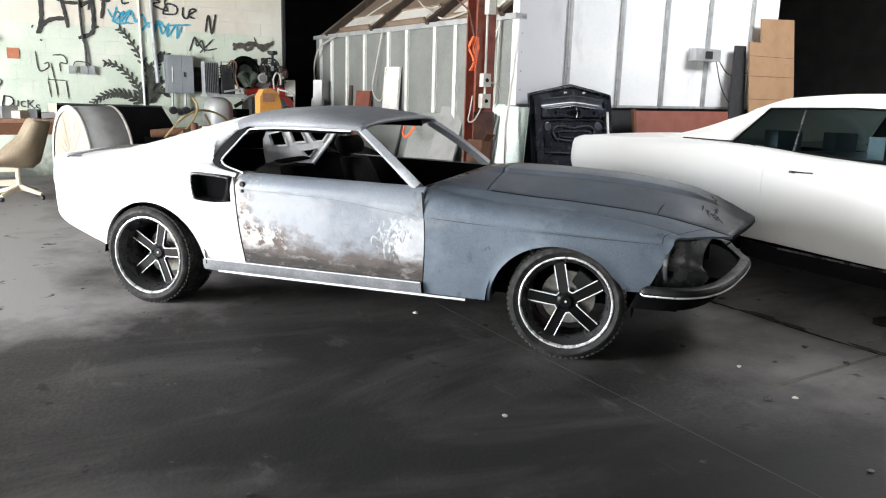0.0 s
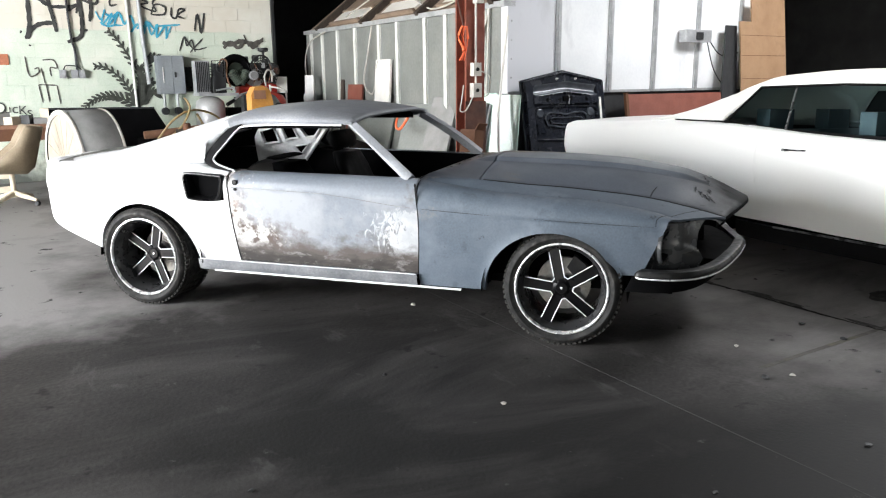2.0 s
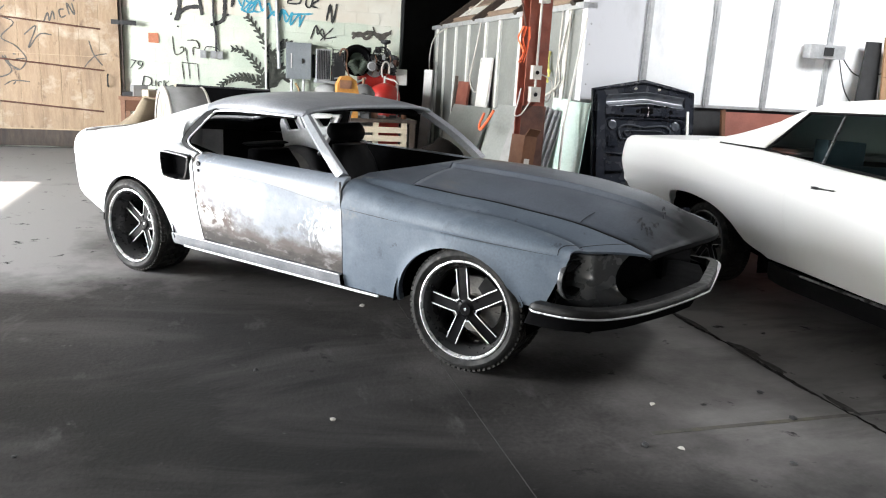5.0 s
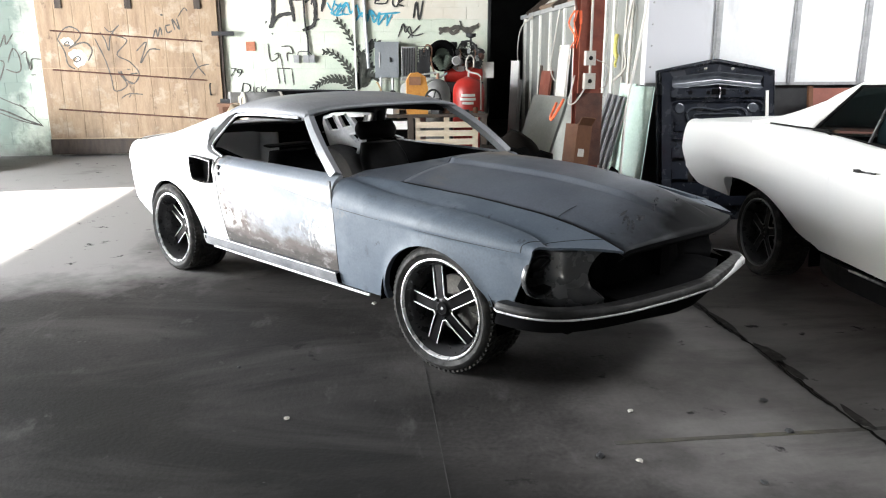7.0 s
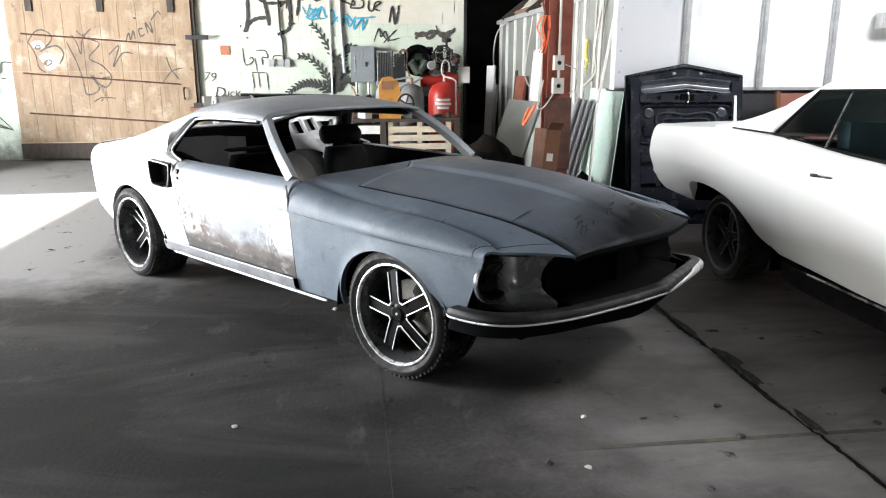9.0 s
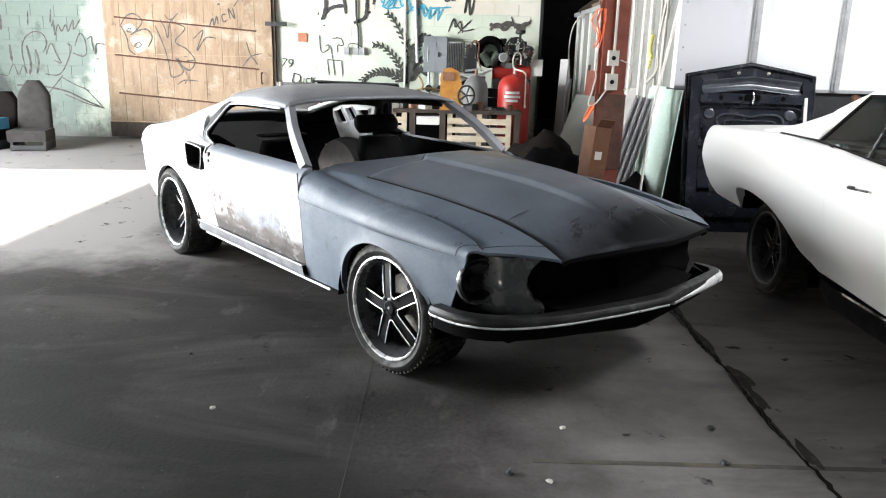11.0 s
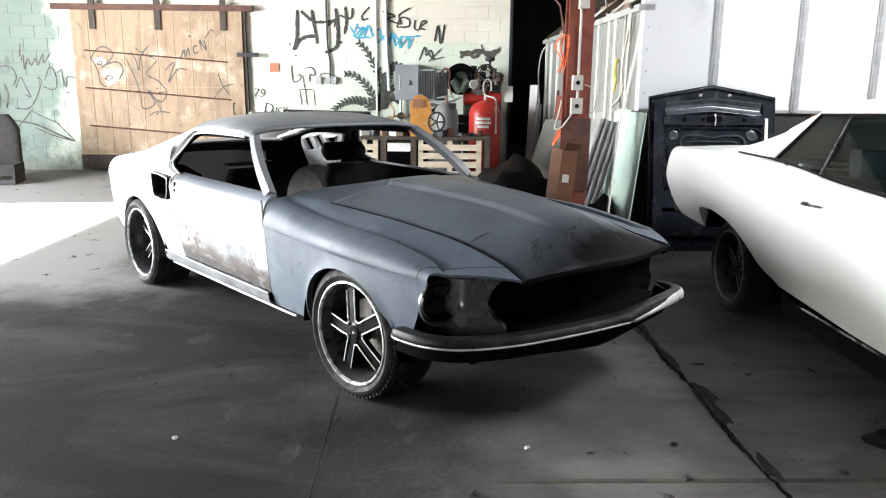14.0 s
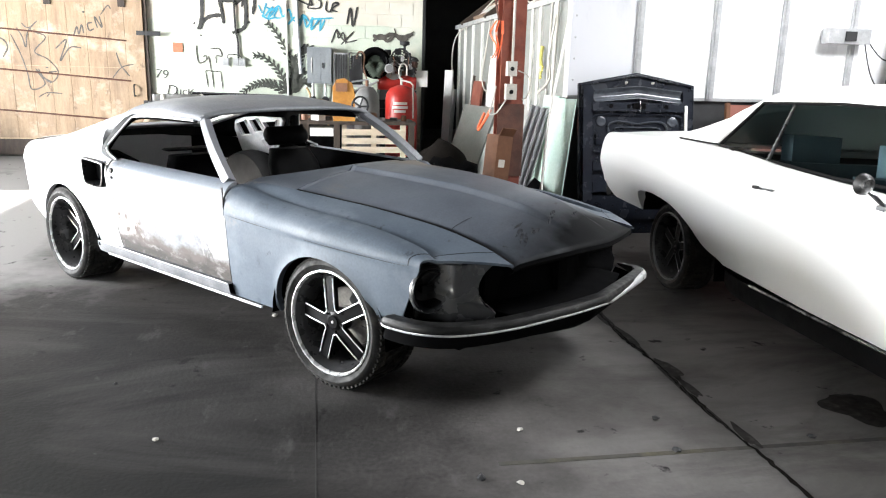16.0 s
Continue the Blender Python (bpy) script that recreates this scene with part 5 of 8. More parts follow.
    def lamp_panel(bm):
        rows = []
        for j in range(17):
            h = j / 16
            end = .56 + .155 * abs(2 * h - 1.02) ** 2.2
            row = []
            for i in range(19):
                s = end * i / 18
                dish = .060 * max(0, min(1, (.34 - s) / .14)) * min(1, s / .03)
                roll = .010 * math.sin(h * math.pi) * max(0, min(1, (s - .2) / .2))
                cd = (s - .28) * .55 + (h - .48) * .62          # ridge running down and inwards
                ridge = .012 * math.exp(-(cd / .035) ** 2) * max(0, min(1, (s - .24) / .08))
                row.append(lamp_point(s, h, dish + .012 - roll - ridge))
            row.append(lamp_point(end + .012, h, .02))
            row.append(lamp_point(end + .02, h, .16))
            rows.append(row)
        rows.insert(0, [p + Vector((-.015, .01, -.055)) for p in rows[0]])
        rows.insert(0, [p + Vector((-.06, .03, -.01)) for p in rows[0]])
        rows.append([p + Vector((-.05, .03, .012)) for p in rows[-1]])
        grid(bm, rows)
    both("lamp_panel", lamp_panel, LAMPBLACK, car, "glossy black headlamp surround without lamp", angle=60)

    # far copy of the lamp panel recoloured near black, as if in shade
    for ob in car.children:
        if ob.name.startswith("lamp_panel") and ob.data.vertices[0].co.y > 0:
            ob.data.materials[0] = INNERDARK
            tagged(ob, "headlamp surround without lamp, darkened to stay in shade")

    def lamp_bucket(bm):
        m = Matrix.Translation((1.895, -.745, .575)) @ Euler((0, radians(90), radians(-14))).to_matrix().to_4x4()
        revolve(bm, [(.087, -.03), (.086, .006), (.081, .008), (.077, -.004), (.062, -.045), (.0, -.05)], 30, m)
        box(bm, -.016, .016, -.03, .03, -.05, -.018, m)
        tube(bm, [m @ Vector(q) for q in ((-.02, 0, -.02), (-.05, .02, 0), (-.07, .05, .006))], .005, 6)
    both("lamp_bucket", lamp_bucket, BLACKTRIM, car, "empty black headlamp bucket", smooth=True, angle=40)

    def lamp_ring(bm):
        m = Matrix.Translation((1.898, -.748, .575)) @ Euler((0, radians(90), radians(-14))).to_matrix().to_4x4()
        revolve(bm, [(.088, -.012), (.095, .004), (.100, .010), (.104, .004), (.104, -.012)], 36, m)
    both("lamp_ring", lamp_ring, LAMPBLACK, car, "glossy black ring round the lamp bucket", angle=60)

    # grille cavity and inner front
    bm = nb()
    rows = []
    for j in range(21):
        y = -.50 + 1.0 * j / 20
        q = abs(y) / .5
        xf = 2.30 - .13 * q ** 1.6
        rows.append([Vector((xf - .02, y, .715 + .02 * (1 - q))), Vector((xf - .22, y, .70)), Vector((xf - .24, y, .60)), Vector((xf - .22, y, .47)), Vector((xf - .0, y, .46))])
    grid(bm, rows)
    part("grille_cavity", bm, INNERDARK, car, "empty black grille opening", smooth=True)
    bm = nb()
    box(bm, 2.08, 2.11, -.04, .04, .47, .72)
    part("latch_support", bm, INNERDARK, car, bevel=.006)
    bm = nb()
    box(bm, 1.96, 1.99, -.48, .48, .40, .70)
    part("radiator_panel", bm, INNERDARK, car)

    # bumper: a thin tarnished blade; its far half is painted pale for a reflection
    key = [(1.765, -.885), (1.81, -.895), (1.95, -.875), (2.07, -.79), (2.165, -.62), (2.24, -.38), (2.29, -.18), (2.325, .02)]
    far = [(2.28, .33), (2.235, .615), (2.195, .665), (2.13, .705), (2.05, .745)]
    way = curve_pts([(x, y, 0) for x, y in key], 42)
    mid = len(way) - 1
    corners = [Vector((x, y, 0)) for x, y in [key[-1]] + far]
    for a, b in zip(corners, corners[1:]):
        way += [a.lerp(b, k / 6) for k in range(1, 7)]

    def blade(prof, span, zc=.446, grow=None):
        bm = nb()
        rows = []
        for i in span:
            p = way[i]
            d = (way[min(i + 1, len(way) - 1)] - way[max(i - 1, 0)]).normalized()
            o = Vector((d.y, -d.x, 0))
            e = min(i, len(way) - 1 - i)
            k = min(1, .35 + e * .16) if i <= mid else min(1, .18 + e * .075)
            z = zc + .012 * max(0, 1 - abs(p.y) / .5) + .004 * max(0, p.y / .7)
            g = 1 if grow is None else min(1, .12 + (i - span[0]) / grow)
            rows.append([Vector((p.x, p.y, z + (h if h < 0 else -.02 + (h + .02) * g) * k)) + o * a * (.6 + .4 * k) for a, h in prof])
        vs = grid(bm, rows, True)
        bm.faces.new(vs[0][::-1])
        bm.faces.new(vs[-1])
        return bm
    bumper = part("front_bumper", blade([(-.03, .024), (.006, .026), (.020, .021), (.028, .008), (.030, -.008), (.025, -.020), (.010, -.025), (-.03, -.024)], range(len(way))),
                  TARNISH, car, "tarnished chrome front bumper", smooth=True, angle=30)
    # bright strip stands for the highlight along the lower edge
    part("bumper_edge", blade([(.020, -.014), (.0318, -.013), (.0330, -.017), (.0300, -.022), (.020, -.024)], range(2, mid + 1)), CLEANCHROME, bumper, "thin bright strip for the highlight on the lower bumper edge", smooth=True, angle=60)
    part("bumper_face", blade([(.012, .021), (.0240, .021), (.0325, .009), (.0345, -.008), (.0330, -.020), (.028, -.029), (.012, -.031)], range(mid + 1, mid + 12), grow=10), PALECHROME, bumper, "worn lower bumper face, painted pale for its reflection", smooth=True, angle=60)
    part("bumper_end", blade([(.004, .022), (.012, .023), (.024, .021), (.0335, .009), (.0352, -.008), (.0335, -.021), (.014, -.031), (.004, -.029)], range(mid + 11, mid + 17)), PALECHROME, bumper, "worn wrapped bumper end, painted pale for its reflection", smooth=True, angle=30)

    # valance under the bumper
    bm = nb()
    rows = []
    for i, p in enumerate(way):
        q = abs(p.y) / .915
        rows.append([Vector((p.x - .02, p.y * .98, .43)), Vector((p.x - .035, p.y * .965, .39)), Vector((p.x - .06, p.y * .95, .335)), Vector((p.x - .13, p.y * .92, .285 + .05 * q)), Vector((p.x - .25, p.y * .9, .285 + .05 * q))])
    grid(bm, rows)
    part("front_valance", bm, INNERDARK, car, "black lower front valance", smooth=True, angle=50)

    # tail panel and lip
    bm = nb()
    rows = []
    for k in range(17):
        y = -.58 + 1.16 * k / 16
        q = abs(y) / .58
        x = -2.40 + .03 * q ** 2
        rows.append([Vector((x + .06, y, .48)), Vector((x, y, .55)), Vector((x - .01, y, .75)), Vector((x - .0, y, .89)), Vector((x + .02, y, .925 - .03 * q ** 3)), Vector((x + .16, y, .935 - .01 * q))])
    grid(bm, rows)
    part("tail_panel", bm, WHITEPRIMER, car, smooth=True, angle=50)
    bm = nb()
    rows = []
    for k in range(21):
        y = -.70 + 1.4 * k / 20
        q = abs(y) / .7
        x = -2.28 + .15 * q ** 2
        rows.append([Vector((x + .20, y, .945 - .02 * q)), Vector((x + .02, y, .947 - .025 * q)), Vector((x - .01, y, .942 - .025 * q)), Vector((x, y, .93 - .02 * q))])
    grid(bm, rows)
    part("rear_spoiler", bm, BLACKPLASTIC, car, "low black rear spoiler lip", smooth=True, angle=30)

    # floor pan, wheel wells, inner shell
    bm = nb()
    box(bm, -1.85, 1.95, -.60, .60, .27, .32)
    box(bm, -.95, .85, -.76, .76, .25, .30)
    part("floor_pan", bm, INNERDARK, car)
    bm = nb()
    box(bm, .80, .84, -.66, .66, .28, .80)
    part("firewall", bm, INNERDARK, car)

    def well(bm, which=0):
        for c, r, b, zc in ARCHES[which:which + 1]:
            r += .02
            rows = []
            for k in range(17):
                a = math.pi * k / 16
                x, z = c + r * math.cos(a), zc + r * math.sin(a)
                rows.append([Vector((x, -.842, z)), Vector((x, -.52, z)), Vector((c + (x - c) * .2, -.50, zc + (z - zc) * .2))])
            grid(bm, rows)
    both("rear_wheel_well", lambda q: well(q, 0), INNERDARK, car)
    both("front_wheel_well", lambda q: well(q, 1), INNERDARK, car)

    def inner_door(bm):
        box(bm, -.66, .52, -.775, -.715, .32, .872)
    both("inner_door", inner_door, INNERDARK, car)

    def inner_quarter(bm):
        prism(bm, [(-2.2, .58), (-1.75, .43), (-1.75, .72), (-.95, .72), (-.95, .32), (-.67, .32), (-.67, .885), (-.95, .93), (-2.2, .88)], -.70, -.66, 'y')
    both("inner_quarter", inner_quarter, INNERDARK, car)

    # dashboard, wheel, pillars of the cabin
    bm = nb()
    prism(bm, [(.42, .62), (.62, .60), (.68, .87), (.52, .895), (.40, .85)], -.62, .62, 'y')
    part("dashboard", bm, BLACKPLASTIC, car, "stripped black dashboard", bevel=.02)
    # stamped inner quarter with cut-outs, seen across the open cabin
    bm = nb()
    rings = [[(-1.40, .80), (-1.385, .90), (-1.36, 1.00), (-1.30, 1.072), (-1.149, 1.098), (-.93, 1.114), (-.655, 1.118), (-.715, 1.04), (-.857, .905), (-.968, .785), (-1.05, .815), (-1.18, .828), (-1.31, .80), (-1.42, .74)],
             [(-1.285, 1.046), (-1.158, 1.074), (-1.146, .963), (-1.276, .948)],
             [(-1.087, 1.083), (-.988, 1.097), (-.963, 1.001), (-1.072, .987)],
             [(-.921, 1.079), (-.742, 1.095), (-.813, 1.014), (-.883, 1.009)],
             [(-1.03, .925), (-.892, .947), (-.983, .860)]]
    edges = []
    for ring in rings:
        vs = [bm.verts.new((x, .62 - (z - .85) * .50, z)) for x, z in ring]
        edges += [bm.edges.new((vs[k], vs[(k + 1) % len(vs)])) for k in range(len(vs))]
    bmesh.ops.triangle_fill(bm, edges=edges, use_beauty=True)
    shell = part("inner_quarter_frame", bm, INNERPRIMER, car, "pale stamped inner panel with cut-outs")
    md = shell.modifiers.new("thickness", 'SOLIDIFY')
    md.thickness, md.offset = .016, 1
    for ring in rings[1:]:
        bm = nb()
        cx, cz = sum(x for x, z in ring) / len(ring), sum(z for x, z in ring) / len(ring)
        pts = [Vector((x + (x - cx) * .07, .608 - (z - .85) * .50, z + (z - cz) * .07)) for x, z in ring]
        tube(bm, pts + pts[:1], .0075, 6, caps=False)
        part("cutout_rim", bm, INNERPRIMER, shell, smooth=True)
    # brace between roof rail and quarter, top of the far door
    bm = nb()
    tube(bm, [(-.66, .50, 1.115), (-.86, .565, .90), (-.97, .60, .78)], .016, 8)
    part("inner_brace", bm, INNERPRIMER, car, smooth=True)
    # far door skin darkened to near black for the shade of the cabin
    bm = nb()
    prism(bm, [(-.66, .60), (.50, .60), (.50, .885), (-.66, .905)], .700, .712, 'y')
    part("far_door_lining", bm, INNERDARK, car, "near-black inner skin of the far door, shade in its colour")

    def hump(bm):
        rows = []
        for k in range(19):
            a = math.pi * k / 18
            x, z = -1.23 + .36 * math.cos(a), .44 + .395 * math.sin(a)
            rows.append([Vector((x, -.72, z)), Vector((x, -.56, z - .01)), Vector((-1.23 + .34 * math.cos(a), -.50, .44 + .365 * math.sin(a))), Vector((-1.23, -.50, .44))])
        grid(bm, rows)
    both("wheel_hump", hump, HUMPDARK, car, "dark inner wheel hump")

    # seats
    def bucket(x, y, material, hr):
        pts_back = []
        bm = nb()
        rows = []
        for k in range(11):
            t = k / 10
            z = .42 + .50 * t
            xx = x - .10 - .22 * t
            w = .235 - .03 * t - .05 * max(0, t - .8) * 5
            row = []
            for j in range(16):
                a = 2 * math.pi * j / 16
                cy, cx = math.cos(a), math.sin(a)
                row.append(Vector((xx + .065 * (abs(cx) ** .6) * (1 if cx > 0 else -1), y + w * (abs(cy) ** .5) * (1 if cy > 0 else -1), z)))
            rows.append(row)
        vs = grid(bm, rows, True)
        bm.faces.new(vs[0])
        bm.faces.new(vs[-1][::-1])
        back = part("seat_back", bm, material, car, smooth=True, angle=60)
        bm = nb()
        rows = []
        for k in range(9):
            t = k / 8
            s = math.sin(math.pi * (.12 + .76 * t))
            row = []
            for j in range(14):
                a = 2 * math.pi * j / 14
                cy, cx = math.cos(a), math.sin(a)
                row.append(Vector((x - .335 - .03 * t + .055 * s * (abs(cx) ** .6) * (1 if cx > 0 else -1), y + .19 * (.8 + .2 * s) * (abs(cy) ** .5) * (1 if cy > 0 else -1), .945 + hr * t)))
            rows.append(row)
        vs = grid(bm, rows, True)
        bm.faces.new(vs[0])
        bm.faces.new(vs[-1][::-1])
        part("headrest", bm, SEATBLACK, car, "black vinyl headrest", smooth=True, angle=60)
        bm = nb()
        box(bm, x - .18, x + .34, y - .24, y + .24, .33, .47)
        part("seat_cushion", bm, material, car, bevel=.05)
    bucket(-.16, .40, SEATBLACK, .13)
    bucket(-.22, -.36, INNERDARK, .02)
    return car


def build_wheel(name, dish, width, label, bright=POLISHED):
    """A wheel turned about y, its outer face towards -y; origin at the hub centre of the lip plane."""
    w = empty(name, None, label, "wheel")
    R90 = Euler((radians(90), 0, 0)).to_matrix().to_4x4()      # z of the profile -> -y
    bm = nb()
    prof = [(RL - .006, -.012), (RL + .006, -.002), (RL + .03, .012), (TR - .030, .010), (TR - .014, -.004), (TR - .008, -.02), (TR - .008, -.05)]
    n = 4
    for k in range(n):
        z0 = -.05 - (width - .10) * k / n
        z1 = -.05 - (width - .10) * (k + 1) / n
        g = .010
        prof += [(TR - .003, z0 - .001), (TR - .003, z1 + g), (TR - .014, z1 + g - .002), (TR - .014, z1 + .002)]
    prof += [(TR - .003, -width + .03), (TR - .02, -width), (RL, -width + .01)]
    revolve(bm, prof, 72, R90)
    tyre = part("tyre", bm, RUBBER, w, "dusty black low-profile tyre", smooth=True, angle=32)
    # tread blocks in rows round the tyre
    bm = nb()
    for k in range(66):
        a = 2 * math.pi * k / 66
        m = R90 @ Matrix.Rotation(a, 4, 'Z')
        box(bm, TR - .026, TR - .0005, -.0105, .0105, -.046, -.010, m @ Matrix.Rotation(radians(14), 4, 'X'))
        box(bm, TR - .02, TR - .0005, -.0105, .0105, -width + .012, -width + .046, m @ Matrix.Rotation(radians(-14), 4, 'X'))
        if k % 2 == 0:
            for q in range(1, 4):
                z0 = -.05 - (width - .10) * q / 4
                box(bm, TR - .012, TR - .001, -.020, .020, z0 - .017, z0 + .017, m @ Matrix.Rotation(radians(9 * q), 4, 'Z') @ Matrix.Rotation(radians(20), 4, 'X'))
    tagged(part("tread", bm, TREADGREY, w), kind="stuff")
    bm = nb()
    revolve(bm, [(RL - .013, -.012), (RL - .010, -.001), (RL - .004, .005), (RL + .002, .003), (RL + .004, -.012)], 72, R90)
    part("rim_lip", bm, bright, w, "polished rim lip", smooth=True, angle=50)
    bm = nb()
    revolve(bm, [(RL - .016, -.006), (RL - .030, -.03), (RL - .042, -.5 * dish - .05), (RL - .046, -dish - .06), (RL - .04, -width + .03), (RL - .02, -width + .01)], 64, R90)
    part("rim_barrel", bm, BARRELGREY, w, "dark glossy rim barrel", smooth=True, angle=50)
    # hub and spokes
    bm = nb()
    revolve(bm, [(0, -dish + .012), (.030, -dish + .012), (.036, -dish + .004), (.066, -dish - .004), (.070, -dish - .03), (.06, -dish - .06), (0, -dish - .06)], 40, R90)
    part("hub", bm, GLOSSBLACK, w, smooth=True, angle=40)
    bm = nb()
    revolve(bm, [(0, -dish + .016), (.006, -dish + .015), (.008, -dish + .011)], 16, R90)
    part("centre_cap", bm, bright, w, "small bright centre cap", smooth=True)
    r0, r1 = .045, RL - .036
    rim_z = -.022 - dish * .70

    def face_z(r):
        return -dish + .008 + (r - r0 - .04) / (r1 - r0 - .04) * (rim_z + dish - .008)
    for k in range(5):
        turn = 2 * math.pi * k / 5 + math.radians(97)
        m = R90 @ Matrix.Rotation(turn, 4, 'Z')
        bm = nb()
        pts = [(r0, .022, -dish), (r0 + .02, .0285, -dish + .006), (r1, .0300, rim_z - .005), (r1, -.0300, rim_z - .005), (r0 + .02, -.0285, -dish + .006), (r0, -.022, -dish)]
        a = [bm.verts.new(m @ Vector(p)) for p in pts]
        b = [bm.verts.new(m @ Vector((p[0], p[1] * .8, p[2] - .03))) for p in pts]
        bm.faces.new(a)
        bm.faces.new(b[::-1])
        for q in range(6):
            bm.faces.new((a[q], b[q], b[(q + 1) % 6], a[(q + 1) % 6]))
        part("spoke", bm, GLOSSBLACK, w, bevel=.003)
        # machined edge round the window to the next spoke
        m2 = R90 @ Matrix.Rotation(turn + 2 * math.pi / 5, 4, 'Z')
        e = [m @ Vector((r1 - .012, .0300, face_z(r1 - .012))), m @ Vector((r1 * .6, .0293, face_z(r1 * .6))), m @ Vector((r0 + .03, .0286, -dish + .008)), m @ Vector((r0 + .012, .0275, -dish + .008)),
             m2 @ Vector((r0 + .012, -.0275, -dish + .008)), m2 @ Vector((r0 + .03, -.0286, -dish + .008)), m2 @ Vector((r1 * .6, -.0293, face_z(r1 * .6))), m2 @ Vector((r1 - .012, -.0300, face_z(r1 - .012)))]
        bm = nb()
        tube(bm, e, .0031, 6)
        part("window_edge", bm, EDGEBRIGHT if bright is POLISHED else bright, w, "bright machined edge of a spoke window", smooth=True)
    bm = nb()
    revolve(bm, [(0, -dish - .09), (.05, -dish - .085), (.06, -dish - .10), (.150, -dish - .10), (.150, -dish - .125), (0, -dish - .125)], 40, R90)
    part("brake_disc", bm, BRAKE, w, "worn steel brake disc", smooth=True)
    bm = nb()
    prism(bm, [(.075, -.06), (.15, -.085), (.165, .0), (.15, .085), (.075, .06)], -dish - .145, -dish - .085, 'z', R90 @ Matrix.Rotation(radians(35), 4, 'Z'))
    part("brake_caliper", bm, DARKMETAL, w, "dark brake caliper", bevel=.006)
    for k in range(5):
        a = 2 * math.pi * k / 5 + radians(61)
        bm = nb()
        revolve(bm, [(0, -dish + .010), (.006, -dish + .010), (.0075, -dish + .004), (.0075, -dish - .01)], 6, R90 @ Matrix.Translation((.050 * math.cos(a), .050 * math.sin(a), 0)))
        part("wheel_nut", bm, BLACKTRIM, w)
    return w


fastback = build_fastback()
wheel = build_wheel("front_wheel", .035, .28, "")
deep = build_wheel("rear_wheel", .115, .29, "")


def mount(src, m, parent, first):
    ob = src if first else copy_thing(src, m)
    ob.matrix_basis = m
    ob.parent = parent
    for key in ("label", "category"):
        if key in ob:
            del ob[key]
    return ob


mount(wheel, pose(WB, -.865, TR, 0, -6, 3), fastback, True)
mount(wheel, pose(WB, .865, TR, 0, 50, 183), fastback, False)
mount(deep, pose(-WB, -.865, TR, 0, 21, 0), fastback, True)
mount(deep, pose(-WB, .865, TR, 0, 30, 180), fastback, False)

# ---- the white coupe ----
CARWHITE = mat("old_white_paint", [(.3, (.78, .778, .768)), (.7, (.80, .798, .79))], .8, (.28, .31), 0, .015, 60, 4, .01, coat=.3)
VINYL = mat("white_vinyl_roof", [(.3, (.70, .69, .65)), (.7, (.78, .77, .74))], 2, (.5, .65), 0, .12, 160)
SEATBLUE = plain("pale_blue_vinyl", (.045, .066, .076), .6, 0, .15, 6)
TINT = bpy.data.materials.new("tinted_glass")
TINT.use_nodes = True
tp = TINT.node_tree.nodes["Principled BSDF"]
tp.inputs["Base Color"].default_value = (.20, .32, .335, 1)
tp.inputs["Roughness"].default_value = .02
tp.inputs["Transmission Weight"].default_value = 1.0
tp.inputs["IOR"].default_value = 1.05
tp.inputs["Specular IOR Level"].default_value = .8
tp.inputs["Coat Weight"].default_value = .3
tp.inputs["Coat Roughness"].default_value = .02
REDLENS = plain("red_lamp_lens", (.25, .02, .02), .2, 0, .2, 10)

W = B @ Matrix.Translation((.92, -.95, 0)) @ Matrix.Rotation(radians(-90), 4, 'Z')
w_zc = tab((0, .80), (1.5, .80), (3.5, .76), (5.4, .74))
w_ym = tab((0, .90), (.12, .95), (.5, .985), (1.6, 1.02), (3.0, 1.01), (4.8, .98), (5.3, .93), (5.45, .86))
w_zt = tab((0, 1.0), (.15, 1.035), (.8, 1.06), (1.5, 1.095), (2.05, 1.09), (2.7, 1.05), (3.6, 1.02), (5.0, .98), (5.45, .93))
w_yt = tab((0, .84), (.5, .90), (1.5, .90), (2.2, .93), (3.6, .93), (5.0, .88), (5.45, .80))
ARC = 1.30


def w_low(x):
    z = .365 - .012 * max(0, x - 2.4) if x > 1.2 else .50
    if x < .25:
        z += (.25 - x) * .45
    # rear opening: steep behind, drawn out towards the sill in front
    if .87 < x < 2.02:
        z = max(z if x > 1.5 else .50, w_arch(x))
    d = abs(x - ARC - 3.02)
    if d < .52:
        z = max(z, .30 + .40 * (1 - (d / .52) ** 3.2) ** .55)
    return z


w_arch = tab((.87, .505), (.885, .60), (.93, .650), (1.02, .672), (1.20, .682), (1.42, .662), (1.56, .625), (1.69, .550), (1.83, .430), (2.02, .38))


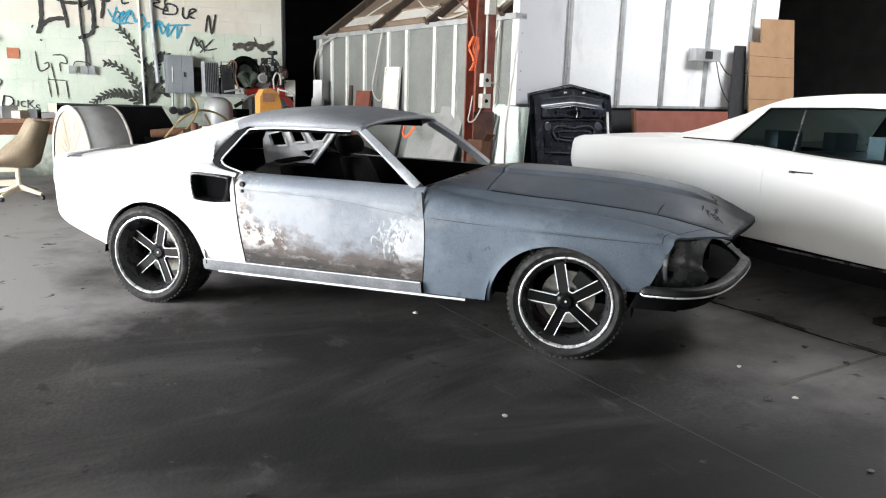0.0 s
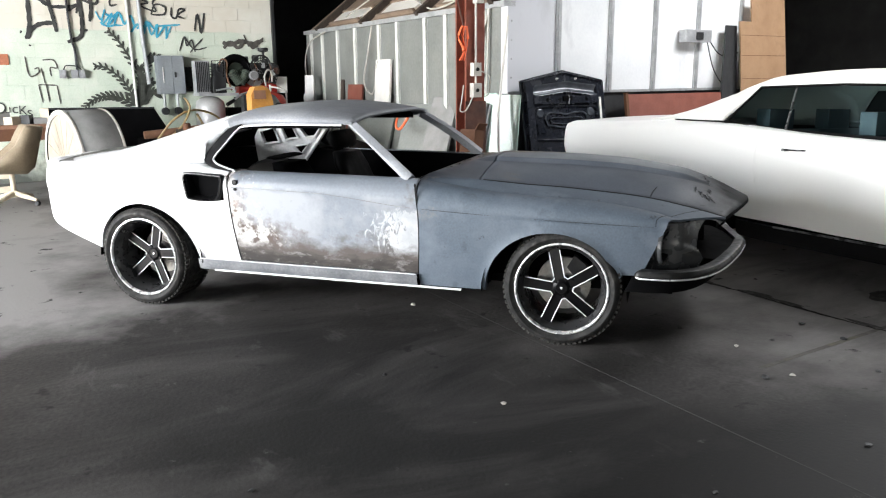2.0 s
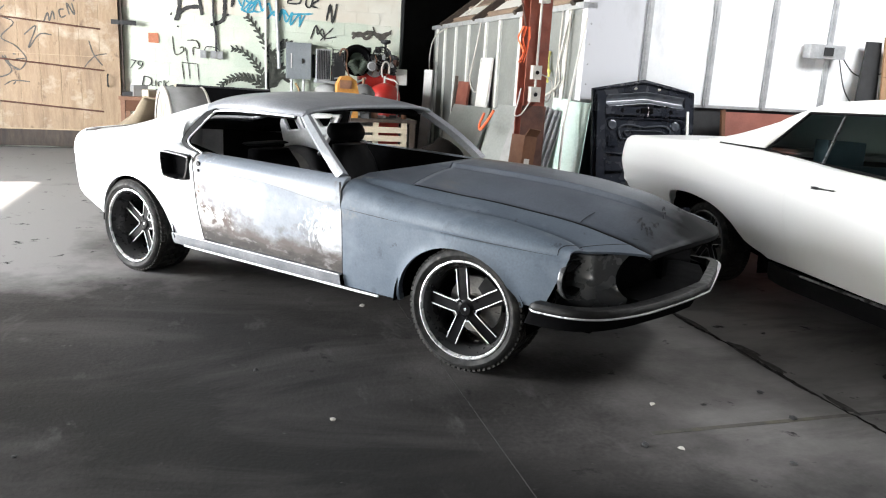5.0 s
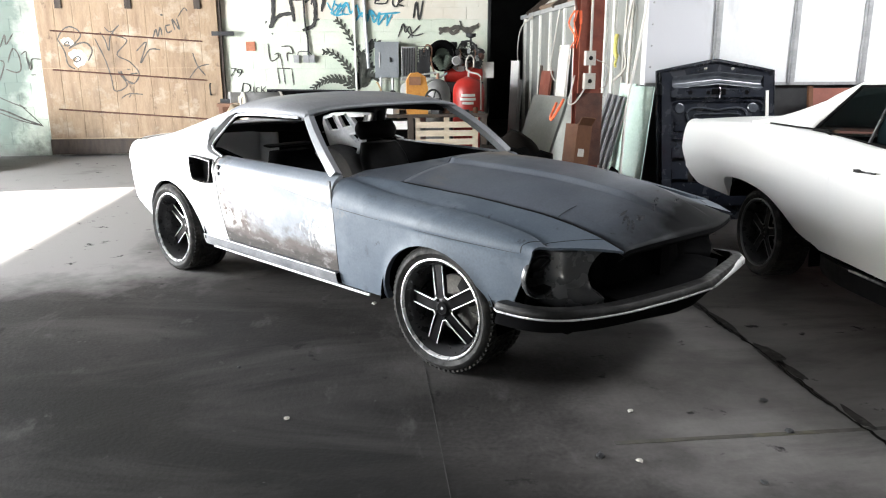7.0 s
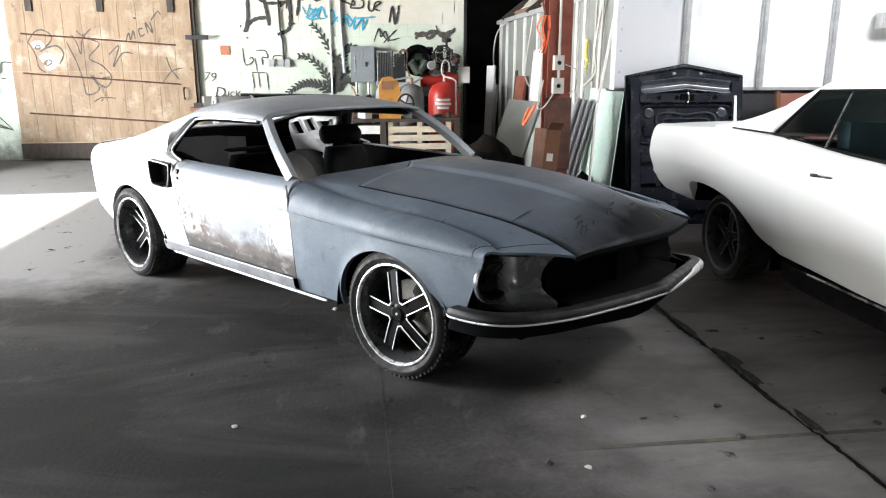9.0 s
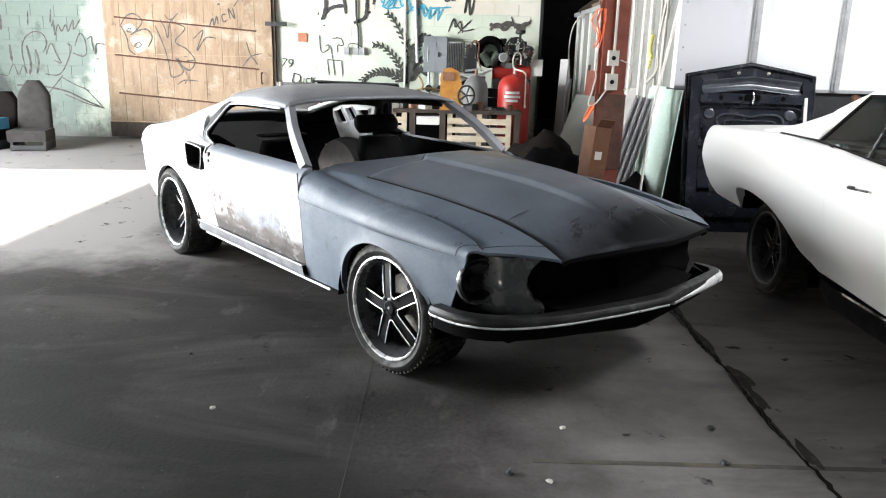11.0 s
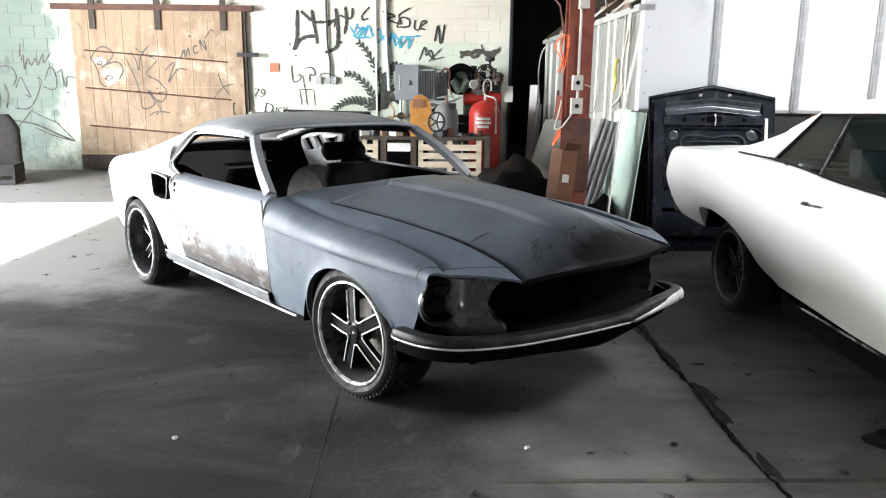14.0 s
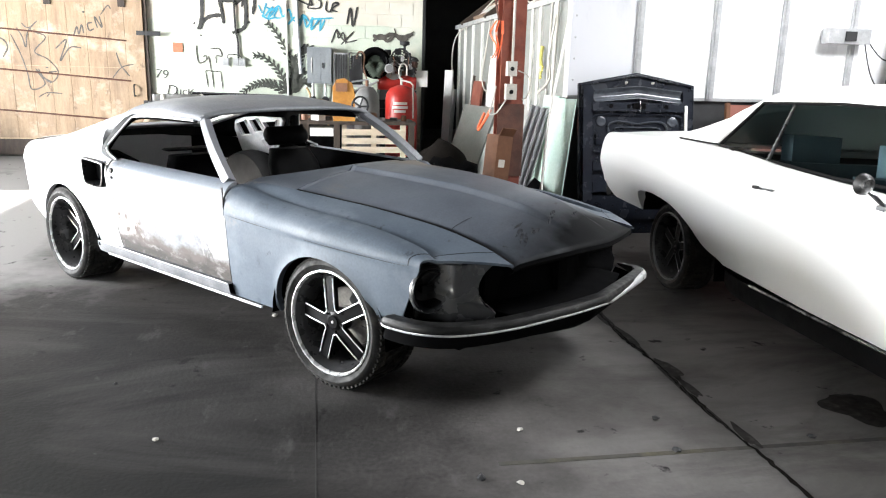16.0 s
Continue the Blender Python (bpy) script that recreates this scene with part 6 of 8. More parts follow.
def build_coupe():
    car = empty("white_coupe", W, "white two-door classic coupe with pale roof parked beside the fastback", "car")

    def flank_at(x, z):
        zc, ym = w_zc(x), w_ym(x)
        k = max(0, min(1, (z - .30) / (zc - .30)))
        tuck = .115 + .13 * max(0, min(1, (2.9 - x) / 1.6))
        return ym - tuck * (1 - k) ** 1.35

    def flank(bm, x0, x1, n):
        xs = set(np.linspace(x0, x1, n).round(4))
        for c in (ARC, ARC + 3.02):
            for a in np.linspace(0, math.pi, 25):
                q = round(c + (.5199 if c > 3 else .44) * math.cos(a) + (0 if c > 3 else .01), 4)
                if x0 < q < x1:
                    xs = {p for p in xs if abs(p - q) > .006} | {q}
        rows = []
        for x in sorted(xs):
            zb = w_low(x)
            zc = max(w_zc(x), zb + .03)
            yt, zt = w_yt(x), w_zt(x)
            row = [Vector((x, -(flank_at(x, zb) - .06), zb + .004)), Vector((x, -flank_at(x, zb), zb))]
            for k in range(1, 11):
                z = zb + (zc - zb) * k / 10
                row.append(Vector((x, -flank_at(x, z), z)))
            for k in range(1, 9):
                a = k / 8 * math.pi / 2
                row.append(Vector((x, -(yt + (w_ym(x) - yt) * math.cos(a) ** .7), zc + (zt - zc) * math.sin(a) ** 1.1)))
            rows.append(row)
        grid(bm, rows)

    for name, x0, x1, n in (("quarter_panel", 0, 2.28, 50), ("door", 2.2815, 3.603, 26), ("front_fender", 3.607, 5.45, 34)):
        for side in (1, -1):
            bm = nb()
            flank(bm, x0, x1, n)
            if side < 0:
                for v in bm.verts:
                    v.co.y = -v.co.y
            ob = part(name, bm, CARWHITE, car, smooth=True, angle=40)
            crisp_border(ob)
            md = ob.modifiers.new("thickness", 'SOLIDIFY')
            md.thickness, md.offset = .012, -1
            if name == "door":
                s = -1 if side > 0 else 1
                y = s * 1.012
                bm = nb()
                tube(bm, curve_pts([(2.51, y, .928), (2.53, y + s * .026, .932), (2.61, y + s * .028, .935), (2.68, y + s * .010, .936)], 16), .0055, 8)
                box(bm, 2.495, 2.535, y - .010, y + .010, .920, .938)
                part("door_handle", bm, CHROME, ob, "chrome door handle", smooth=True)
                bm = nb()
                revolve(bm, [(0, .008), (.013, .006), (.016, 0)], 14, pose(2.52, y - s * .004, .865, -s * -90 if s < 0 else -90, 0, 0))
                part("key_lock", bm, CHROME, ob, "small chrome key lock")

    # lower trim
    for s in (-1, 1):
        bm = nb()
        rows = []
        for x in np.linspace(2.03, 4.0, 16):
            c = .06 * max(0, 1 - (x - 2.03) / .35) ** 2
            rows.append([Vector((x, s * (.84 - c), .21)), Vector((x, s * (.875 - c), .21)), Vector((x, s * (.895 - c), .26)), Vector((x, s * (.90 - c), .335)), Vector((x, s * (.86 - c), .335))])
        grid(bm, rows)
        part("rocker_panel", bm, BLACKTRIM, car, "black rocker panel", smooth=True)
        bm = nb()
        tube(bm, [(2.40, s * .898, .335), (3.2, s * .900, .335), (3.98, s * .895, .335)], .008, 6)
        part("rocker_trim", bm, CHROME, car, "bright rocker trim", smooth=True)
        bm = nb()
        rows = []
        for k in range(19):
            a = math.pi * k / 18
            x = ARC + .08 + (.60 if k < 9 else .50) * math.cos(a)
            z = (.24 if k < 9 else .50) + (.46 if k < 9 else .20) * math.sin(a) ** .6
            rows.append([Vector((x, s * .88, z)), Vector((x, s * .60, z)), Vector((ARC, s * .58, .3))])
        grid(bm, rows)
        part("wheel_well", bm, INNERDARK, car)

    # deck, rear panel, hood
    bm = nb()
    rows = []
    for x in np.linspace(0.0, 1.55, 14):
        yt, zt = w_yt(x) + .003, w_zt(x) - .004
        rows.append([Vector((x, yt * q, zt + .02 * (1 - q * q))) for q in np.linspace(-1, 1, 15)])
    grid(bm, rows)
    part("trunk_lid", bm, CARWHITE, car, smooth=True)
    bm = nb()
    rows = []
    for x in np.linspace(3.75, 5.45, 14):
        yt, zt = w_yt(x) + .003, w_zt(x) - .004
        rows.append([Vector((x, yt * q, zt + .03 * (1 - q * q))) for q in np.linspace(-1, 1, 15)])
    grid(bm, rows)
    part("hood", bm, CARWHITE, car, smooth=True)
    bm = nb()
    prism(bm, [(.02, .99), (-.015, .92), (-.02, .78), (.02, .62), (.06, .60), (.06, .99)], -.865, .865, 'y')
    part("rear_panel", bm, CARWHITE, car, bevel=.02)
    bm = nb()
    prism(bm, [(-.01, .60), (-.06, .58), (-.07, .52), (-.05, .46), (.05, .48), (.05, .58)], -.80, .80, 'y')
    # the dark chrome holds the shade under the tail in its colour
    part("rear_bumper", bm, TARNISH, car, bevel=.02)
    bm = nb()
    prism(bm, [(5.42, .92), (5.50, .80), (5.50, .45), (5.42, .35)], -.85, .85, 'y')
    part("nose_panel", bm, CARWHITE, car, bevel=.02)
    for s in (-1, 1):
        bm = nb()
        box(bm, -.032, .03, s * .68 - .16, s * .68 + .16, .74, .90)
        tl = part("tail_lamp", bm, REDLENS, car, "dark red tail lamp", bevel=.015)
        bm = nb()
        box(bm, -.030, .02, s * .862 - .012, s * .862 + .012, .76, .82)
        part("lamp_bezel", bm, CHROME, tl, bevel=.005)

    # roof: long rear slope, flat top
    r_zc = tab((1.15, 1.10), (1.45, 1.225), (1.78, 1.37), (2.1, 1.46), (2.6, 1.495), (3.2, 1.49), (3.7, 1.445))

    def edge(x):
        if x < 1.88:
            return .905, 1.093 + .0 * x
        if x < 2.12:
            k = (x - 1.88) / .24
            return .905 - .15 * k, 1.095 + .27 * k
        return .755, 1.365 + .02 * min(1, (x - 2.12) / 1.0)

    bm = nb()
    rows = []
    for x in list(np.linspace(1.15, 1.87, 16)) + list(np.linspace(1.88, 2.12, 14)) + list(np.linspace(2.18, 3.7, 16)):
        ye, ze = edge(x)
        zc = max(r_zc(x), ze + .004)
        n = 2.2 if x < 1.88 else 2.6
        half = []
        for k in range(13):
            a = k / 12 * math.pi / 2
            half.append((ye * math.cos(a) ** (2 / n), ze + (zc - ze) * math.sin(a) ** (2 / n)))
        rows.append([Vector((x, -y, z)) for y, z in half] + [Vector((x, y, z)) for y, z in half[-2::-1]])
    grid(bm, rows)
    rf = part("roof", bm, VINYL, car, "white vinyl roof", smooth=True, angle=60)
    md = rf.modifiers.new("thickness", 'SOLIDIFY')
    md.thickness, md.offset = .02, -1

    # side glass, its trim and divider
    for s in (-1, 1):
        def gp(x, z, o=0.0):
            return Vector((x, s * (.905 - (z - 1.06) * .50 + o), z))
        outline = [(1.90, 1.095), (2.11, 1.362), (2.75, 1.385), (3.32, 1.38), (3.78, 1.06), (3.0, 1.045), (2.4, 1.065)]
        bm = nb()
        bm.faces.new([bm.verts.new(gp(x, z)) for x, z in outline])
        gl = part("side_window", bm, TINT, car, "blue-green tinted side glass")
        gl.visible_shadow = False
        bm = nb()
        tube(bm, [gp(x, z, .006) for x, z in outline + outline[:1]], .010, 6)
        part("window_trim", bm, BLACKTRIM, gl, "dark window trim", smooth=True)
        bm = nb()
        tube(bm, [gp(2.44, 1.065, .006), gp(2.40, 1.372, .006)], .010, 6)
        part("window_divider", bm, CHROME, gl, "thin bright window divider", smooth=True)
        # dark trim at the roof's foot, carried on for the crease's fading shade
        bm = nb()
        tube(bm, curve_pts([(1.42, s * .912, 1.098), (1.75, s * .916, 1.099), (2.03, s * .925, 1.100), (2.22, s * .955, 1.060), (2.40, s * .993, .985)], 30), [.006] * 13 + [.005] * 11 + [.003] * 5, 6)
        part("belt_trim_and_shade", bm, BLACKTRIM, car, "dark line along the foot of the roof", smooth=True)
    # windscreen and rear glass
    bm = nb()
    bm.faces.new([bm.verts.new(p) for p in ((3.68, -.70, 1.43), (3.68, .70, 1.43), (4.2, .85, 1.03), (4.2, -.85, 1.03))])
    gl = part("windscreen", bm, TINT, car)
    gl.visible_shadow = False
    # mirror on the door
    bm = nb()
    tube(bm, curve_pts([(3.44, -1.00, .985), (3.43, -1.04, 1.02), (3.38, -1.07, 1.065)], 12), .010, 8)
    box(bm, 3.41, 3.49, -1.02, -.99, .97, .99)
    mr = part("door_mirror", bm, CHROME, car, "round chrome door mirror", smooth=True)
    bm = nb()
    revolve(bm, [(0, .045), (.026, .04), (.044, .018), (.047, 0), (.042, -.004), (0, -.004)], 24, pose(3.38, -1.075, 1.075, 0, 90, 0))
    part("mirror_head", bm, CHROME, mr, smooth=True)

    # inside
    bm = nb()
    box(bm, 1.9, 4.2, -.82, .82, .28, .34)
    box(bm, .15, 1.9, -.62, .62, .47, .53)
    part("floor_pan", bm, INNERDARK, car)
    bm = nb()
    box(bm, 1.6, 4.2, .82, .86, .34, 1.04)
    part("inner_side", bm, SEATBLUE, car)
    for x, w in ((2.15, 1.3), (3.0, 1.35)):
        bm = nb()
        prism(bm, [(x - .16, .45), (x + .02, .45), (x - .10, 1.04), (x - .22, 1.04)], -w / 2, w / 2, 'y')
        part("bench_seat", bm, SEATBLUE, car, "pale blue bench seat", bevel=.055)
        bm = nb()
        box(bm, x - .1, x + .45, -w / 2, w / 2, .40, .58)
        part("bench_cushion", bm, SEATBLUE, car, bevel=.05)
        for yy in (-.38, .38):
            bm = nb()
            box(bm, x - .25, x - .13, yy - .15, yy + .15, 1.03, 1.20)
            part("headrest", bm, SEATBLUE, car, bevel=.055)
    bm = nb()
    box(bm, 1.35, 1.95, -.80, .80, 1.0, 1.04)
    part("parcel_shelf", bm, INNERDARK, car)
    return car


coupe = build_coupe()
cw = build_wheel("rear_wheel", .07, .24, "", DULLALLOY)
for m, first in ((pose(ARC, -.86, .310, 0, 12, 0), True), (pose(ARC, .86, .310, 0, 40, 180), False), (pose(ARC + 3.02, -.88, .310, 0, 33, 0), False), (pose(ARC + 3.02, .88, .310, 0, 0, 180), False)):
    mount(cw, m @ Matrix.Scale(.955, 4), coupe, first)

# ---- loose things about the hall ----
GREENGLASS = mat("mint_green_panel", [(.3, (.36, .50, .44)), (.7, (.48, .60, .54))], 2, (.2, .4), 0, .03, 40)
YELLOWWEB = plain("pale_yellow_webbing", (.62, .56, .16), .8, 0, .2, 30)
CARDBOARD = mat("brown_cardboard", [(.3, (.075, .028, .011)), (.7, (.125, .050, .020))], 3, (.7, .85), 0, .1, 40)
PARTICLE = mat("particle_board", [(.3, (.23, .130, .066)), (.55, (.29, .175, .095)), (.8, (.19, .105, .053))], 3, (.65, .8), 0, .15, 120)
REDBROWN = mat("red_brown_board", [(.3, (.16, .045, .03)), (.7, (.23, .075, .05))], 3, (.5, .7), 0, .1, 50)
BLACKENAMEL = mat("black_enamel", [(.3, (.008, .010, .015)), (.7, (.018, .021, .030))], 3, (.16, .32), .1, .05, 40)
# lighter copy of the enamel: bright reflections partly painted into the colour
GLOSSENAMEL = mat("black_enamel_with_sheen", [(.3, (.03, .034, .042)), (.7, (.09, .10, .118))], 5, (.08, .2), .2, .02, 40)
layer(BLACKENAMEL, (.05, .058, .072), .62, .80, 6, 6, seed=6.1)
REDPAINT = mat("red_enamel", [(.3, (.40, .022, .018)), (.7, (.54, .04, .03))], 3, (.28, .45), 0, .03, 50)
YELLOW = mat("yellow_enamel", [(.3, (.36, .15, .03)), (.6, (.50, .24, .05)), (.8, (.22, .10, .035))], 9, (.4, .6), 0, .05, 50)
SILVER = mat("dull_silver_tank", [(.3, (.36, .36, .36)), (.7, (.50, .50, .49))], 3, (.35, .55), .2, .05, 50)
TANKGREY = mat("dusty_grey_tank", [(.3, (.14, .14, .14)), (.7, (.21, .21, .205))], 3, (.45, .65), .1, .05, 50)
PALEWOOD = mat("pale_pallet_wood", [(.3, (.50, .42, .31)), (.7, (.66, .58, .45))], 5, (.6, .8), 0, .15, 50, stretch=(1, 4, 4))
TANVINYL = mat("tan_vinyl", [(.3, (.21, .165, .11)), (.7, (.31, .25, .175))], 4, (.45, .6), 0, .1, 60)
TARP = mat("near_black_cloth", [(.3, (.0035, .003, .0025)), (.7, (.009, .007, .0058))], 4, (.8, .95), 0, .2, 40, spec=.1)
DRUMFACE = mat("stained_drum_cloth", [(.3, (.24, .21, .165)), (.7, (.36, .325, .27))], 4, (.7, .85), 0, .15, 70, stretch=(1, 1, .3))
GREYCLOTH = mat("grey_felt", [(.3, (.20, .20, .195)), (.7, (.28, .275, .27))], 6, (.8, .95), 0, .25, 140)
SEATGREY = mat("grey_seat_cloth", [(.3, (.014, .012, .0115)), (.7, (.026, .023, .021))], 6, (.8, .95), 0, .2, 160)
BLUEPLASTIC = plain("blue_plastic", (.05, .22, .36), .45, 0, .15, 8)
YELLOWHOSE = plain("yellow_hose", (.34, .24, .11), .5, 0, .15, 12)
DARKGREEN = plain("dark_green_enamel", (.045, .06, .045), .5, 0, .3, 9)
BROWNPIPE = plain("brown_pipe", (.20, .10, .06), .6, 0, .2, 12)


def thing(name, label, category, group="", m=None):
    return empty(name, B if m is None else m, label, category, group)


def loose(name, bm, material, label, category, group="", m=None, **kw):
    ob = part(name, bm, material, None, label, **kw)
    ob.matrix_basis = B if m is None else m
    return tagged(ob, category=category, group=group)


def lean(u, v, z, turn=0.0, tilt=8.0, roll=0.0):
    """Pose of a panel that leans back: local x along the wall, y away, z up, its foot at u, v, z."""
    return B @ pose(u, v, z, 0, 0, turn) @ pose(0, 0, 0, -tilt, 0, 0) @ pose(0, 0, 0, 0, roll, 0)


# black hood leaning on the partition, underside out
bh = thing("car_hood", "black car hood leaning on its tail against the white partition", "car hood", m=lean(.645, -.42, 0, 0, 10) @ Matrix.Diagonal((1.04, 1, 1.015, 1)))
bm = nb()
out = [(-.56, .0), (.56, .0), (.565, .7), (.57, 1.42), (.40, 1.455), (0, 1.53), (-.40, 1.455), (-.57, 1.42), (-.565, .7)]
prism(bm, out, 0, .035, 'y')
part("outer_skin", bm, BLACKENAMEL, bh, bevel=.012)
for x in (-.49, .49):
    bm = nb()
    box(bm, x - .045, x + .045, -.035, 0, .02, 1.36)
    part("side_frame", bm, BLACKENAMEL, bh, bevel=.016)
bm = nb()
tube(bm, [(-.545, -.014, .02), (-.55, -.014, 1.40), (-.39, -.016, 1.435), (0, -.016, 1.505), (.39, -.016, 1.435), (.55, -.014, 1.40), (.545, -.014, .02)], .011, 8)
part("rolled_edge", bm, BLACKENAMEL, bh, "rolled black edge", smooth=True)
# glossy trough below the nose edge
bm = nb()
rows = []
for x in np.linspace(-.43, .43, 21):
    z0 = 1.345 + .045 * (1 - abs(x) / .43)
    rows.append([Vector((x, -.045, z0 + .012)), Vector((x, -.042, z0)), Vector((x, -.012, z0 - .022)), Vector((x, -.008, z0 - .05)), Vector((x, -.016, z0 - .078)), Vector((x, -.046, z0 - .092)), Vector((x, -.050, z0 - .106))])
grid(bm, rows)
part("nose_trough", bm, GLOSSENAMEL, bh, "glossy pressed trough", smooth=True, angle=60)
bm = nb()
box(bm, -.45, .45, -.05, 0, 1.16, 1.245)
brace = part("cross_brace", bm, BLACKENAMEL, bh, bevel=.014)
for x in (-.27, -.10, .27):
    bm = nb()
    revolve(bm, [(0, .002), (.014, .002), (.018, .004), (.020, 0)], 14, pose(x, -.05, 1.205, 90, 0, 0))
    part("hole", bm, INNERDARK, brace)
for x in (-.035, .035):
    bm = nb()
    box(bm, x - .028, x + .028, -.066, -.05, 1.185, 1.235)
    part("latch_plate", bm, INNERDARK, brace, bevel=.005)
bm = nb()
tube(bm, [(0, -.07, 1.15), (.003, -.085, 1.20), (0, -.07, 1.25)], .006, 6)
part("latch_hook", bm, CHROME, brace, smooth=True)
for x in (-.13, .13):
    bm = nb()
    revolve(bm, [(0, .03), (.008, .028), (.014, .0)], 10, pose(x, -.05, 1.425, 90, 0, 0))
    part("rubber_stop", bm, PALEPLASTIC, bh, "pale rubber stop", smooth=True)


def loop(pts, r, n=60):
    pts = [Vector((x, -.012, z)) for x, z in pts]
    return tube(nb(), curve_pts(pts + [pts[0]], n), r, 6)


part("recess_rim", loop([(-.43, .78), (-.44, 1.0), (-.41, 1.12), (0, 1.135), (.41, 1.12), (.44, 1.0), (.43, .78), (0, .765)], .014), BLACKENAMEL, bh, smooth=True)
part("recess_rim", loop([(-.26, .93), (-.29, 1.02), (-.22, 1.065), (-.10, 1.06), (0, 1.045), (.10, 1.06), (.22, 1.065), (.29, 1.02), (.26, .93), (0, .90)], .011), GLOSSENAMEL, bh, smooth=True)
part("recess_rim", loop([(-.20, .955), (-.21, 1.005), (0, 1.01), (.21, 1.005), (.20, .955), (0, .94)], .007), GLOSSENAMEL, bh, smooth=True)
for x in (-.355, .355):
    bm = nb()
    revolve(bm, [(0, .014), (.03, .014), (.045, .010), (.052, 0)], 24, pose(x, -.002, 1.065, 90, 0, 0))
    part("pressed_boss", bm, GLOSSENAMEL, bh, smooth=True)
    bm = nb()
    box(bm, x - .05, x + .05, -.016, 0, .85, .95)
    part("pressed_pad", bm, BLACKENAMEL, bh, bevel=.012)
for z in (.60, .40, .14):
    bm = nb()
    box(bm, -.44, .44, -.04, 0, z, z + .09)
    part("cross_brace", bm, BLACKENAMEL, bh, bevel=.014)
bm = nb()
box(bm, .46, .485, -.05, -.036, .80, 1.22)
part("prop_rod", bm, WHITEPIPE, bh, "pale prop rod")

# red-brown board, junction box, cables, tall boards
loose("board", bbox(-.85, .85, 0, .03, 0, 1.26), REDBROWN, "long red-brown board leaning against the partition", "board", m=lean(2.48, -.38, 0, 0, 9), bevel=.005)
loose("board", bbox(-.02, .02, -.02, .02, 0, 1.28), CARDBOARD, "narrow brown batten standing beside a red-brown board", "batten", m=lean(1.60, -.40, 0, 0, 9), bevel=.004)
jb = thing("junction_box", "grey metal junction box with loose cables on the partition", "junction box")
bm = nb()
box(bm, 2.66, 3.13, -.14, -.022, 1.87, 2.02)
part("box_body", bm, GALV, jb, bevel=.01)
bm = nb()
box(bm, 2.84, 2.96, -.155, -.14, 1.90, 1.99)
part("cover", bm, DARKMETAL, jb, bevel=.005)
for keys in (((3.12, -.10, 1.92), (3.30, -.12, 1.74), (3.52, -.12, 1.70), (3.70, -.12, 1.75)), ((3.10, -.10, 1.88), (3.2, -.14, 1.55), (3.4, -.14, 1.35), (3.5, -.14, 1.36))):
    bm = nb()
    tube(bm, curve_pts(keys, 24), .007, 6)
    part("cable", bm, DARKMETAL, jb, smooth=True)
tb = loose("board", prism(nb(), [(-.46, 0), (.52, 0), (.50, 2.50), (-.20, 2.47), (-.20, 2.16), (-.44, 2.16)], 0, .02), PARTICLE, "tall stepped particle board leaning on the partition end", "board", m=lean(4.05, -.45, 0, 0, 7), bevel=.003)
for z in (1.42, 1.72, 1.98):
    part("score_line", bbox(-.43, .50, -.002, 0, z, z + .006), CARDBOARD, tb)
loose("board", prism(nb(), [(-.22, 0), (.22, 0), (.22, 2.1), (.02, 2.1)], 0, .03), DARKMETAL, "dark slanted sheet behind a particle board", "sheet", m=lean(3.42, -.30, 0, 0, 5), bevel=.003)

# glass sheets, corrugated sheets, poles by the pillar
loose("glass_sheet", bbox(-.23, .23, 0, .012, 0, 1.28), GREENGLASS, "mint green glass sheet leaning beside the pillar", "sheet", "leaning sheets", m=lean(-.22, -.08, 0, -66, 7), bevel=.003)
loose("glass_sheet", bbox(-.16, .16, 0, .012, 0, 1.29), GREENGLASS, "narrow mint green glass sheet in the booth corner", "sheet", "leaning sheets", m=lean(-.16, .30, 0, -80, 5), bevel=.003)
cs = thing("corrugated_sheet", "grey folded metal sheet leaning behind the pillar", "sheet", m=lean(-.54, .10, 0, -12, 4, 15))
bm = nb()
rows = []
for k in range(25):
    x = -.11 + .22 * k / 24
    y = .018 * (1 if (k // 3) % 2 else -1)
    rows.append([Vector((x, y, 0)), Vector((x, y, .6)), Vector((x, y, 1.22))])
grid(bm, rows)
sh = part("folded_sheet", bm, GALV, cs)
md = sh.modifiers.new("thickness", 'SOLIDIFY')
md.thickness = .004
for name, keys, r, material, label in (
        ("pole", [(-.34, -.36, .0), (-.22, -.14, 1.05), (-.02, -.03, 2.1)], .014, WHITEPIPE, "thin white pole leaning in the corner of the booth"),
        ("pole", [(-.08, .35, .0), (-.05, .33, 1.2), (-.04, .30, 2.2)], .012, PALEPLASTIC, "thin pale pole standing at the booth wall"),
        ("pole", [(-.08, .55, .0), (-.05, .53, 1.2), (-.04, .50, 2.2)], .012, PALEPLASTIC, "thin pale pole standing at the booth wall")):
    loose(name, tube(nb(), keys, r, 8), material, label, "pole", smooth=True)
cb = thing("cardboard_box", "open brown cardboard box standing by the pillar", "box", m=B @ pose(-.86, -.50, 0, 0, 6, 24))
bm = nb()
for a in ((-.085, .085, -.085, -.077, .0, .95), (-.085, .085, .077, .085, 0, .95), (-.085, -.077, -.077, .077, 0, .95), (.077, .085, -.077, .077, 0, .95), (-.085, .085, -.085, .085, 0, .012)):
    box(bm, *a)
part("carton", bm, CARDBOARD, cb, bevel=.003)
bm = nb()
box(bm, -.08, .08, -.008, 0, 0, .08, pose(0, -.08, .95, 32, 0, 0))
part("flap", bm, CARDBOARD, cb)
bm = nb()
box(bm, -.05, .02, -.088, -.0855, .66, .73)
part("torn_label", bm, PALEPLASTIC, cb)

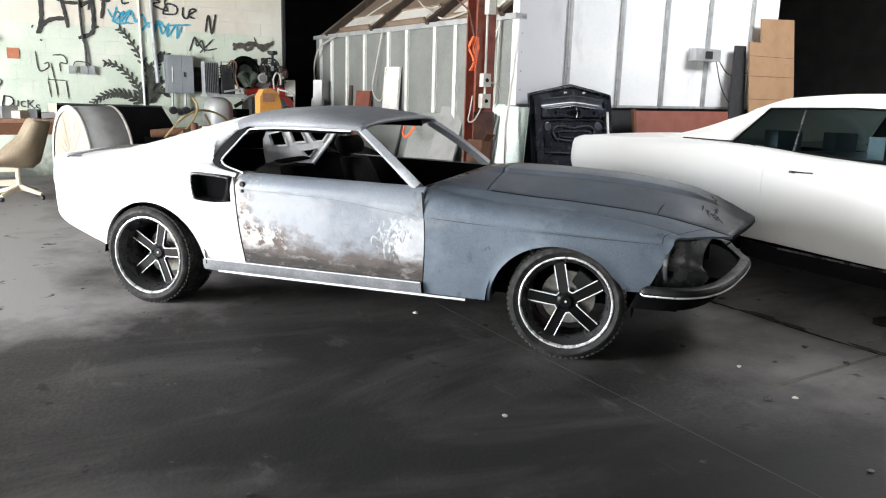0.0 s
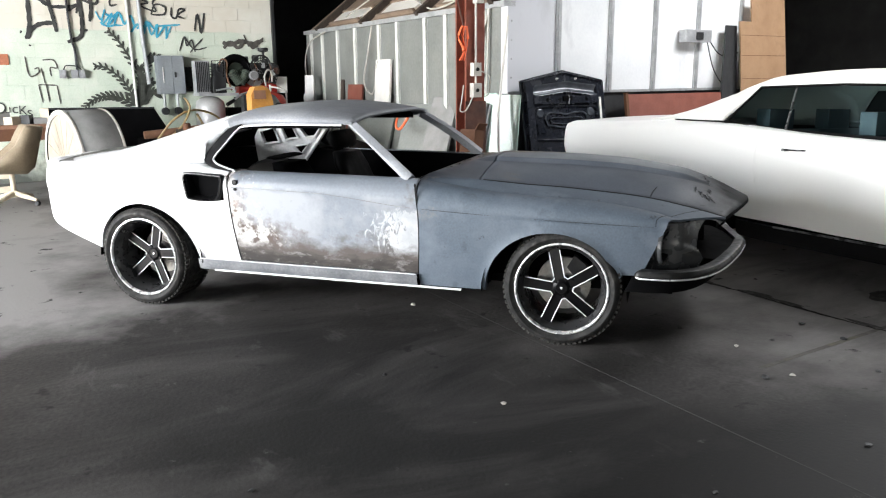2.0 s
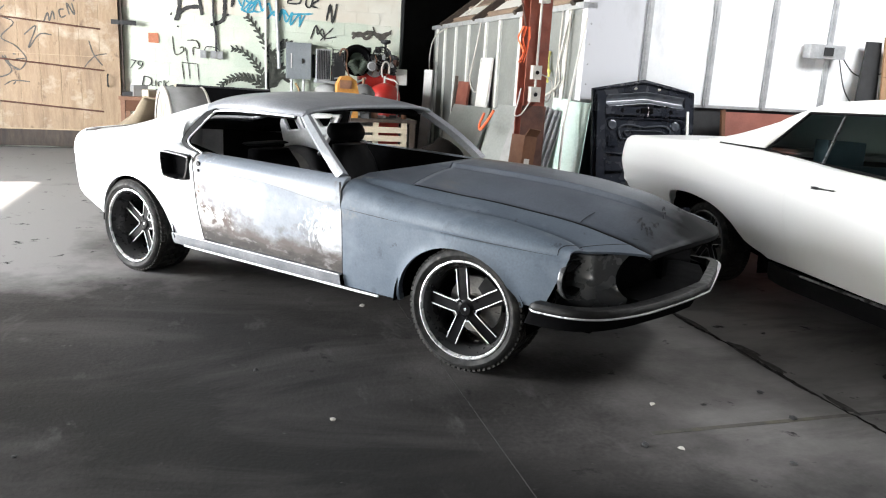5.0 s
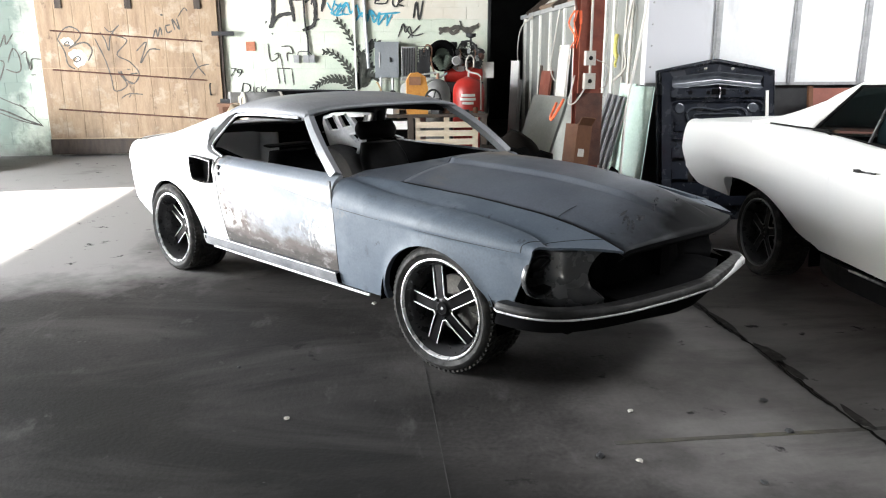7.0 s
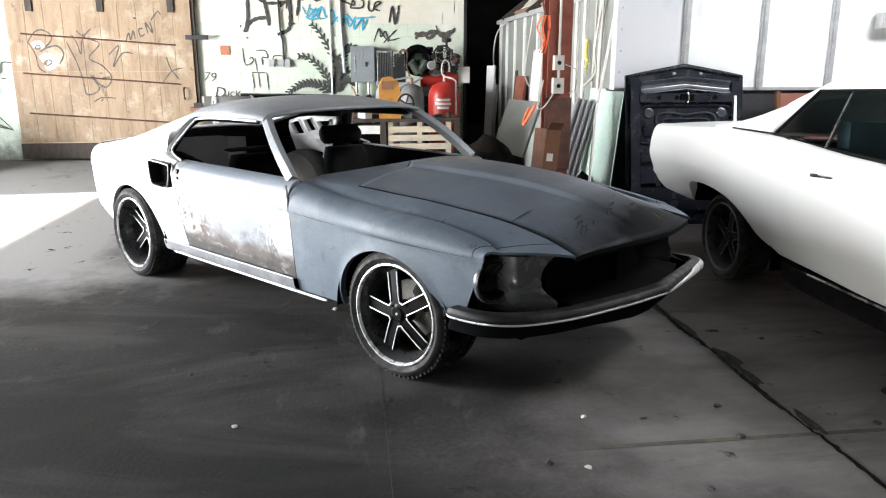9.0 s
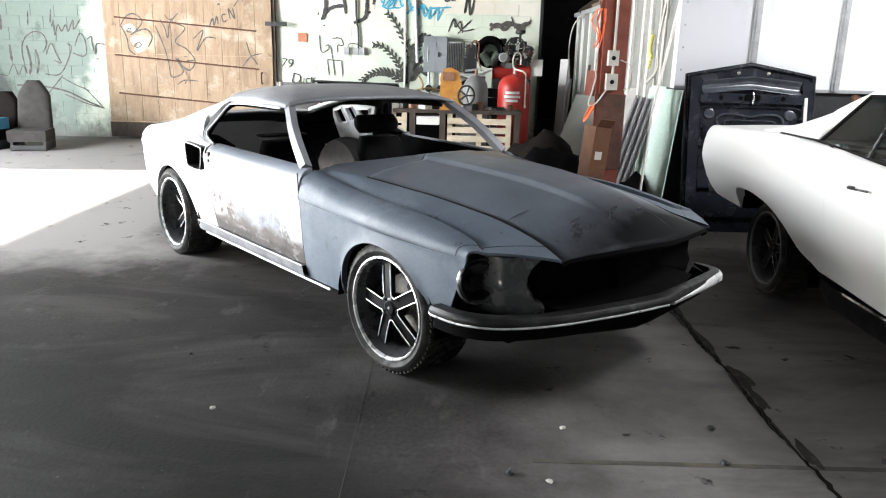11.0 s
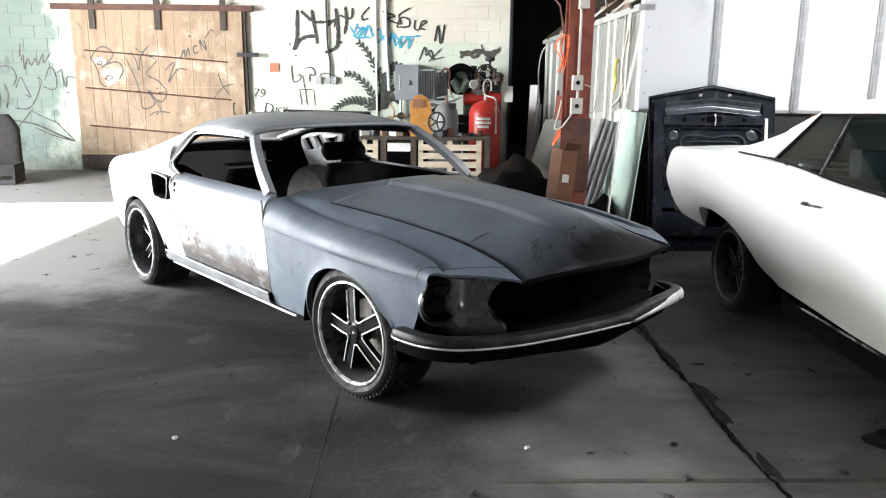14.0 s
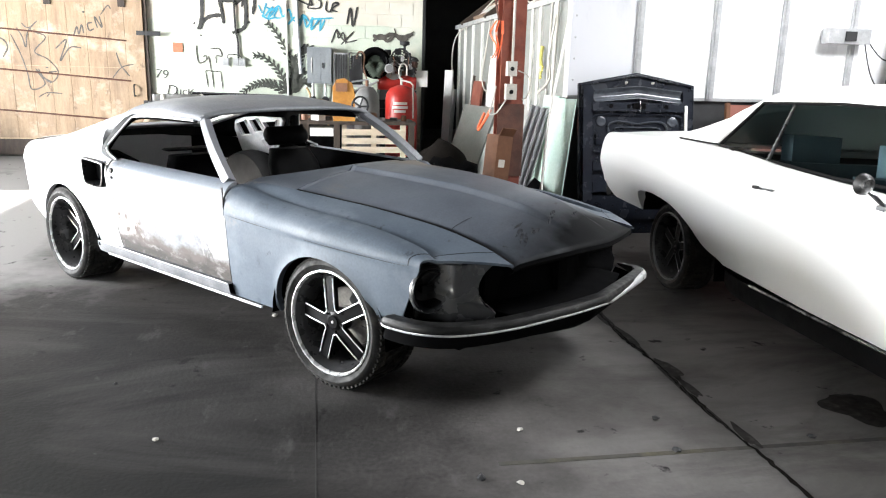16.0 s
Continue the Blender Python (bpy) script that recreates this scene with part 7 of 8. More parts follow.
# sheets and panels leaning along the booth
for u, v, turn, tilt, w, h, material, label in (
        (-.42, 1.15, -72, 20, .40, 1.30, GREYCLOTH, "grey panel leaning askew against the booth wall"),
        (-.52, 1.55, -70, 22, .50, 1.22, GREYMETAL, "dull grey metal panel leaning against the booth wall"),
        (-.30, 2.0, -78, 14, .60, 1.10, GREYMETAL, "grey panel leaning against the booth wall"),
        (-.18, 2.85, -88, 4, .42, 1.72, WHITEPIPE, "white door panel leaning upright against the booth wall"),
        (-.60, 2.72, -76, 19, .95, 1.12, GREYMETAL, "wide grey panel leaning before a white door panel"),
        (-.22, 3.75, -84, 6, .40, 1.38, REDBROWN, "brown board leaning against the booth wall"),
        (-.12, 4.35, -88, 4, .10, 1.45, DARKBEAM, "dark timber length leaning against the booth wall"),
        (-.30, 5.25, -60, 5, .24, 1.22, SILVER, "narrow pale panel standing near the doorway"),
        (-.34, 5.05, -50, 3, .16, 1.52, SILVER, "narrow bent metal strip standing near the doorway")):
    loose("panel", bbox(-w / 2, w / 2, 0, .035, 0, h), material, label, "panel", "panels along the booth", m=lean(u, v, 0, turn, tilt), bevel=.006)
loose("cable", tube(nb(), curve_pts([(-.05, 3.2, 2.2), (-.08, 3.3, 1.8), (-.10, 3.4, 1.4), (-.06, 3.2, 1.25), (-.07, 3.0, 1.7)], 40), .012, 6), PALEPLASTIC, "pale cable looping down the booth wall", "cable", smooth=True)
bm = nb()
tube(bm, curve_pts([(-.03, .80, 1.78), (-.05, .78, 1.70), (-.05, .77, 1.60), (-.04, .74, 1.56)], 14), .022, 8)
tube(bm, curve_pts([(-.04, .74, 1.56), (-.06, .70, 1.52), (-.05, .76, 1.49), (-.06, .72, 1.45)], 14), .014, 8)
loose("strap", bm, YELLOWWEB, "pale yellow strap tied to a cable on the booth wall", "strap", smooth=True)
loose("cable", tube(nb(), curve_pts([(-.05, 4.9, 2.2), (-.12, 5.4, 2.05), (-.14, 5.6, 1.7), (-.12, 5.5, 1.2)], 40), .012, 6), PALEPLASTIC, "pale cable drooping along the booth wall", "cable", smooth=True)
loose("cable", tube(nb(), curve_pts([(-.04, .30, 2.2), (-.06, .45, 1.7), (-.06, .40, 1.45), (-.10, .65, 1.30)], 40), .014, 6), PALEPLASTIC, "thick pale cable hanging on the booth wall", "cable", smooth=True)
loose("cable", tube(nb(), curve_pts([(.1, 4.4, 2.4), (.3, 3.2, 2.75), (.2, 2.4, 2.5), (.05, 1.6, 2.3), (.1, .7, 2.45)], 50), .012, 6), PALEPLASTIC, "pale cable strung along the booth top", "cable", smooth=True)
loose("hose", tube(nb(), curve_pts([(-.42, 1.75, 1.02), (-.5, 1.68, .88), (-.54, 1.5, .84), (-.48, 1.4, .98), (-.44, 1.36, 1.08)], 40), .016, 6), ORANGE, "coral orange hose looped over a panel", "hose", smooth=True)
def heap(name, label, category, m, r, h, material, seed):
    """A crumpled heap."""
    bm = nb()
    bmesh.ops.create_icosphere(bm, subdivisions=3, radius=1)
    for v in bm.verts:
        k = 1 + .35 * noise.noise(v.co * 1.7 + Vector((seed, 0, 0))) + .12 * noise.noise(v.co * 5 + Vector((0, seed, 0)))
        v.co = Vector((v.co.x * r * k, v.co.y * r * .7 * k, max(0, v.co.z) * h * k))
    return loose(name, bm, material, label, category, m=m, smooth=True, angle=70)


# heaped clutter; its near-black colours hold the shade behind the fastback
heap("tarpaulin", "near-black heap of clutter below the booth wall", "tarpaulin", B @ pose(-1.0, .75, 0, 0, 0, 20), .42, .62, INNERDARK, 2)
heap("tarpaulin", "dark brown heap of clutter by the booth", "tarpaulin", B @ pose(-.95, 1.9, 0, 0, 0, -12), .45, .62, TARP, 7)
heap("tarpaulin", "near-black heap of clutter behind the pillar", "tarpaulin", B @ pose(-.35, -.05, 0, 0, 0, 40), .30, .42, INNERDARK, 11)

# bench of pallets
bench = thing("workbench", "rough bench of pale pallets under a grey board", "workbench")
bm = nb()
box(bm, -3.0, -1.22, 2.0, 2.6, .84, .88)
part("bench_top", bm, DARKBEAM, bench, bevel=.006)
for u0, u1 in ((-2.95, -2.62), (-2.12, -1.34)):
    for z in (.75, .645, .54, .42, .28, .12):
        bm = nb()
        box(bm, u0, u1, 2.01, 2.03, z - .036, z + .036)
        part("slat", bm, PALEWOOD, bench, "pale pallet slat", bevel=.004)
    for u in (u0 + .03, (u0 + u1) / 2, u1 - .03):
        bm = nb()
        box(bm, u - .03, u + .03, 2.03, 2.11, 0, .84)
        part("pallet_post", bm, PALEWOOD, bench, bevel=.005)
for u in (-2.98, -2.55, -2.18, -1.27):
    bm = nb()
    box(bm, u - .035, u + .035, 2.005, 2.09, 0, .84)
    part("bench_leg", bm, DARKBEAM, bench, bevel=.005)
bm = nb()
box(bm, -2.50, -2.22, 2.01, 2.35, .70, .80)
part("bench_tray", bm, WHITEPIPE, bench, "white tray", bevel=.01)
random.seed(11)
for k in range(13):
    u = -2.95 + k * .135 + random.uniform(-.03, .03)
    material = (CARDBOARD, WHITEPIPE, DARKMETAL, BROWNPIPE, SILVER, DARKMETAL)[k % 6]
    s_ = random.uniform(.03, .07)
    bm = nb()
    if k % 3:
        box(bm, -s_ * 1.4, s_ * 1.4, -s_ * .8, s_ * .8, 0, s_ * 1.1)
        loose("small_box", bm, material, "small carton or tin lying on the workbench", "box", "clutter on the bench", m=B @ pose(u, 2.15 + .05 * (k % 4), .88, 0, 0, 31 * k), bevel=.008)
    else:
        revolve(bm, [(0, 0), (s_ * .8, 0), (s_ * .85, .02), (s_ * .8, s_ * 1.6), (s_ * .5, s_ * 1.8), (0, s_ * 1.8)], 16)
        loose("tin_can", bm, material, "dull tin can standing on the workbench", "can", "clutter on the bench", m=B @ pose(u, 2.2, .88), smooth=True)
gtk = thing("gas_cylinder", "dull silver gas cylinder standing behind the workbench", "gas cylinder")
bm = nb()
revolve(bm, [(0, 0), (.15, 0), (.165, .03), (.165, 1.08), (.15, 1.18), (.10, 1.25), (.04, 1.28), (0, 1.28)], 32, pose(-1.76, 2.85, 0))
part("cylinder_body", bm, TANKGREY, gtk, smooth=True, angle=50)
bm = nb()
tube(bm, [(-1.76, 2.85, 1.28), (-1.76, 2.85, 1.36)], .02, 8)
part("valve", bm, BROWNPIPE, gtk, smooth=True)

# red tank with white lettering bars, yellow machine, grey tank
rt = thing("pressure_tank", "red pressure tank with brass valve and faded white label", "tank")
bm = nb()
revolve(bm, [(0, .02), (.16, .02), (.20, .06), (.245, .12), (.25, .2), (.25, 1.06), (.235, 1.14), (.18, 1.22), (.09, 1.26), (.04, 1.275), (0, 1.275)], 40, pose(-1.10, 4.66, 0))
part("tank_body", bm, REDPAINT, rt, smooth=True, angle=50)
for k, (z, a0, a1) in enumerate(((1.00, -125, -75), (.94, -130, -72), (.88, -122, -80))):
    bm = nb()
    rows = []
    for a in np.linspace(radians(a0), radians(a1), 10):
        c, s = math.cos(a) * .2525, math.sin(a) * .2525
        rows.append([Vector((-1.10 + c, 4.66 + s, z - .02)), Vector((-1.10 + c, 4.66 + s, z + .02))])
    grid(bm, rows)
    part("label_bar", bm, WHITEPIPE, rt, "white label bar")
bm = nb()
tube(bm, [(-1.10, 4.66, 1.27), (-1.10, 4.66, 1.38)], .02, 8)
tube(bm, [(-1.10, 4.66, 1.35), (-.98, 4.50, 1.32), (-.95, 4.38, 1.28), (-.95, 4.36, .78)], .014, 8)
part("valve_pipe", bm, PALEPLASTIC, rt, "pale valve and down pipe", smooth=True)
gt = thing("compressor", "old air compressor with silver tank and belt guard", "compressor")
bm = nb()
revolve(bm, [(0, .05), (.14, .06), (.20, .14), (.22, .24), (.22, 1.05), (.20, 1.14), (.12, 1.20), (0, 1.22)], 36, pose(-1.95, 5.0, 0))
part("tank_body", bm, SILVER, gt, smooth=True, angle=50)
bm = nb()
box(bm, -2.15, -1.55, 4.82, 5.22, 1.22, 1.26)
part("deck_plate", bm, GALV, gt, bevel=.005)
bm = nb()
box(bm, -2.13, -1.92, 5.0, 5.2, 1.26, 1.74)
part("motor_housing", bm, GALV, gt, bevel=.012)
bm = nb()
box(bm, -1.88, -1.68, 5.0, 5.2, 1.26, 1.50)
box(bm, -1.85, -1.71, 5.02, 5.18, 1.50, 1.70)
part("cylinder_block", bm, DARKMETAL, gt, bevel=.012)
for z in (1.54, 1.58, 1.62, 1.66):
    bm = nb()
    box(bm, -1.88, -1.68, 5.0, 5.2, z - .006, z + .006)
    part("cooling_fin", bm, DARKMETAL, gt)
bm = nb()
rows = []
for k in range(41):
    a = 2 * math.pi * k / 40
    o = Vector((math.cos(a), 0, math.sin(a)))
    c = Vector((-1.47, 5.15, 1.60)) + o * .185
    rows.append([c + o * .065 * math.cos(b) + Vector((0, .07 * math.sin(b), 0)) for b in np.linspace(0, 2 * math.pi, 10, endpoint=False)])
grid(bm, rows, True)
part("belt_guard", bm, INNERDARK, gt, "sooty black belt guard", smooth=True)
bm = nb()
revolve(bm, [(0, .03), (.06, .03), (.13, .012), (.13, 0)], 28, pose(-1.47, 5.16, 1.60, 90, 0, 0))
part("guard_plate", bm, DARKGREEN, gt, "dark green plate", smooth=True)
for a in (58, 122):
    bm = nb()
    tube(bm, [(-1.47, 5.06, 1.42), (-1.47 + .19 * math.cos(radians(a)), 5.08, 1.42 + .19 * math.sin(radians(a)))], [.05, .062], 10)
    part("cylinder_head", bm, DARKGREEN, gt, "dark green cylinder of the pump", smooth=True)
bm = nb()
for z in (.9, 1.05, 1.2):
    box(bm, -1.66, -1.30, 5.0, 5.3, z - .3, z - .17)
part("motor_stack", bm, INNERDARK, gt, bevel=.03)
bm = nb()
tube(bm, curve_pts([(-1.78, 4.98, 1.66), (-1.74, 4.95, 1.76), (-1.66, 4.96, 1.72), (-1.66, 5.0, 1.5), (-1.6, 5.0, 1.3)], 24), .014, 6)
part("copper_pipe", bm, BROWNPIPE, gt, smooth=True)
rc = thing("compressor", "red air compressor with silver pulley on a low stand", "compressor")
bm = nb()
box(bm, -1.40, -.80, 5.12, 5.62, 0, 1.18)
part("stand", bm, DARKMETAL, rc, bevel=.01)
bm = nb()
revolve(bm, [(0, -.32), (.12, -.31), (.15, -.24), (.15, .24), (.12, .31), (0, .32)], 28, Matrix.Translation((-1.10, 5.36, 1.30)) @ Euler((0, radians(90), 0)).to_matrix().to_4x4())
part("air_tank", bm, REDPAINT, rc, smooth=True, angle=50)
bm = nb()
revolve(bm, [(0, .03), (.05, .03), (.06, .015), (.12, .015), (.15, .03), (.155, 0), (.15, -.03), (0, -.03)], 32, pose(-1.17, 5.20, 1.50, 90, 0, 0))
part("pulley", bm, SILVER, rc, "silver pulley", smooth=True, angle=40)
bm = nb()
box(bm, -1.32, -1.02, 5.28, 5.5, 1.42, 1.72)
box(bm, -.98, -.82, 5.3, 5.5, 1.45, 1.66)
part("pump_block", bm, DARKMETAL, rc, bevel=.014)
for u, z in ((-1.25, 1.78), (-1.08, 1.80), (-.92, 1.74)):
    bm = nb()
    revolve(bm, [(0, .10), (.05, .10), (.055, .08), (.055, .02), (.03, 0), (0, 0)], 16, pose(u, 5.38, z - .06))
    part("air_filter", bm, DARKMETAL, rc, smooth=True, angle=40)
bm = nb()
tube(bm, curve_pts([(-1.02, 5.24, 1.60), (-.94, 5.20, 1.66), (-.88, 5.20, 1.58), (-.86, 5.26, 1.40)], 20), .013, 6)
part("pump_pipe", bm, DARKMETAL, rc, smooth=True)
ym = thing("bench_machine", "yellow cast machine with a spoked hand wheel on the bench", "machine")
bm = nb()
prism(bm, [(-2.22, .88), (-1.96, .88), (-1.96, 1.20), (-1.99, 1.33), (-2.08, 1.385), (-2.17, 1.37), (-2.22, 1.28)], 2.05, 2.25, 'y')
part("housing", bm, YELLOW, ym, bevel=.025)
bm = nb()
box(bm, -2.19, -2.05, 2.035, 2.05, 1.23, 1.33)
part("front_plate", bm, BROWNPIPE, ym, "brown scuffed plate", bevel=.008)
bm = nb()
revolve(bm, [(.105, .010), (.122, .010), (.126, 0), (.122, -.010), (.105, -.010), (.105, .010)], 28, pose(-1.90, 2.03, 1.06, 90, 0, 30))
for a_ in range(5):
    tube(bm, [(-1.90, 2.03, 1.06), (-1.90 + .11 * math.cos(a_ * 1.2566), 2.03, 1.06 + .11 * math.sin(a_ * 1.2566))], .011, 6)
part("hand_wheel", bm, DARKMETAL, ym, "dark spoked hand wheel", smooth=True)
def finned(m, r, h, n=7):
    prof = [(0, 0), (r * .8, 0)]
    for k in range(n):
        z = h * (k + .5) / n
        prof += [(r * .8, z - h / n * .28), (r, z - h / n * .2), (r, z + h / n * .2), (r * .8, z + h / n * .28)]
    return revolve(nb(), prof + [(r * .8, h), (r * .5, h * 1.06), (0, h * 1.06)], 20, m)


for tilt_ in (-34, 34):
    part("finned_cylinder", finned(pose(-1.47, 4.98, 1.40, 0, tilt_, 0), .075, .22), DARKGREEN, gt, "dusty green finned cylinder", smooth=True, angle=30)
for k in range(8):
    part("grille_bar", bbox(-2.125 + .027 * k, -2.115 + .027 * k, 4.988, 4.998, 1.28, 1.72), DARKMETAL, gt)
part("bracket", tube(nb(), [(-1.89, 4.95, 1.28), (-1.89, 4.95, 1.74), (-1.70, 4.95, 1.74), (-1.70, 4.95, 1.50), (-1.58, 4.95, 1.50)], .012, 6), DARKMETAL, gt)
part("bracket", tube(nb(), [(-1.86, 4.94, 1.30), (-1.60, 4.94, 1.34), (-1.56, 4.94, 1.28)], .016, 6), GALV, gt)
part("coiled_pipe", tube(nb(), curve_pts([(-1.78 + .05 * math.cos(k), 4.93, 1.68 + .045 * math.sin(k) - .006 * k) for k in range(14)], 60), .008, 6), DARKMETAL, gt, smooth=True)
ring = nb()
for k, r in ((0, .15), (1, .11), (2, .07)):
    tube(ring, [(-1.06 + r * math.cos(a), 5.16, 1.68 + r * math.sin(a)) for a in np.linspace(0, 2 * math.pi, 33)], .008 if k else .016, 6, caps=False)
for a in np.linspace(0, math.pi, 6, endpoint=False):
    tube(ring, [(-1.06 - .15 * math.cos(a), 5.16, 1.68 - .15 * math.sin(a)), (-1.06 + .15 * math.cos(a), 5.16, 1.68 + .15 * math.sin(a))], .005, 5)
part("fan_guard", ring, DARKMETAL, rc, "dark wire fan guard", smooth=True)
gauge = part("gauge", revolve(nb(), [(0, .02), (.062, .02), (.072, .016), (.075, 0), (.07, -.03), (0, -.03)], 28, pose(-1.27, 4.90, 1.52, 90, 0, 0)), GALV, rc, "round pressure gauge", smooth=True, angle=40)
part("gauge_face", revolve(nb(), [(0, .0225), (.056, .0225)], 24, pose(-1.27, 4.90, 1.52, 90, 0, 0)), TANKGREY, gauge)
part("intake_pipe", tube(nb(), curve_pts([(-1.10, 4.86, 1.36), (-1.12, 4.84, 1.50), (-1.07, 4.84, 1.60), (-1.00, 4.86, 1.56), (-.99, 4.88, 1.42)], 30), .014, 8), PALEPLASTIC, rc, "pale bent intake pipe", smooth=True)
part("filter_can", revolve(nb(), [(0, .05), (.075, .05), (.08, .04), (.08, 0), (.02, -.02), (.02, -.14), (0, -.14)], 24, pose(-.99, 5.24, 1.90)), DARKMETAL, rc, "flat dark air filter", smooth=True, angle=40)
part("crankcase", finned(pose(-.90, 5.22, 1.40, 0, 12, 0), .09, .30, 6), DARKMETAL, rc, smooth=True, angle=30)
random.seed(23)
for k in range(12):
    u_, v_, z_ = -1.40 + .05 * k + random.uniform(-.02, .02), 5.10 + random.uniform(-.06, .06), 1.42 + random.uniform(0, .30)
    a_ = random.uniform(.018, .04)
    part("fitting", bbox(-a_, a_, -a_, a_, -a_ * random.uniform(.6, 2), a_ * random.uniform(.6, 2), pose(u_, v_, z_, 0, random.uniform(-30, 30), random.uniform(0, 90))), (DARKMETAL, GALV, RUSTDARK)[k % 3], rc, bevel=.004)
for k in range(5):
    x_ = -1.36 + .12 * k
    part("fuel_line", tube(nb(), curve_pts([(x_, 5.05, 1.38), (x_ + random.uniform(-.05, .05), 4.99, 1.50), (x_ + random.uniform(-.08, .08), 5.02, 1.62), (x_ + .05, 5.08, 1.70)], 16), .006, 5), (DARKMETAL, BROWNPIPE)[k % 2], rc, smooth=True)
hb = thing("handlebar", "black handlebar assembly of a dismantled motorcycle", "handlebar")
bm = nb()
tube(bm, curve_pts([(-1.88, 4.0, 1.16), (-1.76, 4.05, 1.24), (-1.62, 4.1, 1.28), (-1.50, 4.12, 1.34)], 20), .016, 8)
part("bar", bm, GALV, hb, smooth=True)
bm = nb()
tube(bm, [(-1.98, 3.97, 1.11), (-1.86, 4.0, 1.17)], .026, 10)
part("grip", bm, BLACKPLASTIC, hb, "black rubber grip", smooth=True)
bm = nb()
box(bm, -1.72, -1.58, 4.02, 4.16, .8, 1.24)
part("fork", bm, DARKMETAL, hb, bevel=.02)
bm = nb()
box(bm, -1.8, -1.5, 3.9, 4.25, 0, .8)
part("engine_lump", bm, DARKMETAL, hb, bevel=.05)

# drum fan, chair, table, long black panel, hoses
drum_m = B @ pose(-4.02, 2.45, 0, 0, 0, 14)
drum = thing("drum", "upright round drum with grey felt side and pale wooden face", "drum", m=drum_m)
bm = nb()
R_ = Matrix.Translation((0, 0, .575)) @ Euler((0, radians(90), 0)).to_matrix().to_4x4()
revolve(bm, [(.565, -.22), (.572, -.21), (.572, .21), (.565, .22), (0, .22)], 56, R_)
part("drum_side", bm, GREYCLOTH, drum, smooth=True, angle=40)
bm = nb()
revolve(bm, [(.0, -.222), (.52, -.222), (.53, -.218)], 56, R_)
part("drum_face", bm, DRUMFACE, drum, "pale wooden drum face")
for x in (-.222, .222):
    bm = nb()
    revolve(bm, [(.525, x - .012), (.575, x - .014), (.58, x), (.575, x + .014), (.525, x + .012)], 56, R_)
    part("hoop", bm, PALEPLASTIC, drum, "pale hoop", smooth=True)
for a in range(8):
    bm = nb()
    c, s = math.cos(a * math.pi / 8), math.sin(a * math.pi / 8)
    tube(bm, [R_ @ Vector((-.52 * c, -.52 * s, -.2235)), R_ @ Vector((.52 * c, .52 * s, -.2235))], .003, 5)
    part("spoke_seam", bm, DRUMFACE, drum)
chair = thing("swivel_chair", "tan shell swivel chair on a wooden star base", "chair", m=B @ pose(-4.74, 3.50, 0, 0, 0, 4))
bm = nb()
rows = []
for k in range(15):
    t = k / 14
    row = []
    for j in range(13):
        q = -1 + 2 * j / 12
        w = .30 - .04 * t
        x = -.26 + .50 * min(1, t * 2.0) if t < .45 else .24 + .16 * (t - .45) / .55
        z = .40 - .03 * math.sin(t * 3) if t < .45 else .40 + .52 * (t - .45) / .55
        wing = .28 * t / .45 if t < .45 else .28 * (1 - (t - .45) / .55) ** .7
        row.append(Vector((x - (.19 if t > .4 else .02 + .17 * t / .4) * abs(q) ** 2.4, q * w, z + .02 * q * q + wing * abs(q) ** 3)))
    rows.append(row)
grid(bm, rows)
sh = part("shell", bm, TANVINYL, chair, smooth=True)
md = sh.modifiers.new("thickness", 'SOLIDIFY')
md.thickness = .04
bm = nb()
tube(bm, [(0, 0, .10), (0, 0, .40)], .03, 10)
part("stem", bm, PALEWOOD, chair, "pale wooden stem", smooth=True)
for k in range(4):
    a = math.pi / 4 + k * math.pi / 2
    bm = nb()
    tube(bm, [(0, 0, .15), (.30 * math.cos(a), .30 * math.sin(a), .07)], [.035, .022], 8)
    lg = part("leg", bm, PALEWOOD, chair, "pale wooden leg", smooth=True)
    bm = nb()
    revolve(bm, [(0, .02), (.025, .02), (.03, .01), (.03, -.01), (.025, -.02), (0, -.02)], 14, pose(.30 * math.cos(a), .30 * math.sin(a), .03, 90, 0, math.degrees(a)))
    part("caster", bm, DARKMETAL, lg, smooth=True)
table = thing("table", "brown wooden table cluttered with odds and ends", "table")
bm = nb()
box(bm, -5.02, -4.02, 4.75, 5.45, .84, .89)
part("tabletop", bm, BROWNPIPE, table, bevel=.006)
bm = nb()
box(bm, -4.98, -4.06, 4.78, 4.80, .68, .84)
part("apron", bm, CARDBOARD, table, bevel=.004)
for u in (-4.97, -4.07):
    for v in (4.80, 5.40):
        bm = nb()
        box(bm, u - .03, u + .03, v - .03, v + .03, 0, .84)
        part("leg", bm, BROWNPIPE, table, bevel=.004)
for k in range(6):
    s = .06 + .02 * (k % 3)
    loose("small_box", bbox(-s * 1.3, s * 1.3, -s, s, 0, s * (1 + k % 2)), (DARKMETAL, GREYCLOTH, PALEWOOD)[k % 3], "small grimy carton lying on the brown table", "box", "clutter on the table", m=B @ pose(-4.92 + .16 * k, 5.0, .89, 0, 0, 23 * k), bevel=.012)
crate = thing("wooden_crate", "slatted pale wooden crate standing on the floor", "crate")
for z in (.10, .28, .46):
    bm = nb()
    box(bm, -4.98, -4.72, 4.30, 4.32, z - .04, z + .04)
    part("slat", bm, PALEWOOD, crate, bevel=.004)
for u in (-4.97, -4.73):
    bm = nb()
    box(bm, u - .02, u + .02, 4.32, 4.36, 0, .52)
    part("post", bm, PALEWOOD, crate, bevel=.004)
bp = thing("steel_trough", "long black steel panel standing on edge before the wall", "panel")
bm = nb()
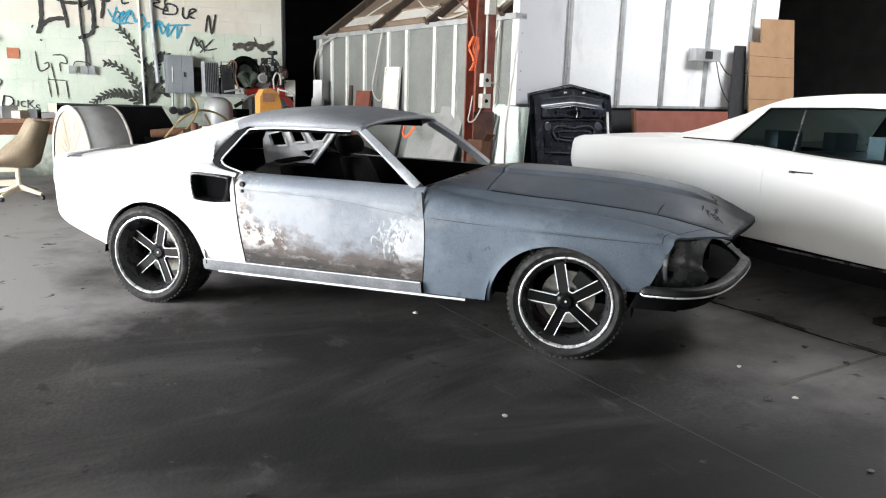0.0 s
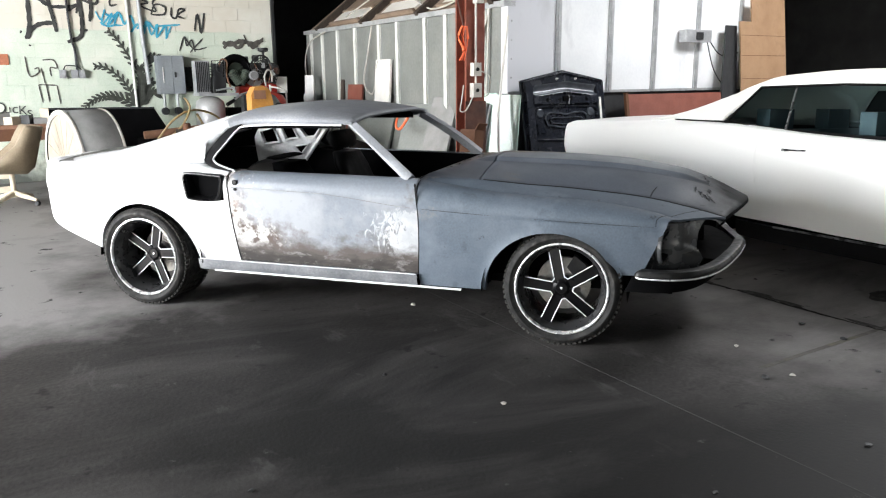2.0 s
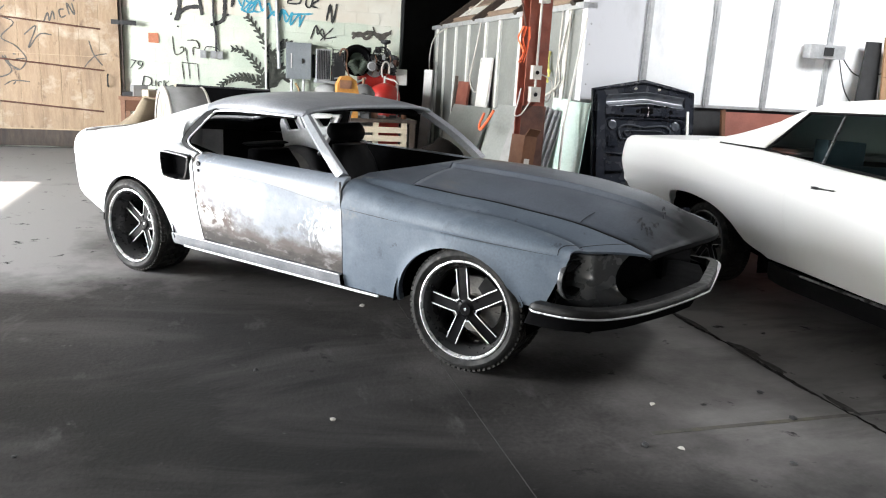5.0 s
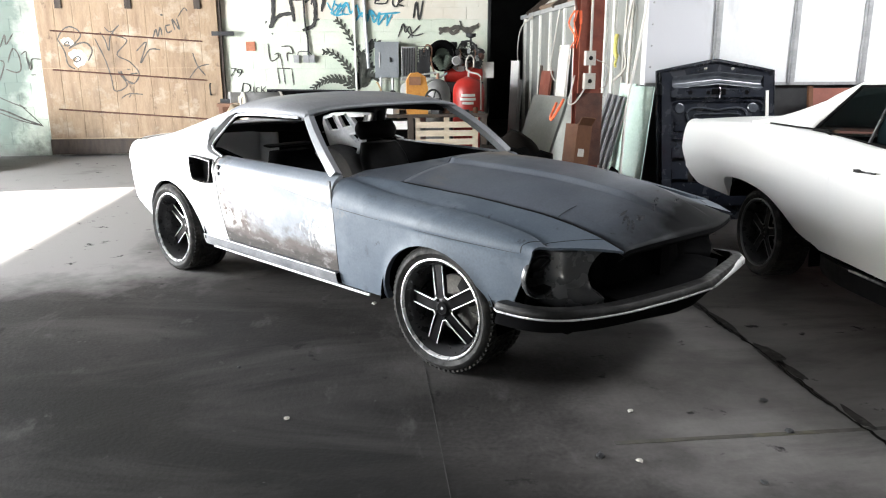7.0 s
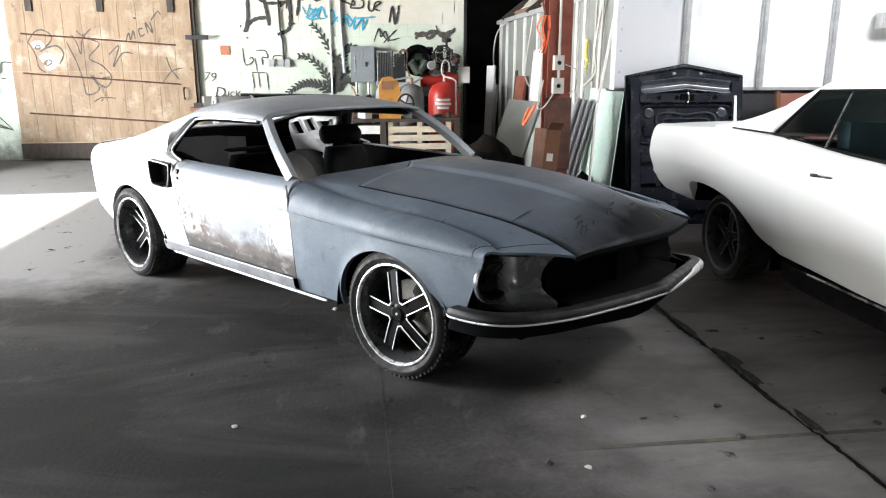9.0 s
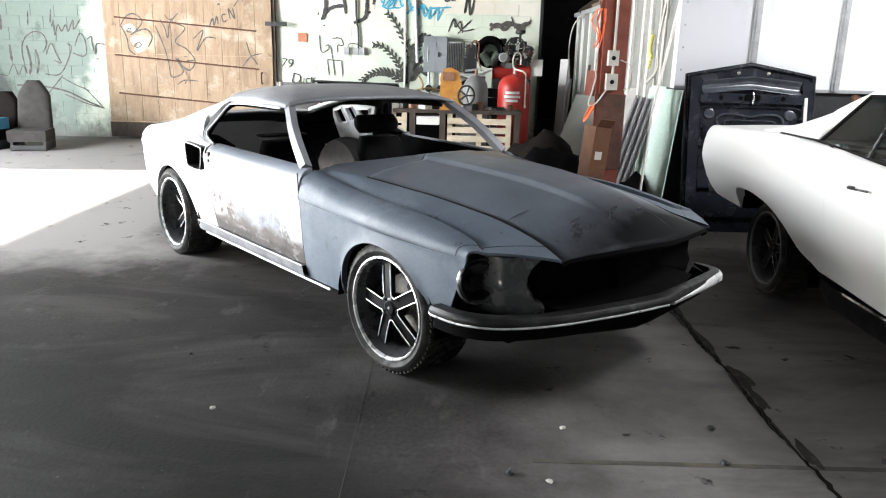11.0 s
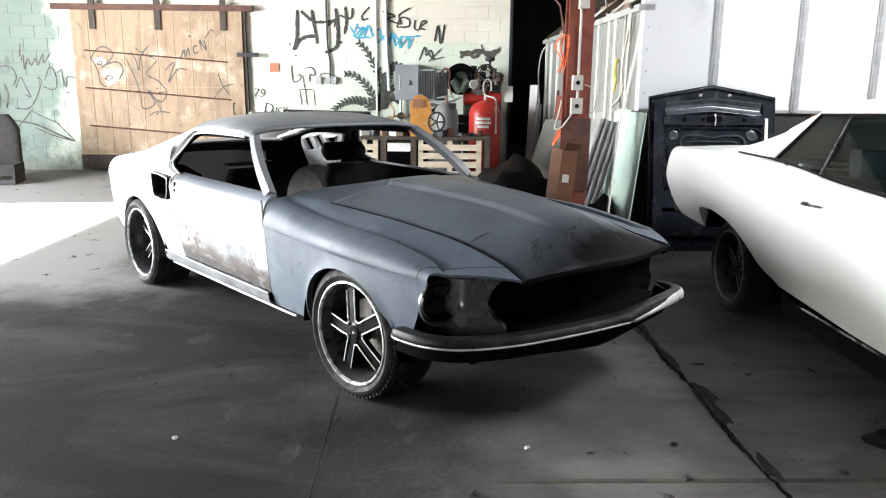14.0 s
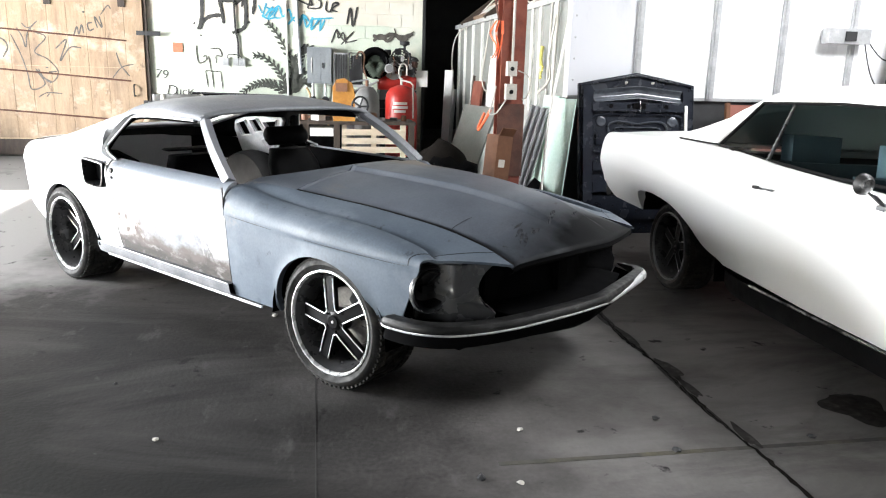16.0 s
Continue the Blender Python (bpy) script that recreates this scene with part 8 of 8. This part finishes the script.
prism(bm, [(-4.20, 0), (-2.75, 0), (-2.72, .78), (-2.88, 1.07), (-4.20, 1.09)], 4.40, 4.44, 'y')
part("face", bm, INNERDARK, bp, bevel=.008)
bm = nb()
tube(bm, [(-4.20, 4.42, 1.10), (-2.88, 4.42, 1.08)], .015, 8)
part("rolled_edge", bm, DARKMETAL, bp, smooth=True)
for keys in (((-3.0, 4.0, .60), (-2.75, 3.9, .92), (-2.45, 4.0, 1.05), (-2.15, 4.1, .98), (-1.98, 4.2, .84)), ((-2.55, 4.0, 1.22), (-2.5, 3.95, 1.08), (-2.62, 3.9, .86), (-2.8, 3.9, .70)), ((-2.4, 4.0, 1.0), (-2.3, 4.0, .8), (-2.2, 4.05, .6))):
    loose("hose", tube(nb(), curve_pts(keys, 40), .015, 8), YELLOWHOSE, "tan yellow hose looped over pipework", "hose", "hoses", smooth=True)
loose("pipe", tube(nb(), [(-3.1, 4.1, .72), (-2.1, 4.1, .80)], .06, 12), BROWNPIPE, "brown pipe lying across the scrap", "pipe", smooth=True)
# plain dark block standing for scrap of unknown shape
loose("crate", bbox(-3.15, -2.0, 3.95, 4.35, 0, .68), INNERDARK, "dark block for the scrap stacked under the pipework", "crate", bevel=.05)


# car seats by the far wall
def car_seat(m, material, label, h):
    st = thing("bucket_chair", label, "loose seat", "removed seats", m=m)
    bm = nb()
    rows = []
    for k in range(15):
        t = k / 14
        w = .25 * (1 - .12 * t) if t < .72 else .25 * .9 * (1 - .62 * ((t - .72) / .28) ** 1.3)
        row = []
        for j in range(18):
            a = 2 * math.pi * j / 18
            cx, cy = math.cos(a), math.sin(a)
            row.append(Vector((w * (abs(cx) ** .55) * (1 if cx > 0 else -1), .10 + .16 * t + .075 * (abs(cy) ** .6) * (1 if cy > 0 else -1), .22 + (h - .22) * t)))
        rows.append(row)
    vs = grid(bm, rows, True)
    bm.faces.new(vs[0])
    bm.faces.new(vs[-1][::-1])
    part("backrest", bm, material, st, smooth=True, angle=60)
    bm = nb()
    box(bm, -.26, .26, -.42, .12, .14, .30)
    part("seat_cushion", bm, material, st, bevel=.05)
    bm = nb()
    box(bm, -.24, -.20, -.36, .20, 0, .14)
    box(bm, .20, .24, -.36, .20, 0, .14)
    box(bm, -.24, .24, -.38, -.34, .02, .08)
    part("seat_rail", bm, DARKMETAL, st, bevel=.008)
    return st


car_seat(B @ pose(-8.40, 4.15, 0, 0, 0, 14), SEATGREY, "grey cloth bucket seat standing on the floor", 1.0)
car_seat(B @ pose(-8.98, 4.20, 0, 0, 0, -8), TARP, "black cloth bucket seat with a blue box on it", .82)
loose("tool_case", bbox(-.20, .20, -.14, .14, 0, .16), BLUEPLASTIC, "blue plastic case lying on a black car seat", "case", m=B @ pose(-8.93, 3.95, .30, 0, 0, -6), bevel=.02)

# floor joint, paint line, litter
random.seed(5)
crack = nb()
rows = []
for k in range(170):
    v = -1.6 - 5.4 * k / 169
    u = -.665 + .010 * math.sin(k * .21) + .008 * random.uniform(-1, 1)
    w = .004 + .010 * abs(math.sin(k * .13 + 1)) * random.uniform(.4, 1.3)
    rows.append([Vector((u - w, v, .003)), Vector((u, v, .002)), Vector((u + w * random.uniform(.4, 1.4), v, .003))])
grid(crack, rows)
loose("floor_crack", crack, CRACKDARK, "dark broken joint running across the concrete floor", "crack")
for k, (u, v, su, sv) in enumerate(((-.66, -2.75, .05, .34), (-.65, -3.25, .035, .30), (-.62, -3.72, .05, .16), (-.63, -3.95, .03, .14), (-.63, -4.45, .03, .13), (-.67, -4.05, .018, .5), (.06, -4.27, .17, .20))):
    bm = nb()
    n = 44
    vs = []
    for j in range(n):
        a = 2 * math.pi * j / n
        r = .85 + .13 * math.sin(a * 3 + k) + .07 * math.sin(a * 5 + 2 * k) + .03 * random.uniform(-1, 1)
        vs.append(bm.verts.new((u + su * r * math.cos(a), v + sv * r * math.sin(a), .0022)))
    bm.faces.new(vs)
    loose("oil_stain", bm, OILSTAIN, "dark oily stain soaked into the concrete floor", "stain", "oil stains")
bm = nb()
box(bm, -1.75, 9.0, -4.566, -4.538, .0005, .0016)
loose("floor_marking", bm, FADEDYELLOW, "faded yellow line painted on the concrete floor", "floor marking")
bm = nb()
box(bm, -2.459, -2.4555, -9, 5.8, .0005, .0016)
loose("floor_joint", bm, JOINTDUST, "thin straight joint sawn into the concrete floor", "floor joint")
for k, (u, v, s) in enumerate(((-.95, -4.26, .018), (-1.59, -4.29, .014), (-1.84, -4.65, .02), (-.99, -4.54, .02), (-2.70, -2.65, .022), (-1.3, -4.9, .016), (-2.1, -5.3, .014), (-3.1, -4.2, .014), (-.35, -4.5, .018), (-3.4, -3.6, .012), (-1.7, -4.7, .015), (-2.9, -5.2, .012), (-4.3, -4.3, .012))):
    bm = nb()
    bmesh.ops.create_icosphere(bm, subdivisions=1, radius=s)
    for v_ in bm.verts:
        v_.co.z *= .45
        v_.co *= 1 + .3 * math.sin(7 * v_.co.x / s + k)
    loose("pebble", bm, (DARKMETAL, PALEPLASTIC, DARKMETAL)[k % 3], "small bit of rubble lying on the floor", "rubble", "rubble on the floor", m=B @ pose(u, v, s * .4, 0, 0, 40 * k))

# ---- blocks of the far wall ----
def shared_block(w, h, d):
    bm = nb()
    box(bm, -w / 2, w / 2, -d, 0, -h / 2, h / 2)
    bmesh.ops.bevel(bm, geom=[e for e in bm.edges if all(v.co.y < -d * .5 for v in e.verts)], offset=.0022, segments=1, profile=.5, affect='EDGES')
    me = mesh_from(bm, "block")
    me.materials.append(WALLPAINT)
    return me


block_mesh = shared_block(.397, .197, .006)
for row in range(14):
    z = .10 + .2 * row
    u = -9.98 + (0 if row % 2 else .2)
    while u < -.8:
        if not (-8.15 < u < -4.92 and z < 2.7):
            b = new("block", block_mesh)
            b.parent = wall_far
            b.matrix_basis = pose(u, 5.85, z)
        u += .4
